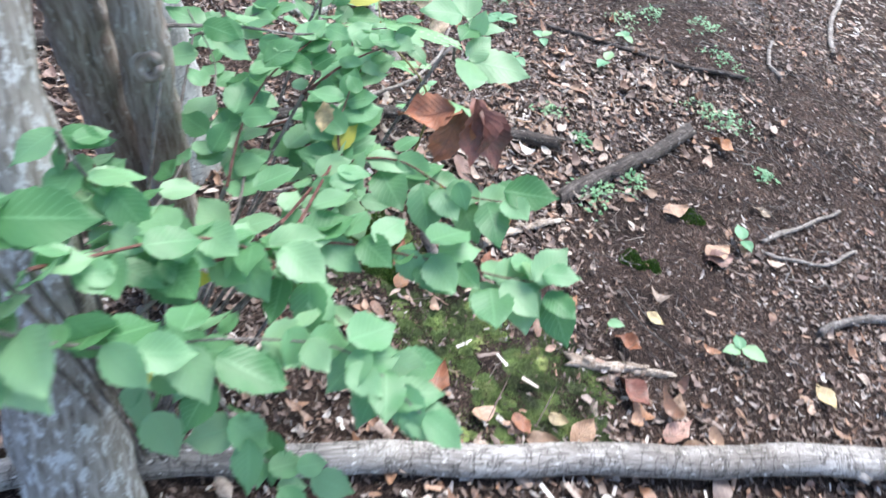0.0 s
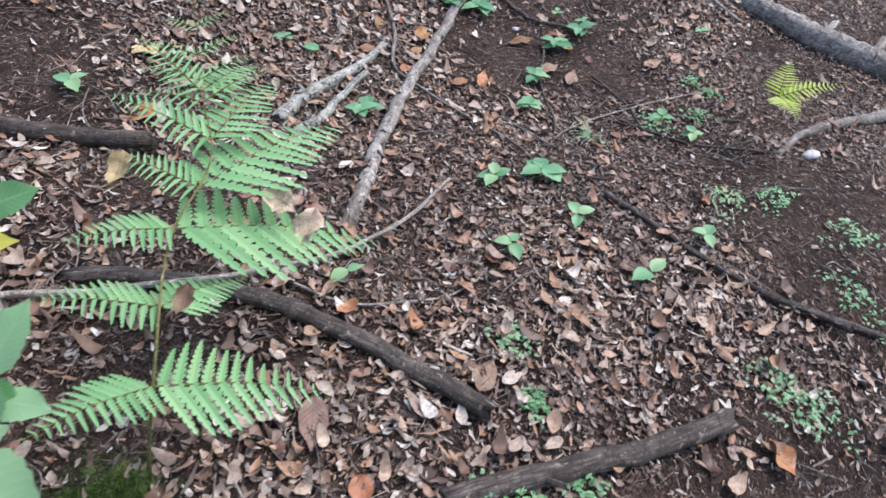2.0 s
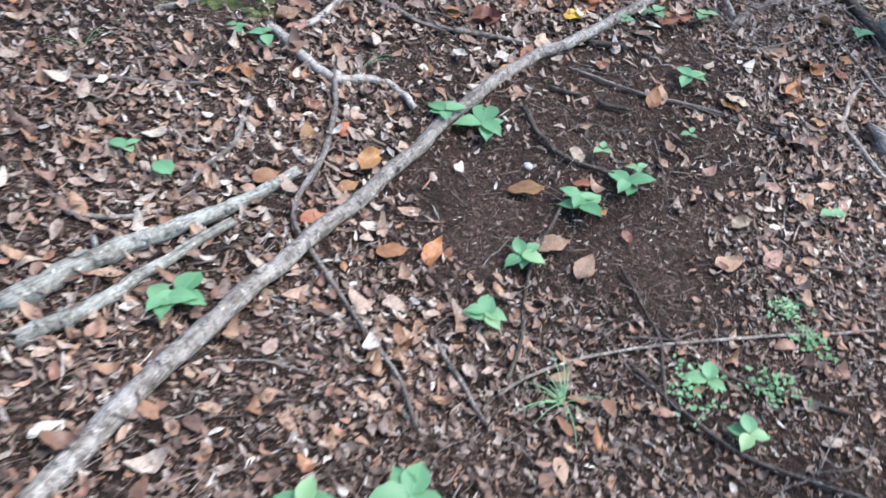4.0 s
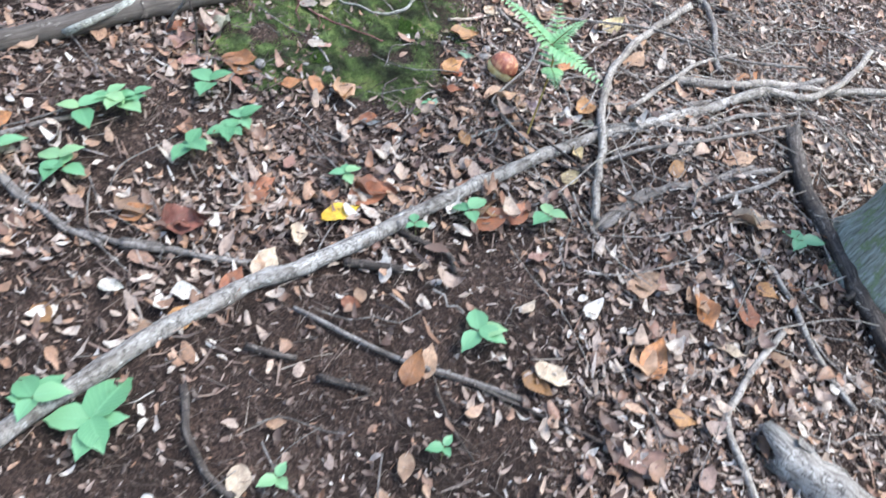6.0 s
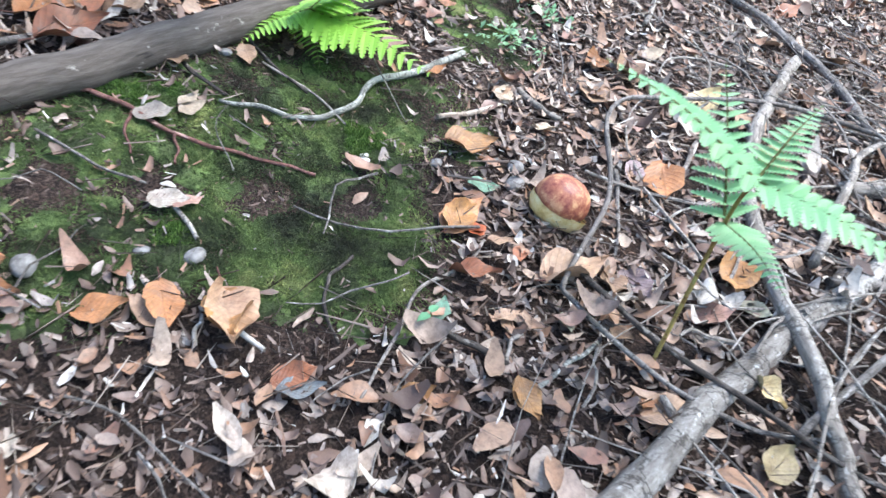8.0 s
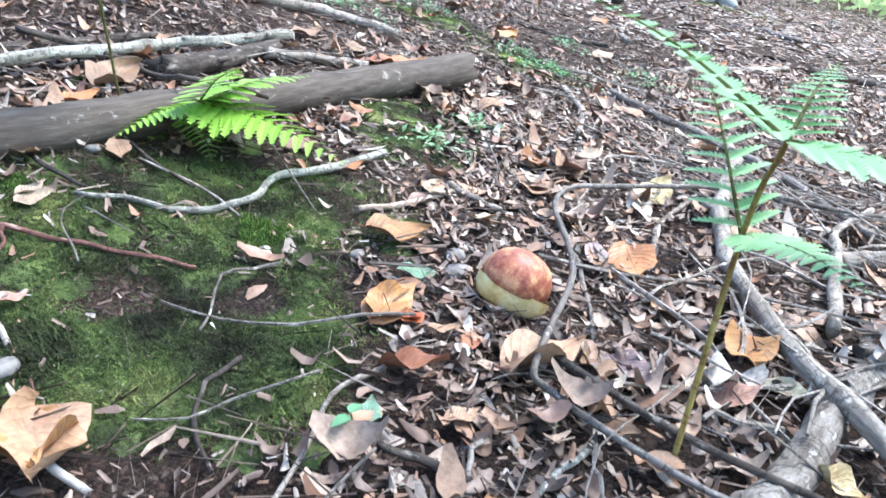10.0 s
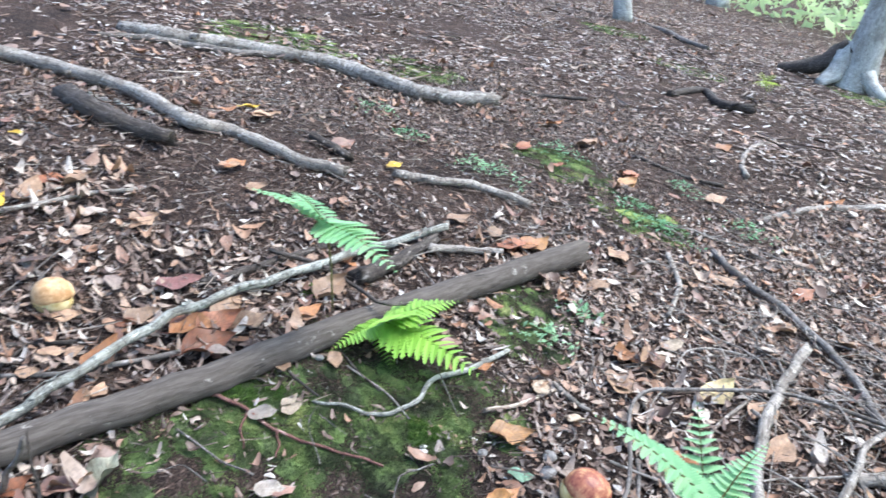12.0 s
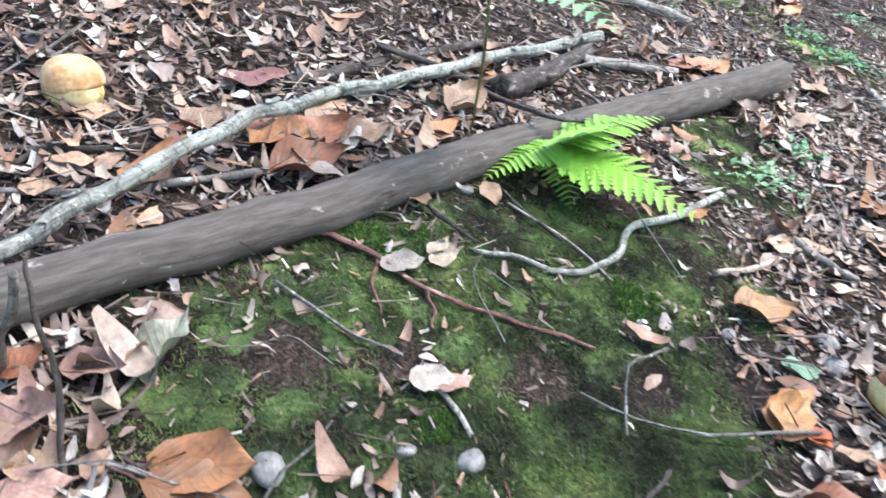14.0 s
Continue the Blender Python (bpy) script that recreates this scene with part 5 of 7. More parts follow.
seedling(0.06, 3.73, 0.05, 0.075, 238, 3)
seedling(0.14, 3.00, 0.05, 0.082, 127, 4)
seedling(0.27, 3.16, 0.05, 0.094, 332, 5)
seedling(0.46, 2.93, 0.05, 0.068, 26, 3)
seedling(0.31, 2.65, 0.05, 0.064, 80, 3)
seedling(0.74, 2.78, 0.05, 0.086, 57, 2)
seedling(0.89, 3.08, 0.05, 0.064, 190, 3)
seedling(-0.07, 2.29, 0.05, 0.056, 240, 2)
seedling(0.77, 3.87, 0.05, 0.067, 126, 4)
seedling(-0.51, 4.29, 0.05, 0.076, 40, 5)
seedling(-0.37, 4.36, 0.05, 0.076, 194, 3)
seedling(0.01, 4.34, 0.05, 0.072, 278, 5)
seedling(0.11, 4.52, 0.05, 0.081, 52, 3)
seedling(0.10, 4.60, 0.05, 0.045, 293, 3)
seedling(-0.05, 4.59, 0.05, 0.045, 127, 3)
seedling(0.00, 5.16, 0.05, 0.079, 6, 4)
seedling(0.15, 4.89, 0.05, 0.039, 110, 3)
seedling(-1.11, 4.53, 0.05, 0.078, 208, 3)
seedling(-0.98, 4.65, 0.05, 0.064, 143, 3)
seedling(-1.06, 4.02, 0.05, 0.061, 93, 3)
seedling(-1.12, 3.98, 0.05, 0.055, 199, 3)
seedling(-0.27, 5.44, 0.05, 0.080, 81, 3)
seedling(-0.12, 5.62, 0.05, 0.071, 36, 3)
seedling(0.02, 4.03, 0.05, 0.069, 71, 3)
seedling(-1.09, 4.88, 0.05, 0.081, 316, 4)
seedling(-0.88, 5.06, 0.05, 0.066, 316, 5)
seedling(0.69, 4.94, 0.05, 0.058, 227, 2)
seedling(-1.05, 5.12, 0.05, 0.083, 64, 3)
seedling(-0.89, 5.11, 0.05, 0.066, 67, 4)
seedling(-0.88, 4.95, 0.05, 0.074, 0, 5)
seedling(-1.13, 4.86, 0.05, 0.062, 2, 3)
seedling(-1.09, 4.92, 0.05, 0.058, 107, 3)
seedling(-1.12, 4.76, 0.05, 0.075, 110, 3)
seedling(-1.00, 4.65, 0.05, 0.071, 84, 3)
seedling(-0.58, 5.25, 0.05, 0.050, 85, 4)
seedling(-0.32, 5.27, 0.05, 0.041, 148, 3)
seedling(0.43, 6.25, 0.05, 0.083, 160, 3)
seedling(-0.91, 3.39, 0.05, 0.052, 101, 3)
seedling(-0.47, 3.15, 0.05, 0.070, 276, 4)
seedling(0.07, 3.73, 0.05, 0.062, 347, 3)
seedling(0.92, 1.28, 0.05, 0.073, 320, 3)
seedling(1.11, 1.80, 0.05, 0.077, 104, 2)
seedling(-0.65, 5.65, 0.05, 0.022, 93, 2)
seedling(0.49, 1.27, 0.05, 0.062, 353, 1)
seedling(0.61, 3.98, 0.05, 0.058, 100, 3)
fallen_leaf(0.39, 2.17, 0.101, 96, "tan", 0)
fallen_leaf(0.24, 1.75, 0.088, -49, "rust", 0)
fallen_leaf(0.07, 1.84, 0.130, -59, "pinkbrown", 0)
fallen_leaf(0.14, 1.44, 0.095, 94, "rust", 0)
fallen_leaf(-0.12, 1.41, 0.107, 101, "rust", 0)
fallen_leaf(-0.33, 1.38, 0.130, -40, "rustdark", 2)
fallen_leaf(-0.45, 1.31, 0.130, 109, "rust", 1)
fallen_leaf(-0.45, 1.44, 0.080, 90, "tan", 0)
fallen_leaf(0.98, 1.72, 0.130, 36, "tan", 0)
fallen_leaf(0.19, 1.62, 0.095, 76, "orange", 1)
fallen_leaf(0.01, 1.43, 0.059, 79, "orange", 0)
fallen_leaf(-0.12, 1.32, 0.073, 81, "orange", 0)
fallen_leaf(-1.20, 2.91, 0.130, 86, "yellowtan", 0)
fallen_leaf(-0.97, 2.61, 0.130, 59, "orange", 0)
fallen_leaf(0.53, 2.82, 0.095, 27, "tan", 0)
fallen_leaf(0.52, 2.70, 0.072, -24, "tan", 0)
fallen_leaf(0.55, 2.51, 0.087, 27, "tan", 0)
fallen_leaf(0.27, 2.58, 0.065, -39, "rust", 0)
fallen_leaf(0.86, 1.89, 0.112, 23, "tan", 0)
fallen_leaf(1.26, 2.04, 0.063, -28, "cream", 0)
fallen_leaf(1.19, 2.37, 0.117, -46, "orange", 1)
fallen_leaf(0.77, 1.95, 0.075, 23, "tan", 0)
fallen_leaf(0.35, 1.51, 0.059, 80, "rust", 0)
fallen_leaf(0.39, 1.35, 0.069, 61, "orange", 0)
fallen_leaf(0.30, 0.94, 0.058, -13, "yellowtan", 0)
fallen_leaf(0.36, 0.91, 0.113, 58, "tan", 0)
fallen_leaf(0.25, 0.87, 0.087, -2, "tan", 0)
fallen_leaf(0.53, 1.06, 0.130, -56, "rustdark", 1)
fallen_leaf(0.20, 0.91, 0.069, -52, "rust", 0)
fallen_leaf(0.66, 1.04, 0.087, 76, "tan", 0)
fallen_leaf(0.98, 1.69, 0.118, 17, "pinkbrown", 0)
fallen_leaf(1.28, 2.03, 0.069, -7, "cream", 0)
fallen_leaf(1.19, 1.17, 0.103, -82, "yellowtan", 0)
fallen_leaf(0.68, 0.91, 0.105, 9, "tan", 0)
fallen_leaf(0.64, 0.96, 0.108, 40, "pinkbrown", 0)
fallen_leaf(-0.02, 0.98, 0.130, 86, "rust", 1)
fallen_leaf(0.55, 1.23, 0.094, -42, "rust", 1)
fallen_leaf(0.66, 1.35, 0.065, -43, "yellowtan", 0)
fallen_leaf(-0.14, 4.26, 0.130, 47, "ochre", 0)
fallen_leaf(0.04, 4.13, 0.126, 56, "tan", 0)
fallen_leaf(-0.10, 4.52, 0.085, -37, "cream", 0)
fallen_leaf(-0.04, 4.99, 0.099, 115, "orange", 0)
fallen_leaf(0.19, 5.19, 0.091, 12, "ochre", 0)
fallen_leaf(0.08, 4.37, 0.077, -38, "ochre", 0)
fallen_leaf(-0.02, 4.43, 0.073, 46, "rust", 0)
fallen_leaf(-0.54, 4.69, 0.074, 53, "white", 1)
fallen_leaf(-0.68, 4.41, 0.081, 6, "ochre", 0)
fallen_leaf(-0.50, 5.15, 0.115, 76, "yellow", 0)
fallen_leaf(-0.50, 5.26, 0.123, 56, "rust", 0)
fallen_leaf(-0.72, 3.86, 0.086, 144, "ochre", 0)
fallen_leaf(-0.67, 3.97, 0.073, 116, "rustbright", 0)
fallen_leaf(-0.79, 3.96, 0.075, 32, "rust", 0)
fallen_leaf(-0.54, 3.94, 0.111, 106, "ochre", 1)
fallen_leaf(-0.67, 3.64, 0.095, 80, "orange", 0)
fallen_leaf(-0.51, 3.81, 0.082, 76, "ochre", 0)
fallen_leaf(-0.49, 3.64, 0.085, 77, "rust", 0)
fallen_leaf(-0.19, 3.82, 0.105, 121, "orange", 1)
fallen_leaf(-0.27, 3.73, 0.098, 61, "orange", 0)
fallen_leaf(-0.90, 4.01, 0.070, 58, "orange", 0)
fallen_leaf(-0.99, 3.87, 0.081, -0, "orange", 1)
fallen_leaf(-1.03, 3.82, 0.069, 85, "orange", 0)
fallen_leaf(-0.79, 4.72, 0.095, 57, "orange", 0)
fallen_leaf(-0.69, 4.81, 0.100, 30, "rustdark", 2)
fallen_leaf(-0.49, 4.89, 0.105, 122, "cream", 0)
fallen_leaf(-0.49, 4.79, 0.109, 115, "rust", 0)
fallen_leaf(-0.52, 4.56, 0.071, 52, "tan", 0)
fallen_leaf(-0.49, 4.65, 0.096, 91, "ochre", 0)
fallen_leaf(-0.27, 4.99, 0.057, 25, "rust", 0)
fallen_leaf(-0.15, 4.66, 0.051, 48, "tan", 0)
fallen_leaf(0.12, 4.81, 0.075, -49, "tan", 0)
fallen_leaf(0.28, 4.82, 0.068, 74, "pinkbrown", 0)
fallen_leaf(0.46, 4.67, 0.074, 63, "cream", 1)
fallen_leaf(0.48, 4.93, 0.073, 25, "pinkbrown", 0)
fallen_leaf(0.59, 4.94, 0.119, -48, "tan", 1)
fallen_leaf(0.74, 4.94, 0.094, -62, "pinkbrown", 0)
fallen_leaf(0.60, 4.59, 0.100, 90, "pinkbrown", 0)
fallen_leaf(0.20, 5.65, 0.103, 64, "tan", 0)
fallen_leaf(0.34, 5.45, 0.126, -36, "tan", 1)
fallen_leaf(0.33, 5.76, 0.122, -39, "tan", 0)
fallen_leaf(0.29, 6.19, 0.130, 34, "tan", 1)
fallen_leaf(0.49, 5.41, 0.076, 30, "ochre", 0)
fallen_leaf(0.48, 5.24, 0.129, 60, "pinkbrown", 0)
fallen_leaf(0.14, 4.72, 0.059, -26, "tan", 0)
fallen_leaf(0.16, 4.13, 0.108, 100, "tan", 0)
fallen_leaf(-1.10, 4.17, 0.110, 60, "tan", 1)
fallen_leaf(-0.66, 5.00, 0.066, 78, "rust", 0)
fallen_leaf(-0.22, 5.48, 0.130, 89, "rust", 0)
fallen_leaf(-1.20, 4.59, 0.076, 87, "orange", 0)
fallen_leaf(-1.05, 4.16, 0.085, 72, "pinkbrown", 0)
fallen_leaf(-0.34, 5.78, 0.097, 57, "tan", 0)
fallen_leaf(0.20, 4.34, 0.051, -23, "rustdark", 0)
fallen_leaf(0.50, 4.46, 0.101, 53, "tan", 0)
fallen_leaf(-0.65, 4.56, 0.058, 54, "white", 1)
fallen_leaf(-0.45, 3.64, 0.063, 88, "rust", 0)
fallen_leaf(-0.16, 3.86, 0.045, 110, "rust", 0)
fallen_leaf(-1.08, 5.25, 0.124, 41, "brown", 0)
fallen_leaf(-0.96, 5.35, 0.079, 47, "orange", 0)
fallen_leaf(-0.92, 5.41, 0.085, -22, "orange", 0)
fallen_leaf(-0.85, 5.46, 0.124, -23, "tan", 1)
fallen_leaf(-0.69, 5.03, 0.089, 91, "rust", 0)
fallen_leaf(-0.70, 4.80, 0.126, 66, "rustdark", 2)
fallen_leaf(-0.81, 4.72, 0.112, 12, "tan", 0)
fallen_leaf(-0.50, 5.28, 0.120, 41, "rust", 1)
fallen_leaf(-0.27, 5.02, 0.057, -30, "tan", 0)
fallen_leaf(-0.03, 5.03, 0.091, 127, "tan", 0)
fallen_leaf(0.20, 5.24, 0.101, 24, "cream", 0)
fallen_leaf(0.20, 5.69, 0.109, 71, "tan", 0)
fallen_leaf(0.36, 5.75, 0.130, -37, "orange", 1)
fallen_leaf(0.44, 5.86, 0.118, -40, "rust", 0)
fallen_leaf(0.47, 5.70, 0.093, 19, "cream", 0)
fallen_leaf(0.35, 5.49, 0.130, 115, "orange", 0)
fallen_leaf(0.44, 5.99, 0.084, -12, "ochre", 0)
fallen_leaf(0.58, 5.81, 0.102, 33, "tan", 0)
fallen_leaf(0.26, 6.17, 0.121, 57, "cream", 1)
fallen_leaf(-0.49, 4.87, 0.072, 136, "tan", 0)
fallen_leaf(-0.50, 4.79, 0.079, 118, "rust", 0)
fallen_leaf(-0.19, 5.56, 0.099, 109, "rust", 0)
fallen_leaf(-0.24, 5.51, 0.070, 53, "ochre", 0)
fallen_leaf(0.00, 6.17, 0.099, 109, "ochre", 0)
fallen_leaf(0.11, 6.43, 0.114, 59, "tan", 0)
fallen_leaf(-0.14, 6.97, 0.130, 83, "orange", 0)
fallen_leaf(-0.49, 5.65, 0.071, -29, "ochre", 0)
fallen_leaf(0.04, 5.34, 0.054, 97, "cream", 0)
fallen_leaf(-0.05, 5.49, 0.064, 63, "pinkbrown", 0)
fallen_leaf(-0.19, 5.82, 0.077, 85, "yellowtan", 0)
fallen_leaf(-0.51, 5.01, 0.077, -19, "cream", 1)
fallen_leaf(0.53, 6.25, 0.047, -32, "rust", 0)
fallen_leaf(-0.85, 5.46, 0.111, -18, "ochre", 1)
fallen_leaf(-0.73, 5.46, 0.062, 60, "rust", 0)
fallen_leaf(-0.71, 5.45, 0.066, 53, "bluegrey", 0)
fallen_leaf(-0.67, 5.78, 0.082, 26, "rust", 1)
fallen_leaf(-0.57, 5.91, 0.130, 77, "tan", 1)
fallen_leaf(-0.77, 5.87, 0.082, 101, "ochre", 1)
fallen_leaf(-0.73, 5.87, 0.055, -41, "rustbright", 0)
fallen_leaf(-0.65, 5.88, 0.049, -58, "rust", 0)
fallen_leaf(-0.88, 6.06, 0.069, 43, "ochre", 0)
fallen_leaf(-0.95, 6.28, 0.068, 113, "cream", 0)
fallen_leaf(-0.83, 6.26, 0.060, 4, "cream", 0)
fallen_leaf(-0.79, 5.98, 0.054, 58, "green", 0)
fallen_leaf(-0.83, 6.48, 0.098, -24, "tan", 0)
fallen_leaf(-0.88, 6.63, 0.083, -56, "orange", 0)
fallen_leaf(-0.83, 6.66, 0.130, -44, "tan", 1)
fallen_leaf(-0.48, 5.98, 0.087, -33, "mauve", 0)
fallen_leaf(-0.51, 5.94, 0.079, -53, "tan", 1)
fallen_leaf(-0.57, 6.30, 0.130, -61, "orange", 0)
fallen_leaf(-0.63, 6.28, 0.078, -63, "mauve", 0)
fallen_leaf(-0.36, 6.13, 0.120, -65, "ochre", 1)
fallen_leaf(-0.36, 6.01, 0.077, 41, "pinkbrown", 0)
fallen_leaf(-0.31, 6.08, 0.058, 1, "greengrey", 0)
fallen_leaf(-0.49, 5.65, 0.064, -16, "ochre", 0)
fallen_leaf(-0.37, 5.77, 0.056, -71, "orange", 0)
fallen_leaf(-0.66, 5.68, 0.053, 117, "green", 0)
fallen_leaf(-0.24, 5.92, 0.062, -17, "yellowtan", 2)
fallen_leaf(-0.45, 5.86, 0.045, -12, "tan", 0)
fallen_leaf(-0.52, 5.81, 0.047, -47, "greengrey", 0)
fallen_leaf(-0.69, 5.88, 0.045, 45, "tan", 0)
fallen_leaf(-0.60, 5.55, 0.055, 62, "ochre", 0)
fallen_leaf(-0.59, 5.75, 0.045, 66, "tan", 0)
fallen_leaf(-0.65, 6.71, 0.125, 82, "yellowtan", 0)
fallen_leaf(-0.71, 6.43, 0.064, 54, "pinkbrown", 0)
fallen_leaf(-1.08, 6.21, 0.050, 63, "orange", 0)
fallen_leaf(-1.20, 5.69, 0.049, 81, "cream", 0)
fallen_leaf(-1.04, 5.55, 0.052, 88, "pinkbrown", 0)
fallen_leaf(-0.49, 6.18, 0.064, -41, "tan", 0)
fallen_leaf(-1.11, 5.27, 0.118, 39, "brown", 0)
fallen_leaf(-1.31, 5.18, 0.072, 88, "rust", 1)
fallen_leaf(-1.25, 5.16, 0.096, 71, "pinkbrown", 1)
fallen_leaf(-1.18, 5.14, 0.075, 62, "pinkbrown", 0)
fallen_leaf(-1.27, 5.26, 0.083, 59, "tan", 2)
fallen_leaf(-1.27, 5.24, 0.078, 46, "pinkbrown", 1)
fallen_leaf(-1.20, 5.15, 0.056, 56, "tan", 0)
fallen_leaf(-1.25, 5.31, 0.091, 118, "greengrey", 2)
fallen_leaf(-1.67, 5.70, 0.113, 80, "mauvered", 0)
fallen_leaf(-1.50, 5.70, 0.113, 104, "rust", 1)
fallen_leaf(-1.51, 5.64, 0.107, 83, "orange", 1)
fallen_leaf(-1.45, 5.64, 0.125, 93, "rust", 1)
fallen_leaf(-1.47, 5.77, 0.098, 82, "tan", 1)
fallen_leaf(-1.54, 5.64, 0.078, 35, "rust", 0)
fallen_leaf(-1.54, 5.75, 0.110, 119, "tan", 0)
fallen_leaf(-1.53, 5.44, 0.111, 118, "orange", 0)
fallen_leaf(-1.61, 5.57, 0.084, 85, "tan", 0)
fallen_leaf(-1.60, 5.53, 0.053, 85, "rust", 0)
fallen_leaf(-1.93, 5.75, 0.086, 106, "tan", 0)
fallen_leaf(-1.68, 5.43, 0.070, 60, "tan", 0)
fallen_leaf(-1.59, 5.36, 0.057, 67, "tan", 0)
fallen_leaf(-1.57, 5.40, 0.045, 84, "tan", 0)
fallen_leaf(-1.44, 5.39, 0.053, 139, "tan", 0)
fallen_leaf(-1.44, 5.36, 0.049, 11, "tan", 1)
fallen_leaf(-1.50, 6.04, 0.125, 119, "tan", 1)
fallen_leaf(-1.45, 5.94, 0.072, 93, "orange", 0)
fallen_leaf(-1.22, 5.63, 0.064, 62, "greytan", 0)
fallen_leaf(-1.06, 5.53, 0.061, 58, "greytan", 0)
fallen_leaf(-1.22, 5.70, 0.047, 103, "cream", 0)
fallen_leaf(-0.77, 5.88, 0.108, 95, "orange", 0)
fallen_leaf(-0.73, 5.87, 0.045, -28, "rustbright", 0)
fallen_leaf(-0.89, 6.07, 0.113, 59, "ochre", 0)
fallen_leaf(-0.83, 6.25, 0.052, 24, "cream", 0)
fallen_leaf(-0.80, 5.98, 0.052, 46, "green", 0)
fallen_leaf(-0.96, 6.29, 0.051, 62, "tan", 0)
fallen_leaf(-0.85, 6.49, 0.089, -30, "tan", 0)
fallen_leaf(-0.90, 6.62, 0.109, -64, "orange", 1)
fallen_leaf(-1.41, 6.91, 0.130, 89, "ochre", 0)
fallen_leaf(-1.43, 6.79, 0.130, 79, "rust", 0)
fallen_leaf(-1.24, 7.21, 0.130, -35, "tan", 0)
fallen_leaf(-1.16, 6.91, 0.091, 74, "tan", 0)
fallen_leaf(-1.28, 5.88, 0.060, -26, "tan", 0)
fallen_leaf(-1.31, 5.75, 0.066, -21, "tan", 0)
fallen_leaf(-1.57, 6.18, 0.058, 15, "orange", 0)
fallen_leaf(-1.71, 8.14, 0.130, -44, "rust", 0)
fallen_leaf(-1.00, 6.67, 0.090, -61, "pinkbrown", 0)
fallen_leaf(-1.95, 5.76, 0.084, 89, "tan", 0)
fallen_leaf(-2.14, 6.16, 0.077, 81, "tan", 0)
fallen_leaf(-2.16, 5.46, 0.088, 137, "yellow", 0)
fallen_leaf(-2.23, 5.63, 0.074, 70, "rust", 0)
fallen_leaf(-2.19, 5.69, 0.085, 92, "tan", 1)
fallen_leaf(-2.19, 5.56, 0.111, 142, "tan", 0)
fallen_leaf(-2.62, 5.68, 0.045, 69, "yellow", 0)
fallen_leaf(-1.80, 5.21, 0.091, 66, "tan", 0)
fallen_leaf(-1.63, 5.22, 0.053, 80, "ochre", 0)
fallen_leaf(-2.19, 6.69, 0.130, 95, "pinkbrown", 0)
fallen_leaf(-2.35, 8.43, 0.130, 83, "orange", 0)
fallen_leaf(-2.14, 7.84, 0.130, 103, "rust", 0)
fallen_leaf(-1.70, 8.15, 0.130, 79, "rust", 0)
fallen_leaf(-1.65, 8.04, 0.130, 80, "ochre", 0)
fallen_leaf(-1.51, 6.80, 0.098, 99, "tan", 0)
fallen_leaf(-1.56, 5.30, 0.047, 65, "tan", 0)
fallen_leaf(-1.57, 5.07, 0.049, 107, "rustbright", 1)
fallen_leaf(-2.07, 8.38, 0.130, 98, "tan", 0)
fallen_leaf(-1.91, 7.82, 0.107, -49, "rust", 0)
fallen_leaf(-2.54, 6.57, 0.130, 102, "tan", 0)
fallen_leaf(-1.99, 6.16, 0.073, 60, "tan", 0)
fallen_leaf(-0.83, 6.50, 0.108, -29, "tan", 0)
fallen_leaf(-0.83, 6.66, 0.119, -18, "pinkbrown", 1)
fallen_leaf(-0.84, 6.82, 0.084, 62, "cream", 0)
fallen_leaf(-1.15, 6.93, 0.074, 69, "tan", 0)
fallen_leaf(-1.65, 8.03, 0.130, 87, "ochre", 0)
fallen_leaf(-1.70, 9.37, 0.130, 72, "orange", 0)
fallen_leaf(-0.95, 7.50, 0.130, 68, "tan", 0)
fallen_leaf(-0.53, 6.72, 0.130, 87, "tan", 0)
fallen_leaf(-0.50, 7.45, 0.112, -40, "tan", 1)
fallen_leaf(-0.73, 7.76, 0.130, 75, "rust", 0)
fallen_leaf(-0.98, 9.17, 0.130, 64, "orange", 0)
fallen_leaf(-1.35, 8.41, 0.130, 70, "tan", 0)
fallen_leaf(-2.06, 8.30, 0.130, 76, "tan", 0)
fallen_leaf(-2.35, 8.43, 0.130, -17, "rust", 0)
fallen_leaf(-2.54, 6.59, 0.130, 90, "tan", 0)
fallen_leaf(-2.69, 6.60, 0.112, 91, "yellow", 0)
fallen_leaf(-2.00, 6.79, 0.080, 85, "yellow", 0)
fallen_leaf(-2.14, 6.18, 0.102, 106, "orange", 0)
fallen_leaf(-3.14, 6.25, 0.130, 133, "tan", 0)
fallen_leaf(-0.67, 7.35, 0.130, 91, "tan", 0)
fallen_leaf(-0.44, 6.57, 0.130, 94, "tan", 0)
fallen_leaf(-1.42, 6.87, 0.130, 85, "orange", 0)
fallen_leaf(-1.62, 6.73, 0.098, 76, "tan", 0)
fallen_leaf(-2.19, 6.71, 0.084, 87, "rust", 0)
SHRUB = []
SHRUB.append(([(-0.45, 0.40, 1.03), (-0.43, 0.41, 0.99), (-0.36, 0.45, 0.91), (-0.26, 0.53, 0.82), (-0.13, 0.56, 0.75), (-0.03, 0.50, 0.69)], 17, 0.085))
SHRUB.append(([(-0.46, 0.52, 0.96), (-0.45, 0.57, 0.92), (-0.33, 0.67, 0.86), (-0.23, 0.67, 0.80), (-0.12, 0.60, 0.72), (-0.07, 0.55, 0.67)], 17, 0.085))
SHRUB.append(([(-0.45, 0.60, 0.88), (-0.37, 0.63, 0.84), (-0.19, 0.74, 0.78), (-0.02, 0.75, 0.73), (0.10, 0.73, 0.71), (0.16, 0.72, 0.71)], 17, 0.085))
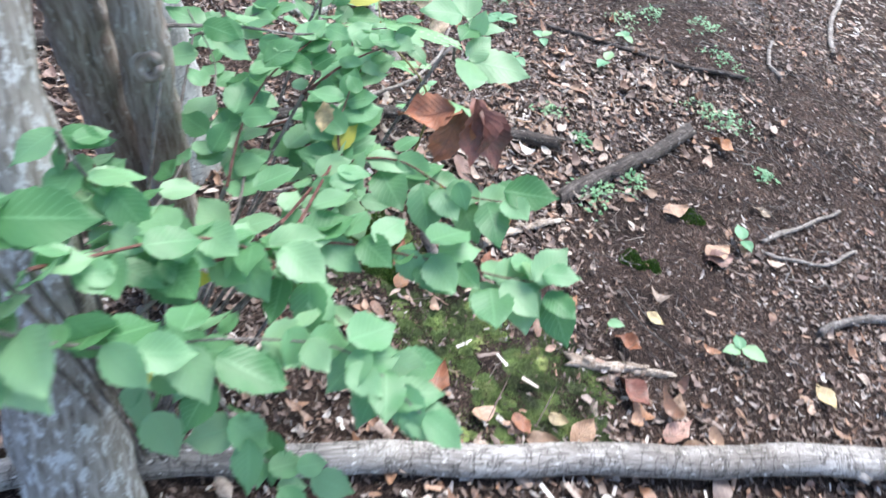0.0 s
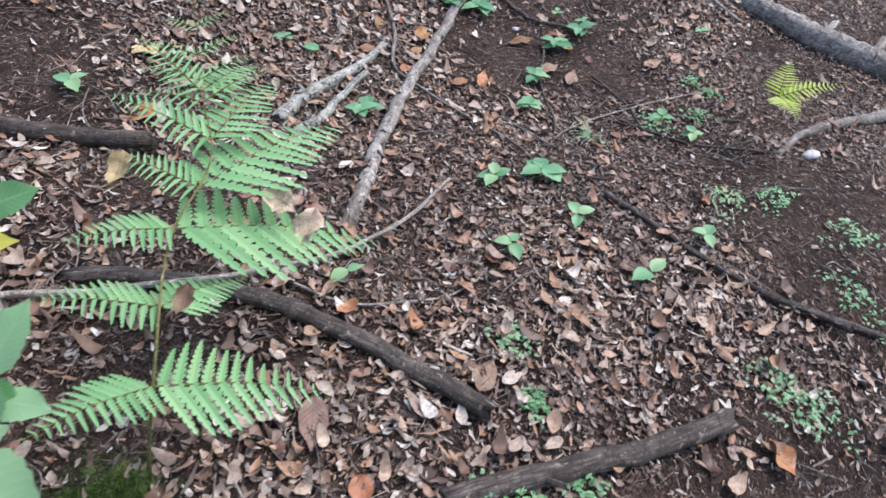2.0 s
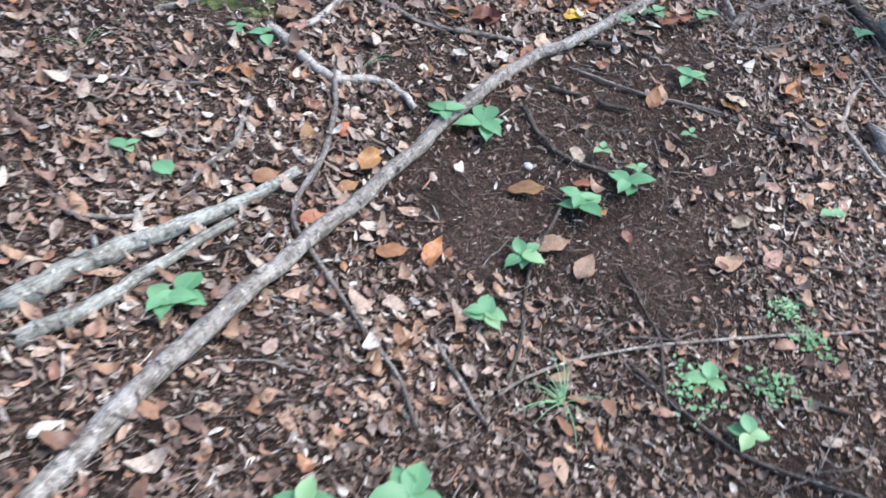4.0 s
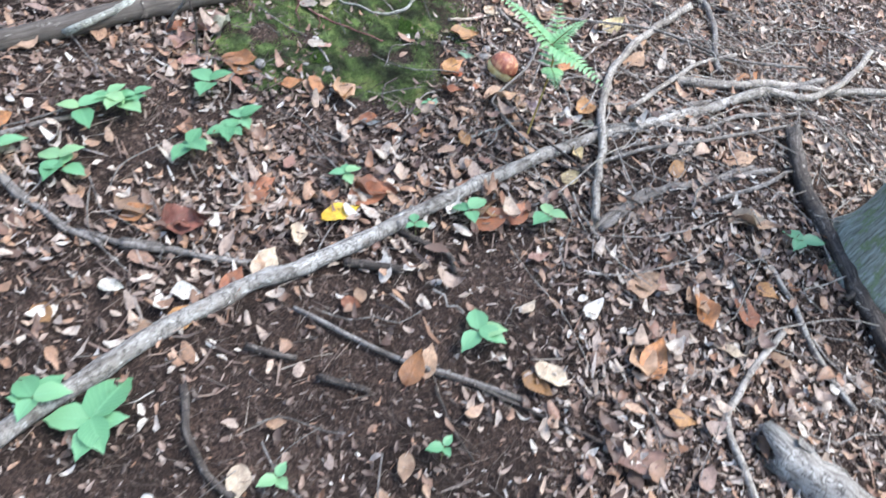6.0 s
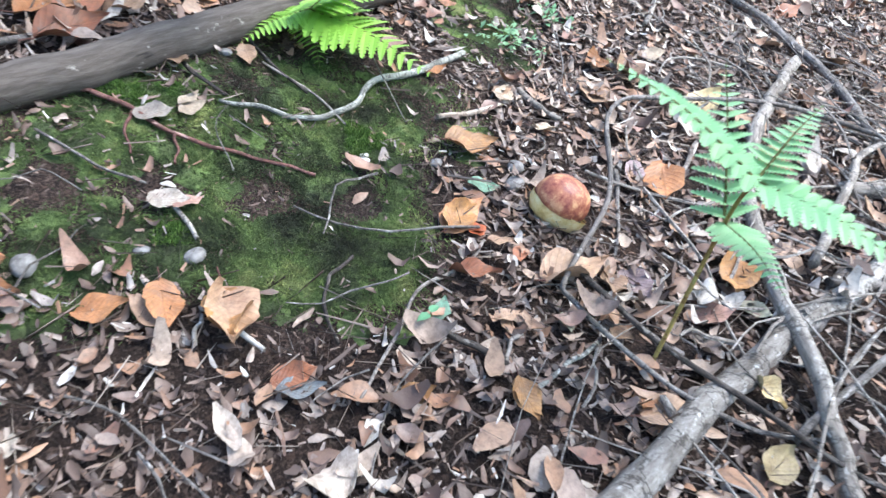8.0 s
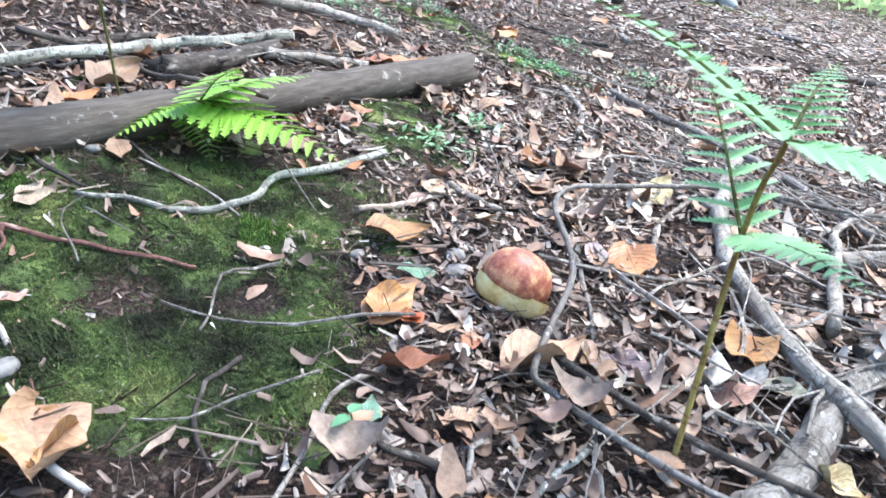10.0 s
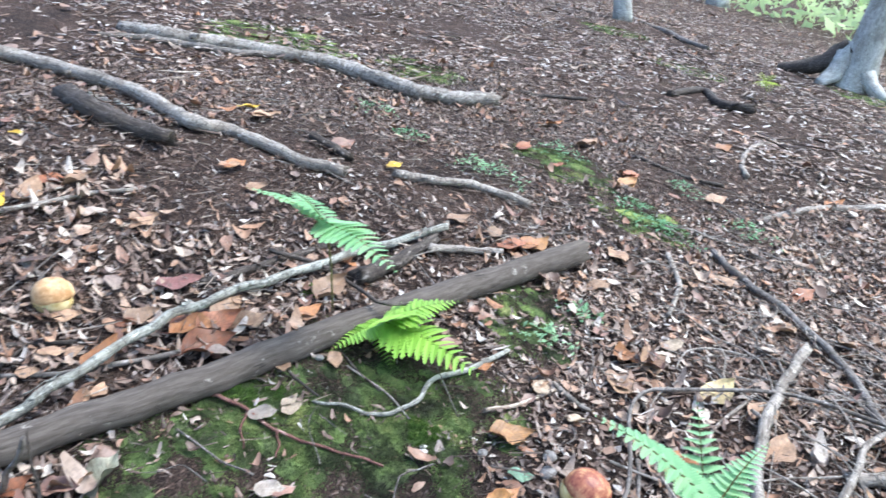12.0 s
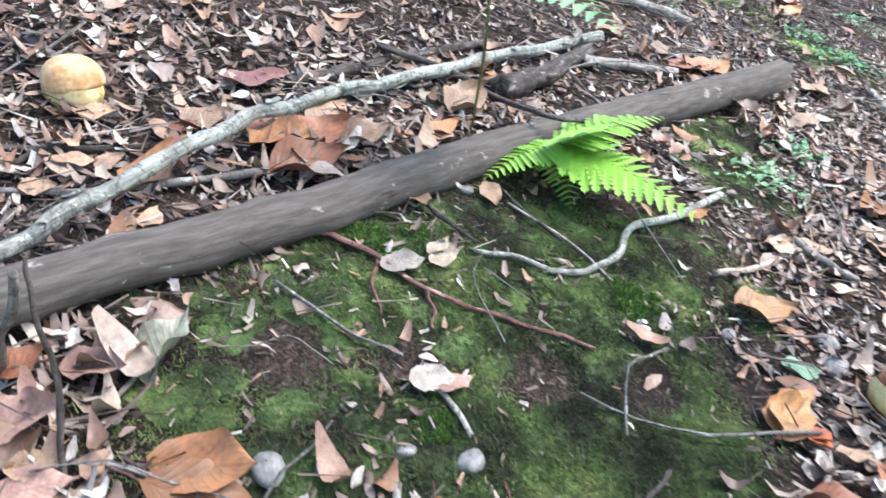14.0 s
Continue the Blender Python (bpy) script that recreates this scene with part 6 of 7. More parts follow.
SHRUB.append(([(-0.42, 0.60, 0.78), (-0.33, 0.74, 0.79), (-0.34, 0.93, 0.77), (-0.38, 1.06, 0.79), (-0.34, 1.16, 0.82)], 12, 0.08))
SHRUB.append(([(-0.25, 0.68, 0.78), (-0.20, 0.86, 0.79), (-0.18, 0.98, 0.78), (-0.16, 1.10, 0.82), (-0.14, 1.19, 0.85)], 10, 0.085))
SHRUB.append(([(-0.25, 0.77, 0.79), (-0.18, 0.92, 0.78), (-0.08, 0.95, 0.77), (0.02, 0.90, 0.74), (0.12, 0.87, 0.74)], 13, 0.085))
SHRUB.append(([(-0.36, 0.57, 0.82), (-0.32, 0.54, 0.69), (-0.28, 0.49, 0.61), (-0.20, 0.47, 0.56)], 8, 0.08))
SHRUB.append(([(-0.47, 0.55, 0.84), (-0.43, 0.55, 0.74), (-0.42, 0.51, 0.65)], 5, 0.08))
SHRUB.append(([(-0.53, 0.67, 0.85), (-0.53, 0.82, 0.83), (-0.63, 0.96, 0.82)], 8, 0.08))
SHRUB.append(([(-0.48, 0.59, 0.89), (-0.44, 0.72, 0.83), (-0.43, 0.92, 0.80), (-0.42, 1.13, 0.83), (-0.49, 1.26, 0.89)], 12, 0.08))
SHRUB.append(([(-0.42, 0.43, 1.09), (-0.41, 0.47, 1.06)], 3, 0.085))
SHRUB.append(([(-0.38, 1.10, 0.72), (-0.27, 1.16, 0.72), (-0.23, 1.23, 0.73)], 4, 0.085))
SHRUB.append(([(-0.54, 1.38, 0.77), (-0.48, 1.44, 0.76), (-0.40, 1.47, 0.78)], 7, 0.085))
SHRUB.append(([(-0.31, 1.03, 0.69), (-0.25, 1.10, 0.68), (-0.18, 1.17, 0.66)], 8, 0.085))
SHRUB.append(([(-0.25, 0.97, 0.69), (-0.23, 1.03, 0.62), (-0.17, 1.04, 0.59)], 6, 0.085))
SHRUB.append(([(-0.44, 1.03, 0.98), (-0.34, 1.08, 0.95), (-0.24, 1.11, 0.92), (-0.10, 1.15, 0.91)], 9, 0.07))
SHRUB.append(([(-0.25, 1.06, 0.83), (-0.17, 1.12, 0.86), (-0.06, 1.17, 0.88)], 7, 0.075))
SHRUB.append(([(-0.36, 0.88, 0.77), (-0.34, 0.96, 0.83), (-0.30, 1.03, 0.88), (-0.22, 1.10, 0.92)], 9, 0.07))
SHRUB.append(([(-0.49, 0.72, 1.00), (-0.47, 0.71, 0.93), (-0.41, 0.70, 0.85)], 8, 0.075))
SHRUB.append(([(-0.16, 0.90, 0.75), (-0.18, 0.97, 0.81), (-0.16, 1.03, 0.86)], 7, 0.075))
SAPLING_STEMS = []
SAPLING_STEMS.append([(-0.035, 1.170, 0.792), (0.024, 1.256, 0.781), (0.050, 1.278, 0.773), (0.065, 1.335, 0.794), (0.048, 1.357, 0.820)])
SAPLING_LEAVES = []
SAPLING_LEAVES.append(((0.041, 1.358, 0.827), (-0.042, 1.330, 0.855), 0))
SAPLING_LEAVES.append(((0.050, 1.358, 0.820), (0.054, 1.439, 0.860), 0))
SAPLING_LEAVES.append(((0.063, 1.349, 0.804), (0.039, 1.283, 0.819), 0))
SAPLING_LEAVES.append(((0.067, 1.345, 0.799), (0.129, 1.360, 0.798), 0))
SAPLING_LEAVES.append(((0.066, 1.333, 0.792), (0.088, 1.354, 0.838), 0))
SAPLING_LEAVES.append(((0.055, 1.275, 0.768), (0.054, 1.173, 0.772), 0))
SAPLING_LEAVES.append(((0.057, 1.276, 0.767), (0.180, 1.269, 0.744), 0))
SAPLING_LEAVES.append(((0.051, 1.276, 0.771), (0.100, 1.324, 0.798), 0))
SAPLING_LEAVES.append(((0.050, 1.350, 0.814), (0.093, 1.352, 0.795), 0))
TWIG_STEMS = []
TWIG_STEMS.append([(-0.291, 1.391, 0.786), (-0.269, 1.431, 0.788), (-0.244, 1.471, 0.790), (-0.218, 1.514, 0.796), (-0.189, 1.569, 0.814)])
TWIG_STEMS.append([(-0.268, 1.329, 0.722), (-0.253, 1.384, 0.738), (-0.250, 1.428, 0.764)])
TWIG_LEAVES = []
TWIG_LEAVES.append(((-0.222, 1.522, 0.808), (-0.171, 1.555, 0.885), 0))
TWIG_LEAVES.append(((-0.187, 1.570, 0.814), (-0.134, 1.629, 0.824), 0))
TWIG_LEAVES.append(((-0.216, 1.502, 0.783), (-0.127, 1.557, 0.791), 1))
TWIG_LEAVES.append(((-0.222, 1.470, 0.764), (-0.137, 1.493, 0.749), 0))
TWIG_LEAVES.append(((-0.236, 1.448, 0.763), (-0.224, 1.400, 0.705), 0))
TWIG_LEAVES.append(((-0.273, 1.444, 0.802), (-0.249, 1.487, 0.843), 0))
TWIG_LEAVES.append(((-0.245, 1.472, 0.791), (-0.207, 1.511, 0.838), 0))
TWIG_LEAVES.append(((-0.255, 1.424, 0.766), (-0.270, 1.364, 0.775), 0))
TWIG_LEAVES.append(((-0.214, 1.498, 0.778), (-0.236, 1.445, 0.761), 0))
TWIG_LEAVES.append(((-0.250, 1.448, 0.778), (-0.236, 1.386, 0.807), 0))
TWIG_LEAVES.append(((-0.275, 1.413, 0.781), (-0.322, 1.437, 0.821), 0))
TWIG_LEAVES.append(((-0.244, 1.392, 0.733), (-0.238, 1.362, 0.798), 0))
HANGING = [(0.05, 0.93, 0.91, 0.105, (0.0, -0.25, -0.9), 'rustdark'), (0.06, 0.93, 0.89, 0.1, (0.25, -0.2, -0.9), 'rustdark'), (0.03, 0.93, 0.89, 0.1, (-0.3, -0.1, -0.8), 'rust'), (0.02, 0.93, 0.89, 0.09, (-0.9, -0.1, -0.2), 'rust'), (-0.1, 2.06, 0.5, 0.1, (0.75, -0.1, -0.15), 'cream'), (-0.01, 2.11, 0.44, 0.1, (-0.1, -0.6, -0.6), 'cream'), (-0.26, 1.89, 0.68, 0.07, (0.1, -0.5, -0.5), 'yellowtan'), (-0.07, 1.76, 0.52, 0.06, (0.1, -0.5, -0.5), 'tan'), (-0.2, 0.98, 0.87, 0.05, (0, -0.3, -0.8), 'yellowtan')]
tree("tree", "grey lichen-patched leaning beech trunk", [(-0.69, 0.52, 0.18), (-0.64, 0.70, 0.68), (-0.63, 0.83, 1.05), (-0.62, 0.99, 1.50), (-0.60, 1.22, 2.77), (-0.58, 1.48, 4.92)], 0.092, 0.066, lichen=1)
tree("tree", "split grey-brown trunk with flaking bark", [(-0.73, 1.24, 0.13), (-0.63, 1.10, 0.73), (-0.59, 1.04, 0.95), (-0.57, 1.02, 1.10), (-0.56, 1.00, 1.57), (-0.57, 0.99, 3.57)], 0.05, 0.042, brown=1)
tree("tree", "grey stem with a knot hole beside a split trunk", [(-0.67, 1.21, 0.13), (-0.55, 1.08, 0.65), (-0.49, 1.02, 0.93), (-0.47, 1.01, 1.09), (-0.47, 1.02, 1.56), (-0.50, 1.03, 3.56)], 0.046, 0.036, knot=2, brown=1)
tree("tree", "smooth pale blue-grey beech trunk", [(-0.81, 1.67, 0.19), (-0.78, 1.69, 0.49), (-0.77, 1.70, 0.73), (-0.75, 1.72, 1.08), (-0.75, 1.74, 3.52)], 0.1, 0.085)
tree("tree", "mossy green-grey tree base among twigs", [(0.70, 6.50, -0.41), (0.75, 6.52, 0.09), (0.82, 6.56, 1.19), (0.85, 6.60, 4.09)], 0.17, 0.12, flare=1.7, mossy=1)
tree("tree", "silvery beech leaning with a flared buttress root", [(-2.19, 14.36, 0.08), (-1.96, 14.35, 0.88), (-1.68, 14.33, 2.45), (-1.27, 14.31, 6.29)], 0.17, 0.13, flare=1.8, dark_root=1)
tiered_fern("pale green bracken frond standing over the litter", fern_green, (-0.398, 5.84), [((-0.355, 5.875, 0.18), [(-0.43, 5.985, 0.34), (-0.25, 5.76, 0.19)]), ((-0.322, 5.81, 0.286), [(-0.485, 5.735, 0.41), (-0.13, 5.83, 0.215), (-0.3, 5.95, 0.33)])], 0.27, 14)
bracken("tall green bracken with wide feathery fronds", (-0.20, 1.59), [(-0.04, 1.59, 0.44), (-0.17, 1.84, 0.52), (-0.21, 2.05, 0.56), (-0.35, 2.23, 0.62), (-0.52, 2.48, 0.74)], [(-0.08, 1.39, 0.55), (0.16, 1.81, 0.23), (-0.22, 1.58, 0.60), (-0.08, 1.92, 0.37), (-0.28, 1.70, 0.60), (0.06, 2.25, 0.23), (-0.34, 1.92, 0.63), (-0.11, 2.43, 0.43), (-0.40, 2.01, 0.70), (-0.25, 2.38, 0.56), (-0.49, 2.22, 0.71), (-0.32, 2.41, 0.57)])
fern("small pale green fern frond", fern_green, (-1.46, 6.02), (-1.30, 5.90, 0.53), [(-1.36, 5.74, 0.635), (-1.25, 5.78, 0.635), (-1.06, 5.90, 0.455)], 0.36)
fern("bright green fern frond beside the log", fern_bright, (-1.32, 6.01), (-1.27, 6.04, 0.235), [(-1.02, 6.12, 0.13), (-1.13, 6.01, 0.3), (-1.17, 6.22, 0.26), (-1.31, 5.89, 0.2), (-1.19, 5.98, 0.15)], 0.5)
fern("small yellow-green fern growing in litter", fern_yellow, (1.05, 4.35), (1.05, 3.95, -0.10), [(1.27, 4.01, -0.03), (1.07, 4.15, -0.03), (1.13, 3.77, -0.08)], 0.4)
fern("yellow-green fern on the slope", fern_yellow, (-2.24, 11.70), (-2.22, 11.62, 0.38), [(-2.33, 11.54, 0.36), (-2.07, 11.62, 0.33), (-2.31, 11.70, 0.46), (-2.18, 11.74, 0.43), (-2.12, 11.45, 0.30)], 0.5)
fern("yellow-green fern on the slope", fern_yellow, (-2.88, 21.04), (-2.90, 20.81, 0.60), [(-3.47, 20.61, 0.50), (-2.23, 20.82, 0.35), (-3.21, 21.00, 1.01), (-2.60, 21.11, 0.87), (-2.63, 20.43, 0.20)], 0.5)
fern("yellow-green fern on the slope", fern_yellow, (-2.17, 20.47), (-2.21, 20.25, 0.36), [(-2.69, 20.09, 0.27), (-1.64, 20.24, 0.16), (-2.47, 20.46, 0.71), (-1.95, 20.53, 0.59), (-1.97, 19.88, 0.03)], 0.5)
fern("yellow-green fern on the slope", fern_yellow, (-3.44, 22.24), (-3.46, 21.98, 0.72), [(-4.02, 21.77, 0.63), (-2.79, 22.01, 0.48), (-3.77, 22.18, 1.13), (-3.17, 22.30, 0.99), (-3.17, 21.58, 0.33)], 0.5)
fern("yellow-green fern on the slope", fern_yellow, (-1.50, 18.12), (-1.53, 17.94, 0.13), [(-1.85, 17.83, 0.07), (-1.15, 17.91, -0.00), (-1.71, 18.13, 0.36), (-1.36, 18.17, 0.29), (-1.37, 17.62, -0.08)], 0.5)
herb_clump(-1.07, 6.49, 0.07)
herb_clump(-1.08, 6.71, 0.06)
herb_clump(-1.87, 7.28, 0.11)
herb_clump(-2.72, 7.37, 0.12)
herb_clump(-2.31, 7.19, 0.08)
herb_clump(-1.96, 7.24, 0.1)
herb_clump(-2.05, 8.03, 0.12)
herb_clump(-1.30, 7.69, 0.12)
herb_clump(-1.09, 8.19, 0.12)
herb_clump(-1.49, 8.35, 0.09)
herb_clump(-1.48, 7.78, 0.1)
herb_clump(0.52, 1.86, 0.07)
herb_clump(0.71, 2.00, 0.06)
herb_clump(0.57, 1.91, 0.05)
herb_clump(1.36, 2.27, 0.05)
herb_clump(0.42, 2.31, 0.06)
herb_clump(0.53, 2.16, 0.04)
herb_clump(0.94, 3.38, 0.1)
herb_clump(1.12, 3.51, 0.08)
herb_clump(1.39, 3.46, 0.1)
herb_clump(1.27, 2.56, 0.1)
herb_clump(1.16, 2.59, 0.09)
herb_clump(1.41, 3.11, 0.1)
herb_clump(0.61, 3.93, 0.08)
herb_clump(-1.32, 7.77, 0.06)
herb_clump(0.71, 4.41, 0.06)
herb_clump(0.77, 4.09, 0.07)
herb_clump(0.80, 4.33, 0.05)
moss_cushion(0.93, 1.90, 0.045)
moss_cushion(0.64, 1.61, 0.042)
moss_cushion(0.71, 1.60, 0.03)
moss_cushion(-1.53, 6.01, 0.03)
moss_cushion(-1.31, 5.62, 0.03)
moss_cushion(-1.29, 5.64, 0.03)
moss_cushion(-1.27, 5.70, 0.022)
moss_cushion(-0.21, 1.48, 0.09)
moss_cushion(-0.16, 1.37, 0.06)
moss_cushion(-1.02, 5.91, 0.04)
moss_cushion(-1.02, 5.50, 0.03)
grass_tuft(0.36, 3.66, 16)
grass_tuft(-0.82, 4.22, 2)
grass_tuft(-0.82, 4.22, 2)
grass_tuft(-1.29, 3.53, 4)
mushroom(-0.68, 6.02, .052, .042, "young bolete with a red-brown cap and cream pores", tilt=14)
mushroom(-1.74, 5.43, .047, .028, "young bolete with a tan cap and pale stem", tan=1)
pebble(1.27, 4.01, .035, "white")
pebble(-0.20, 4.36, 0.016, "white")
pebble(-1.08, 5.32, 0.02, "grey")
pebble(-0.97, 5.50, 0.016, "grey")
pebble(-0.90, 5.98, 0.012, "grey")
pebble(-0.77, 6.05, 0.02, "grey")
pebble(-0.99, 5.88, 0.008, "white")
pebble(-0.98, 5.87, 0.009, "white")
pebble(-1.32, 5.86, 0.012, "grey")
pebble(-0.80, 6.10, 0.018, "grey")
pebble(-0.84, 6.08, 0.012, "grey")
pebble(-1.02, 5.45, 0.01, "grey")
TANGLE = (0.02, 7.05)

leafy_twigs("shrub", "leafy beech shrub with ovate serrated green leaves", "shrub", (-0.62, 0.72), SHRUB)
for k, (x, y, z, l, way, key) in enumerate(HANGING):
    leafy = leaf_mesh("dead_leaf", DEAD[key], length=1.0, width=0.62, n=12, fold=0.6, curl=0.5, wavy=0.16, twist=0.9, serrate=0.04, ragged=0.18, seed=k + 3)
    dry = new("dead_leaf", leafy)
    dry.matrix_basis = turn_to((x, y, z), way, (0.2, -0.5, 1), l)
    tagged(dry, f"curled dry {LEAF_WORDS[key]} leaf caught on green leaves", "leaf", "hanging dead leaves")


def leafy_sapling(label, root, stems, leaves):
    """A sapling with each leaf set by its base and tip."""
    x, y = root
    ob = tagged(new("sapling"), label, "sapling", "saplings")
    ob.location = (x, y, gz(x, y))
    o = np.array(ob.location)
    r = random.Random(len(leaves))
    for j, points in enumerate(stems):
        pts = [np.array((0.01 * j, 0, -0.02))] + [np.array(p) - o for p in points]
        path = curve_points(pts, 6)
        v, f, uv = tube(path, [0.0042 * (1 - 0.75 * i / len(path)) for i in range(len(path))], 6, j, 0.08, False)
        mesh_object("stem", v, f, bark_grey, ob, True, uv)
    for base, tip, yellow in leaves:
        p, q = Vector(base), Vector(tip)
        up = (Vector((0.5, 0.9, 1.5)) - p).normalized() * 0.6 + Vector((0, 0, 0.5)) + Vector((r.uniform(-0.25, 0.25), r.uniform(-0.25, 0.25), 0))
        linked("leaf", YELLOW_LEAF if yellow else r.choice(SHRUB_LEAF), ob, turn_to(p - Vector(o), q - p, up, (q - p).length * 1.04))
    return ob


leafy_sapling("beech sapling with large serrated green leaves", (-0.5, 1.0), SAPLING_STEMS, SAPLING_LEAVES)
leafy_sapling("young beech sapling with one yellowing leaf", (-0.62, 1.25), TWIG_STEMS, TWIG_LEAVES)

# ---- trees further off ----
for k, (x, y, r, lean) in enumerate(((-4.5, 31.7, 0.17, 0.3), (-6.6, 40.0, 0.18, -0.2), (-3.2, 35.6, 0.2, 0.1), (-6.9, 22.0, 0.22, 0.25),
                                     (-5.2, 14.4, 0.12, 0.1), (-12.3, 18.4, 0.2, 0.2), (-1.7, 31.1, 0.2, -0.2), (1.5, 26.0, 0.2, 0.3),
                                     (6.0, 19.0, 0.22, 0.2), (7.5, 8.0, 0.2, 0.1), (-8.0, 3.0, 0.22, 0.1), (-3.5, -5.0, 0.2, 0.2), (4.0, -4.0, 0.18, -0.1), (-14, 30, 0.25, 0.2), (3.5, 38, 0.2, 0.2))):
    z = gz(x, y)
    tree("tree", "straight grey beech trunk on the wooded slope", [(x, y, z), (x + lean * 0.2, y, z + 1.5), (x + lean * 0.6, y + 0.1, z + 4), (x + lean, y + 0.2, z + 9)], r, r * 0.65)

# ---- leaf litter ----
def density(x, y, spots):
    m = np.zeros_like(x)
    for cx, cy, r in spots:
        m = np.maximum(m, np.exp(-(((x - cx) ** 2 + (y - cy) ** 2) / (r * r)) ** 2))
    return m


def scatter(name, label, category, material, xy, length, width, n, fold, curl, height, tilt, seed, rag=0.25, blunt=0.8):
    """One mesh of many small curled leaf pieces strewn over the ground."""
    g = np.random.default_rng(seed)
    count = len(xy)
    u = np.linspace(0, 1, n + 1)
    w = np.sin(np.pi * np.clip(u, 0.04, 0.96) ** 0.8) ** blunt
    s = np.array([-1.0, 0.0, 1.0])
    U, Sd = np.meshgrid(u, s, indexing="ij")
    U, Sd, Wd = U.ravel(), Sd.ravel(), np.repeat(w, 3)
    L = g.uniform(*length, count)[:, None]
    W = L * g.uniform(*width, count)[:, None]
    F = g.uniform(-fold, fold, count)[:, None]
    C = g.uniform(-curl * 0.4, curl, count)[:, None]
    jag = 1 + rag * g.uniform(-1, 1, (count, len(U)))
    lx = (U - 0.5) * L
    ly = Sd * Wd * W * 0.5 * jag
    lz = np.abs(Sd) * Wd * W * 0.5 * F + C * L * (U - 0.5) ** 2 * 2 + g.normal(0, 0.02, (count, len(U))) * L
    yaw, p, q = g.uniform(0, 6.283, count), g.normal(0, tilt, count), g.normal(0, tilt, count)
    cy, sy = np.cos(yaw)[:, None], np.sin(yaw)[:, None]
    tx, ty = np.tan(np.clip(p, -1.1, 1.1))[:, None], np.tan(np.clip(q, -1.1, 1.1))[:, None]
    x = cy * lx - sy * ly
    y = sy * lx + cy * ly
    X, Y = xy[:, :1] + x, xy[:, 1:] + y
    Z = ground(xy[:, :1], xy[:, 1:]) + g.uniform(*height, count)[:, None] + lz + x * tx * 0.7 + y * ty * 0.7
    Z = Z + (ground(X, Y) - ground(xy[:, :1], xy[:, 1:])) * 0.8
    verts = np.stack([X, Y, Z], -1).reshape(-1, 3)
    k = np.arange(n)[:, None] * 3 + np.arange(2)
    base = np.stack([k, k + 1, k + 4, k + 3], -1).reshape(-1, 4)
    faces = (base[None] + (np.arange(count) * len(U))[:, None, None]).reshape(-1, 4)
    me = bpy.data.meshes.new(name)
    me.vertices.add(len(verts))
    me.vertices.foreach_set("co", verts.astype(np.float32).ravel())
    me.loops.add(len(faces) * 4)
    me.loops.foreach_set("vertex_index", faces.astype(np.int32).ravel())
    me.polygons.add(len(faces))
    me.polygons.foreach_set("loop_start", np.arange(0, len(faces) * 4, 4, dtype=np.int32))
    me.update(calc_edges=True)
    me.validate()
    me.materials.append(material)
    if n > 4:
        me.shade_smooth()
    return tagged(new(name, me), label, category, kind="stuff")


def sow(count, x0, x1, y0, y1, seed, soil=0.0, moss=0.0, clump=0.5):
    """Random places, thinned over bare soil and moss and gathered in drifts."""
    g = np.random.default_rng(seed)
    x, y = g.uniform(x0, x1, count), g.uniform(y0, y1, count)
    keep = (1 - soil * density(x, y, SOIL_SPOTS)) * (1 - moss * density(x, y, MOSS_SPOTS))
    drift = 0.5 + 0.5 * np.sin(2.3 * x + 1.1 * y + 1.0) * np.sin(1.7 * y - 1.3 * x) + 0.3 * np.sin(7 * x + 3) * np.sin(6 * y)
    keep = keep * (1 - clump + clump * drift)
    rim = np.minimum(np.minimum(x - x0, x1 - x), np.minimum(y - y0, y1 - y))
    keep = keep * np.clip(0.15 + rim / 0.9, 0, 1)
    ok = g.random(count) < keep
    return np.stack([x[ok], y[ok]], -1)


BOX = (-3.9, 3.0, 0.3, 9.8)
scatter("leaf_crumbs", "fine shredded brown leaf crumbs covering the soil", "leaf litter", litter_mat, sow(300000, *BOX, 11, 0.5, 0.74, 0.3), (0.005, 0.017), (0.3, 0.85), 1, 0.8, 0.9, (0.0, 0.01), 0.35, 21, 0.5, 0.5)
scatter("leaf_fragments", "broken and curled dead leaf fragments", "leaf litter", litter_mat, sow(210000, *BOX, 12, 0.92, 0.97, 0.6), (0.011, 0.036), (0.2, 0.6), 3, 0.9, 1.2, (0.002, 0.016), 0.22, 22, 0.55, 0.7)
scatter("leaf_litter", "whole dead beech leaves strewn on the ground", "leaf litter", whole_mat, sow(7600, *BOX, 13, 0.94, 0.985, 0.8), (0.034, 0.07), (0.4, 0.62), 7, 0.8, 1.2, (0.008, 0.028), 0.24, 23, 0.12)
scatter("twig_chaff", "fine dead twiglets, needles and stalks", "leaf litter", chaff_mat, sow(95000, *BOX, 14, 0.1, 0.9, 0.2), (0.018, 0.085), (0.02, 0.05), 1, 0.5, 0.5, (0.003, 0.02), 0.25, 24)


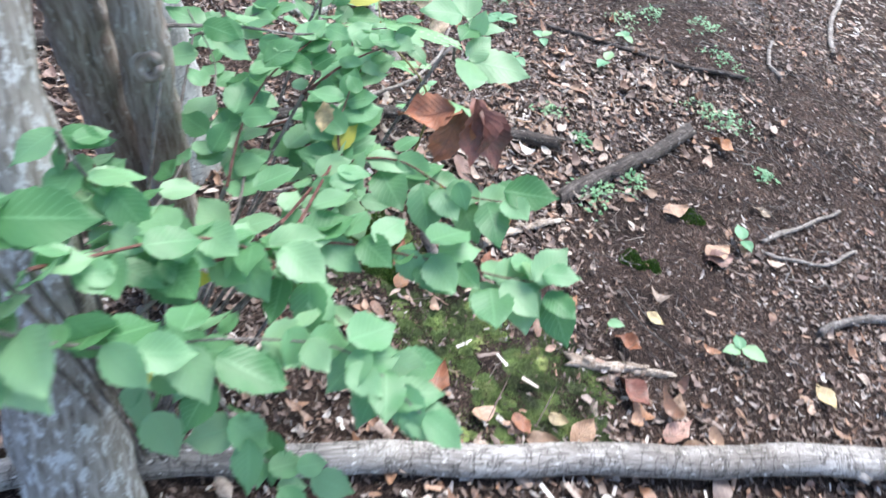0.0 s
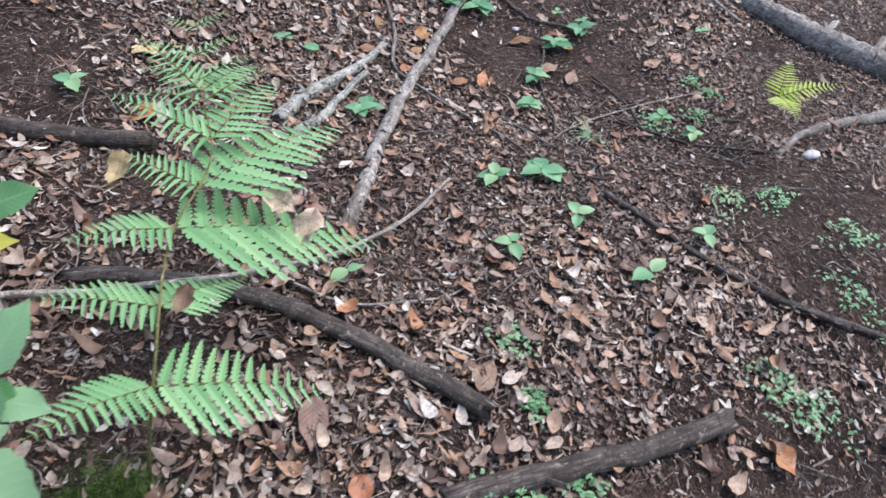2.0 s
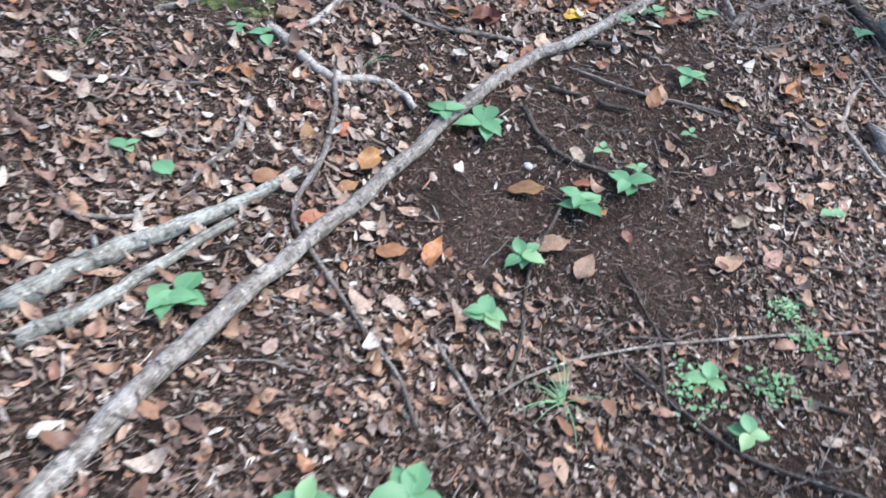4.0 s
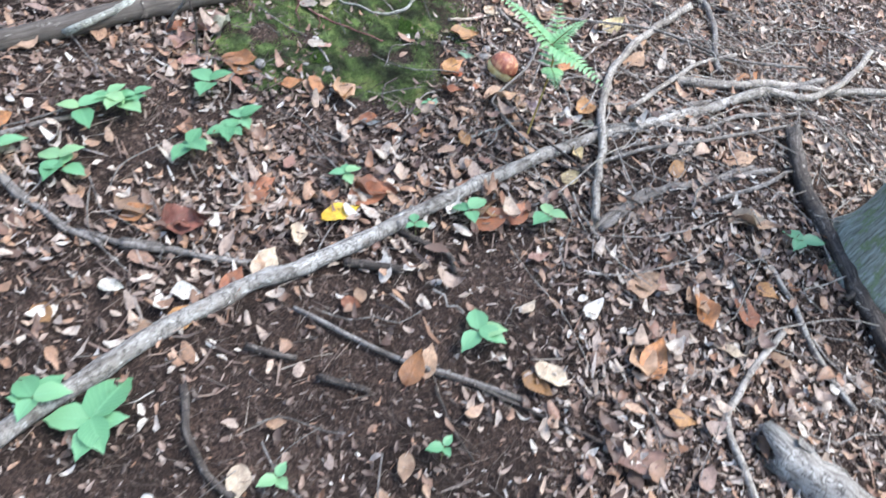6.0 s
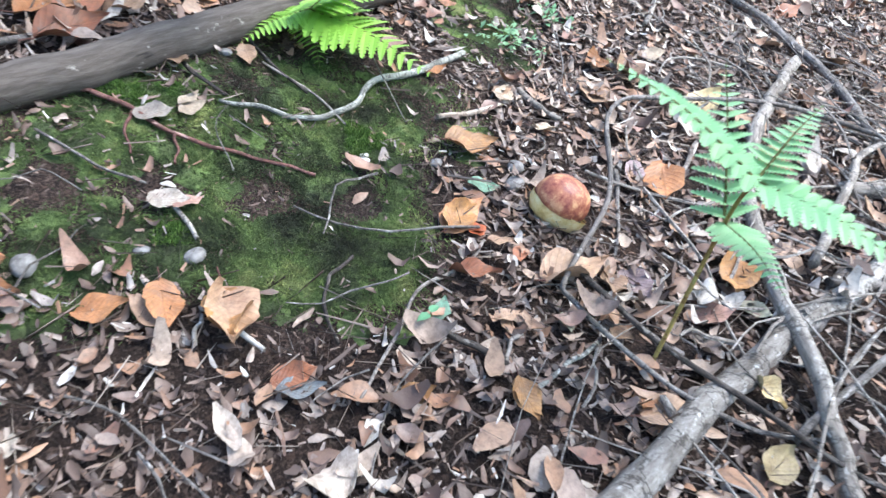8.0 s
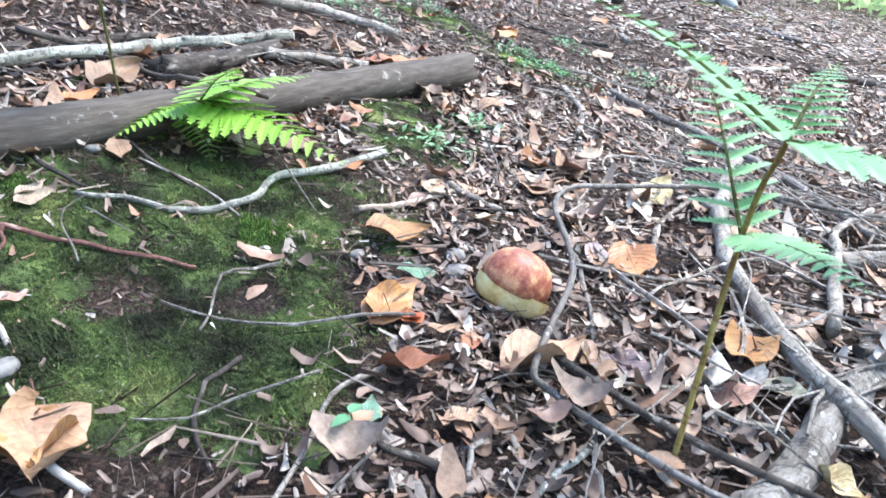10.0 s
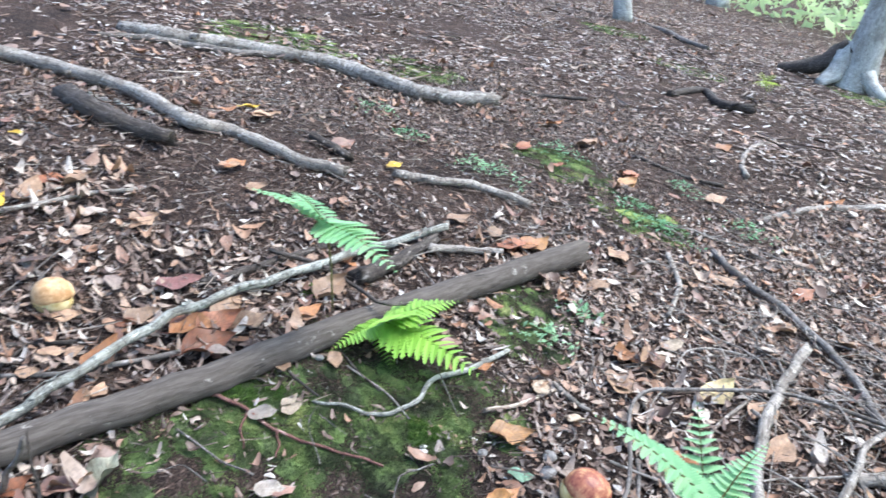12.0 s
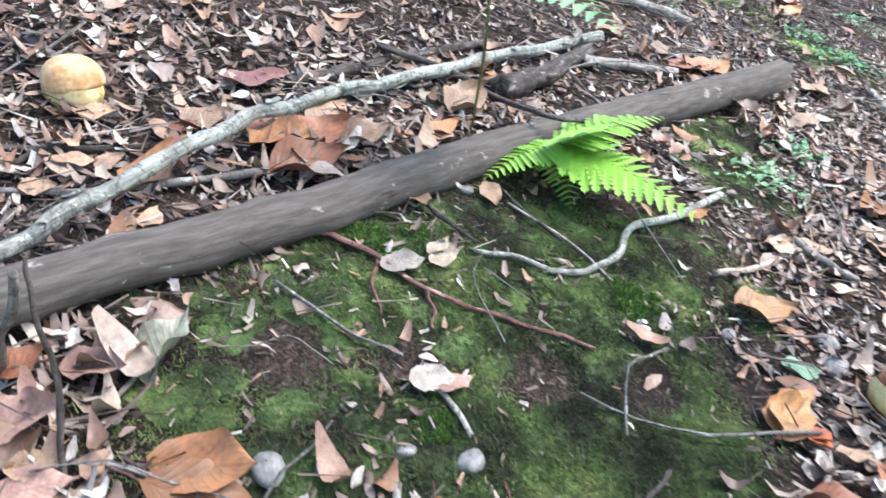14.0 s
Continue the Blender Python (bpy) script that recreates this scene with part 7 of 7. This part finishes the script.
# deep drifts of pale leaves and rotten wood bits, away from the bare humus
DRIFTS = [(0.9, 2.7, 0.4), (-0.85, 3.4, 0.45), (-0.75, 3.9, 0.4), (-0.95, 4.4, 0.35), (-0.65, 4.75, 0.35), (-0.6, 3.0, 0.4), (-0.4, 5.3, 0.35), (-0.1, 3.55, 0.3), (0.25, 2.0, 0.45), (0.0, 1.55, 0.35),
          (0.5, 2.5, 0.4), (0.55, 5.0, 0.35), (0.5, 5.7, 0.5), (0.1, 6.3, 0.5), (-0.35, 6.3, 0.35), (-0.55, 5.85, 0.25), (-0.2, 7.0, 0.6), (0.6, 7.2, 0.6), (-1.75, 5.2, 0.35), (-1.7, 5.7, 0.3),
          (-1.25, 5.15, 0.18), (-0.9, 6.7, 0.4), (-0.5, 7.8, 0.7), (-1.3, 6.9, 0.3), (-0.3, 9.0, 0.9), (0.9, 8.2, 0.9), (-2.3, 5.6, 0.3), (-0.9, 1.9, 0.4), (-1.0, 2.9, 0.4)]


def drifted(count, seed):
    """Places within the drifts."""
    g = np.random.default_rng(seed)
    x, y = g.uniform(-3.0, 2.0, count), g.uniform(1.0, 9.8, count)
    ok = g.random(count) < density(x, y, DRIFTS) * (1 - density(x, y, MOSS_SPOTS) * 0.97) * (0.6 + 0.4 * np.sin(9 * x + 2) * np.sin(8 * y))
    return np.stack([x[ok], y[ok]], -1)


drift_mat = leaf_litter_material("pale_drifted_leaves", (
    (0.0, (0.09, 0.055, 0.042)), (0.2, (0.2, 0.12, 0.085)), (0.4, (0.42, 0.24, 0.14)), (0.55, (0.5, 0.385, 0.295)),
    (0.7, (0.33, 0.235, 0.185)), (0.85, (0.55, 0.46, 0.375)), (1.0, (0.7, 0.64, 0.56))), 0.48)
scatter("leaf_fragments", "pale broken leaves heaped in drifts", "leaf litter", drift_mat, drifted(62000, 61), (0.014, 0.045), (0.22, 0.65), 3, 0.9, 1.2, (0.008, 0.024), 0.25, 62, 0.5, 0.75)
scatter("leaf_litter", "curled whole beech leaves heaped in drifts", "leaf litter", drift_mat, drifted(4800, 63), (0.04, 0.078), (0.4, 0.62), 7, 0.8, 1.2, (0.014, 0.036), 0.28, 64, 0.1)
scatter("wood_bits", "splinters of pale rotten wood in the litter", "wood", litter_mat, drifted(16000, 65), (0.03, 0.085), (0.05, 0.12), 2, 0.5, 0.4, (0.008, 0.024), 0.18, 66, 0.4, 0.4)


def fine_twigs(name, label, material, seed, count, where, longest, thickest):
    """Thin curved dead twigs strewn over the litter."""
    g = random.Random(seed)
    verts, faces, uvs = [], [], []
    for i in range(count):
        x, y = where(g)
        a, l, c = g.uniform(0, 6.28), g.uniform(0.08, longest), g.uniform(-0.7, 0.7)
        rise = g.uniform(0, 0.05) if longest > 0.4 else 0.0
        pts = []
        for k in range(5):
            u = k / 4 - 0.5
            px = x + math.cos(a + c * u) * u * l + g.uniform(-0.01, 0.01)
            py = y + math.sin(a + c * u) * u * l + g.uniform(-0.01, 0.01)
            pts.append(np.array((px, py, gz(px, py) + 0.014 + g.uniform(0, 0.02) + rise * (u + 0.5))))
        r = g.uniform(0.0011, thickest)
        v, f, uv = tube(curve_points(pts, 2), [r * (1 - 0.05 * q) for q in range(9)], 5, i, 0.1, False)
        b = len(verts)
        verts += v
        faces += [tuple(b + q for q in p) for p in f]
        uvs += uv
    ob = mesh_object(name, verts, faces, material, uv=uvs)
    return tagged(ob, label, "twigs", kind="stuff")


fine_twigs("fine_twigs", "thin dead grey and brown twigs on the litter", bark_grey, 77, 620, lambda g: (g.uniform(-3.2, 2.2), g.uniform(1.2, 9.0)), 0.34, 0.003)
fine_twigs("twig_tangle", "tangle of pale bare twigs beside the mossy tree", bark_pale, 78, 340, lambda g: (g.gauss(TANGLE[0], 0.6), g.gauss(TANGLE[1], 0.65)), 0.55, 0.0042)


# Paler than the near litter; the slope's hazy light is put into these browns.
far_litter = leaf_litter_material("haze_lightened_slope_leaves", (
    (0.0, (0.1, 0.07, 0.055)), (0.25, (0.23, 0.16, 0.125)), (0.5, (0.38, 0.28, 0.22)), (0.65, (0.47, 0.28, 0.17)),
    (0.8, (0.6, 0.51, 0.43)), (1.0, (0.84, 0.8, 0.74))), 0.38)


def sow_wide(count, seed):
    """Places all round the walked ground, thinning out with distance and in drifts."""
    g = np.random.default_rng(seed)
    x, y = g.normal(-1.5, 6.0, count), g.normal(9.0, 7.5, count)
    inside = np.minimum(np.minimum(x + 3.9, 3.0 - x), np.minimum(y - 0.3, 9.8 - y))
    drift = 0.6 + 0.35 * np.sin(1.1 * x + 0.7 * y) * np.sin(0.9 * y - 1.6 * x + 1) + 0.25 * np.sin(4.1 * x + 1.7 * y) * np.sin(3.3 * y - 2.6 * x)
    ok = g.random(count) < np.clip(1 - inside / 0.9, 0, 1) * drift
    return np.stack([x[ok], y[ok]], -1)


scatter("leaf_litter", "dead leaves strewn over the far slope", "leaf litter", far_litter, sow_wide(230000, 15), (0.018, 0.06), (0.4, 0.75), 1, 0.6, 0.7, (0.004, 0.02), 0.22, 25, 0.35, 0.4)
scatter("leaf_litter", "orange-brown whole leaves dotted over the far slope", "leaf litter", whole_mat, sow_wide(6000, 28), (0.05, 0.09), (0.45, 0.65), 6, 0.8, 1.0, (0.01, 0.035), 0.3, 29, 0.07)
scatter("twig_chaff", "fine dead twigs on the far slope", "leaf litter", chaff_mat, sow_wide(9000, 18), (0.06, 0.35), (0.012, 0.03), 2, 0.5, 0.3, (0.005, 0.03), 0.12, 26)


def moss_carpet():
    g = np.random.default_rng(31)
    pts = []
    for cx, cy, r in MOSS_SPOTS:
        n = int(260000 * min(r, 0.3) ** 2) + 800
        a, d = g.uniform(0, 6.283, n), r * 1.25 * np.sqrt(g.random(n))
        pts.append(np.stack([cx + d * np.cos(a), cy + d * np.sin(a) * 0.8], -1))
    xy = np.concatenate(pts)
    hole = np.sin(31 * xy[:, 0] + 4) * np.sin(27 * xy[:, 1]) + np.sin(13 * xy[:, 0] - 9 * xy[:, 1])
    return xy[(g.random(len(xy)) < np.clip(density(xy[:, 0], xy[:, 1], MOSS_SPOTS) * 1.3, 0, 1)) & (hole + g.normal(0, 0.5, len(xy)) > -0.7)]


scatter("moss", "thin carpet of green moss over dark soil", "moss", moss_mat, moss_carpet(), (0.003, 0.0075), (0.4, 1.0), 1, 1.2, 0.8, (0.0, 0.009), 0.6, 32)


def moss_pads():
    """Low soft pads of moss crowded together, each a dome covered in fine upright tips."""
    g = np.random.default_rng(51)
    verts, faces = [], []
    for cx, cy, big in MOSS_SPOTS:
        far = 1.0 if cy < 7 else 2.2
        for _ in range(int(1900 * big * big / far) + 4):
            a, d = g.uniform(0, 6.283), big * 1.1 * math.sqrt(g.random())
            x, y = cx + d * math.cos(a), cy + d * math.sin(a) * 0.8
            if math.sin(31 * x + 4) * math.sin(27 * y) + math.sin(13 * x - 9 * y) < -0.7:
                continue
            r, turn, ph = g.uniform(0.009, 0.034) * far, g.uniform(0, 6.283), g.uniform(0, 6.283)
            tall = r * g.uniform(0.14, 0.34) / far
            z0 = gz(x, y) - 0.003
            sx, sy = (gz(x + 0.02, y) - z0) / 0.02 - 0.15, (gz(x, y + 0.02) - z0) / 0.02 - 0.15

            def at(ang, q):
                reach = r * q * (1 + 0.22 * math.sin(2 * ang + ph) + 0.13 * math.sin(5 * ang + turn))
                px, py = x + reach * math.cos(ang), y + reach * math.sin(ang)
                return px, py, z0 + sx * (px - x) + sy * (py - y) + tall * math.sqrt(max(0.0, 1 - q * q)) + 0.0012 * math.sin(px * 700) * math.sin(py * 650)

            b = len(verts)
            verts.append(at(0, 0))
            for q in (0.35, 0.65, 0.88, 1.0):
                verts += [at(6.2832 * k / 10, q) for k in range(10)]
            faces += [(b, b + 1 + k, b + 1 + (k + 1) % 10) for k in range(10)]
            for j in range(3):
                o = b + 1 + 10 * j
                faces += [(o + k, o + 10 + k, o + 10 + (k + 1) % 10, o + (k + 1) % 10) for k in range(10)]
            for _ in range(int(130000 * r * r / far ** 3) + 25):
                px, py, pz = at(g.uniform(0, 6.283), math.sqrt(g.random()))
                w, l, h = g.uniform(0.0006, 0.0014) * far, g.uniform(0.0015, 0.0036) * far, g.uniform(0, 6.283)
                ox, oy, tx, ty = w * math.cos(h), w * math.sin(h), g.normal(0, 0.8) * l, g.normal(0, 0.8) * l
                b = len(verts)
                verts += [(px - ox, py - oy, pz - 0.001), (px + ox, py + oy, pz - 0.001), (px + tx, py + ty, pz + l)]
                faces.append((b, b + 1, b + 2))
    ob = mesh_object("moss_pads", verts, faces, moss_bright)
    return tagged(ob, "soft yellow-green and dark green pads of moss on black soil", "moss", kind="stuff")


moss_pads()


def far_foliage():
    """Leaves of the undergrowth and low boughs down the slope, in loose clumps."""
    g = np.random.default_rng(41)
    verts, faces = [], []
    clumps = [(g.uniform(-12, 14), g.uniform(22, 44), g.uniform(0.3, 6.5)) for _ in range(110)] + [(g.uniform(9, 20), g.uniform(0, 24), g.uniform(0.2, 5)) for _ in range(70)]
    clumps += [(g.uniform(-6, 9), g.uniform(22, 36), g.uniform(0.05, 0.6)) for _ in range(90)]
    k = 0
    for cx, cy, h in clumps:
        n = 200
        c = np.stack([g.normal(cx, 0.9, n), g.normal(cy, 0.9, n), gz(cx, cy) + h + g.normal(0, 0.45, n)], -1)
        a, b = g.normal(0, 0.09, (n, 3)), g.normal(0, 0.055, (n, 3))
        for i in range(n):
            verts += [tuple(c[i] - a[i]), tuple(c[i] - b[i]), tuple(c[i] + a[i]), tuple(c[i] + b[i])]
            faces.append((k, k + 1, k + 2, k + 3))
            k += 4
    ob = mesh_object("undergrowth", verts, faces, far_green_lit)
    return tagged(ob, "green undergrowth and low boughs beyond the slope, sunlight and haze in the colour", "foliage", kind="stuff")


far_foliage()


def distance():
    """Curved sheet well beyond the wood; it glows, with bright valley haze painted on."""
    s = Shader("glowing_haze_sheet", 1.0, 0.0)
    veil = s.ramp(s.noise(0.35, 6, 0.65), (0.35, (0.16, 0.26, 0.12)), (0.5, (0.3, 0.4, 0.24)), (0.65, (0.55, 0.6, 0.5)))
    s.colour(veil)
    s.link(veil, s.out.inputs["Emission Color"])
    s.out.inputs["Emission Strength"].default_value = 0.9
    verts, faces = [], []
    for k in range(41):
        a = radians(20 + 3.5 * k)
        x, y = 68 * math.cos(a), 6 + 68 * math.sin(a)
        z = gz(x, y)
        verts += [(x, y, z - 1), (x, y, z + 5), (x * 1.02, y * 1.02, z + 13)]
        if k:
            b = 3 * k
            faces += [(b - 3, b, b + 1, b - 2), (b - 2, b + 1, b + 2, b - 1)]
    return tagged(mesh_object("backdrop", verts, faces, s.mat), "glowing curved sheet painted as bright hazy green distance behind the trees", "backdrop", kind="structure")


distance()
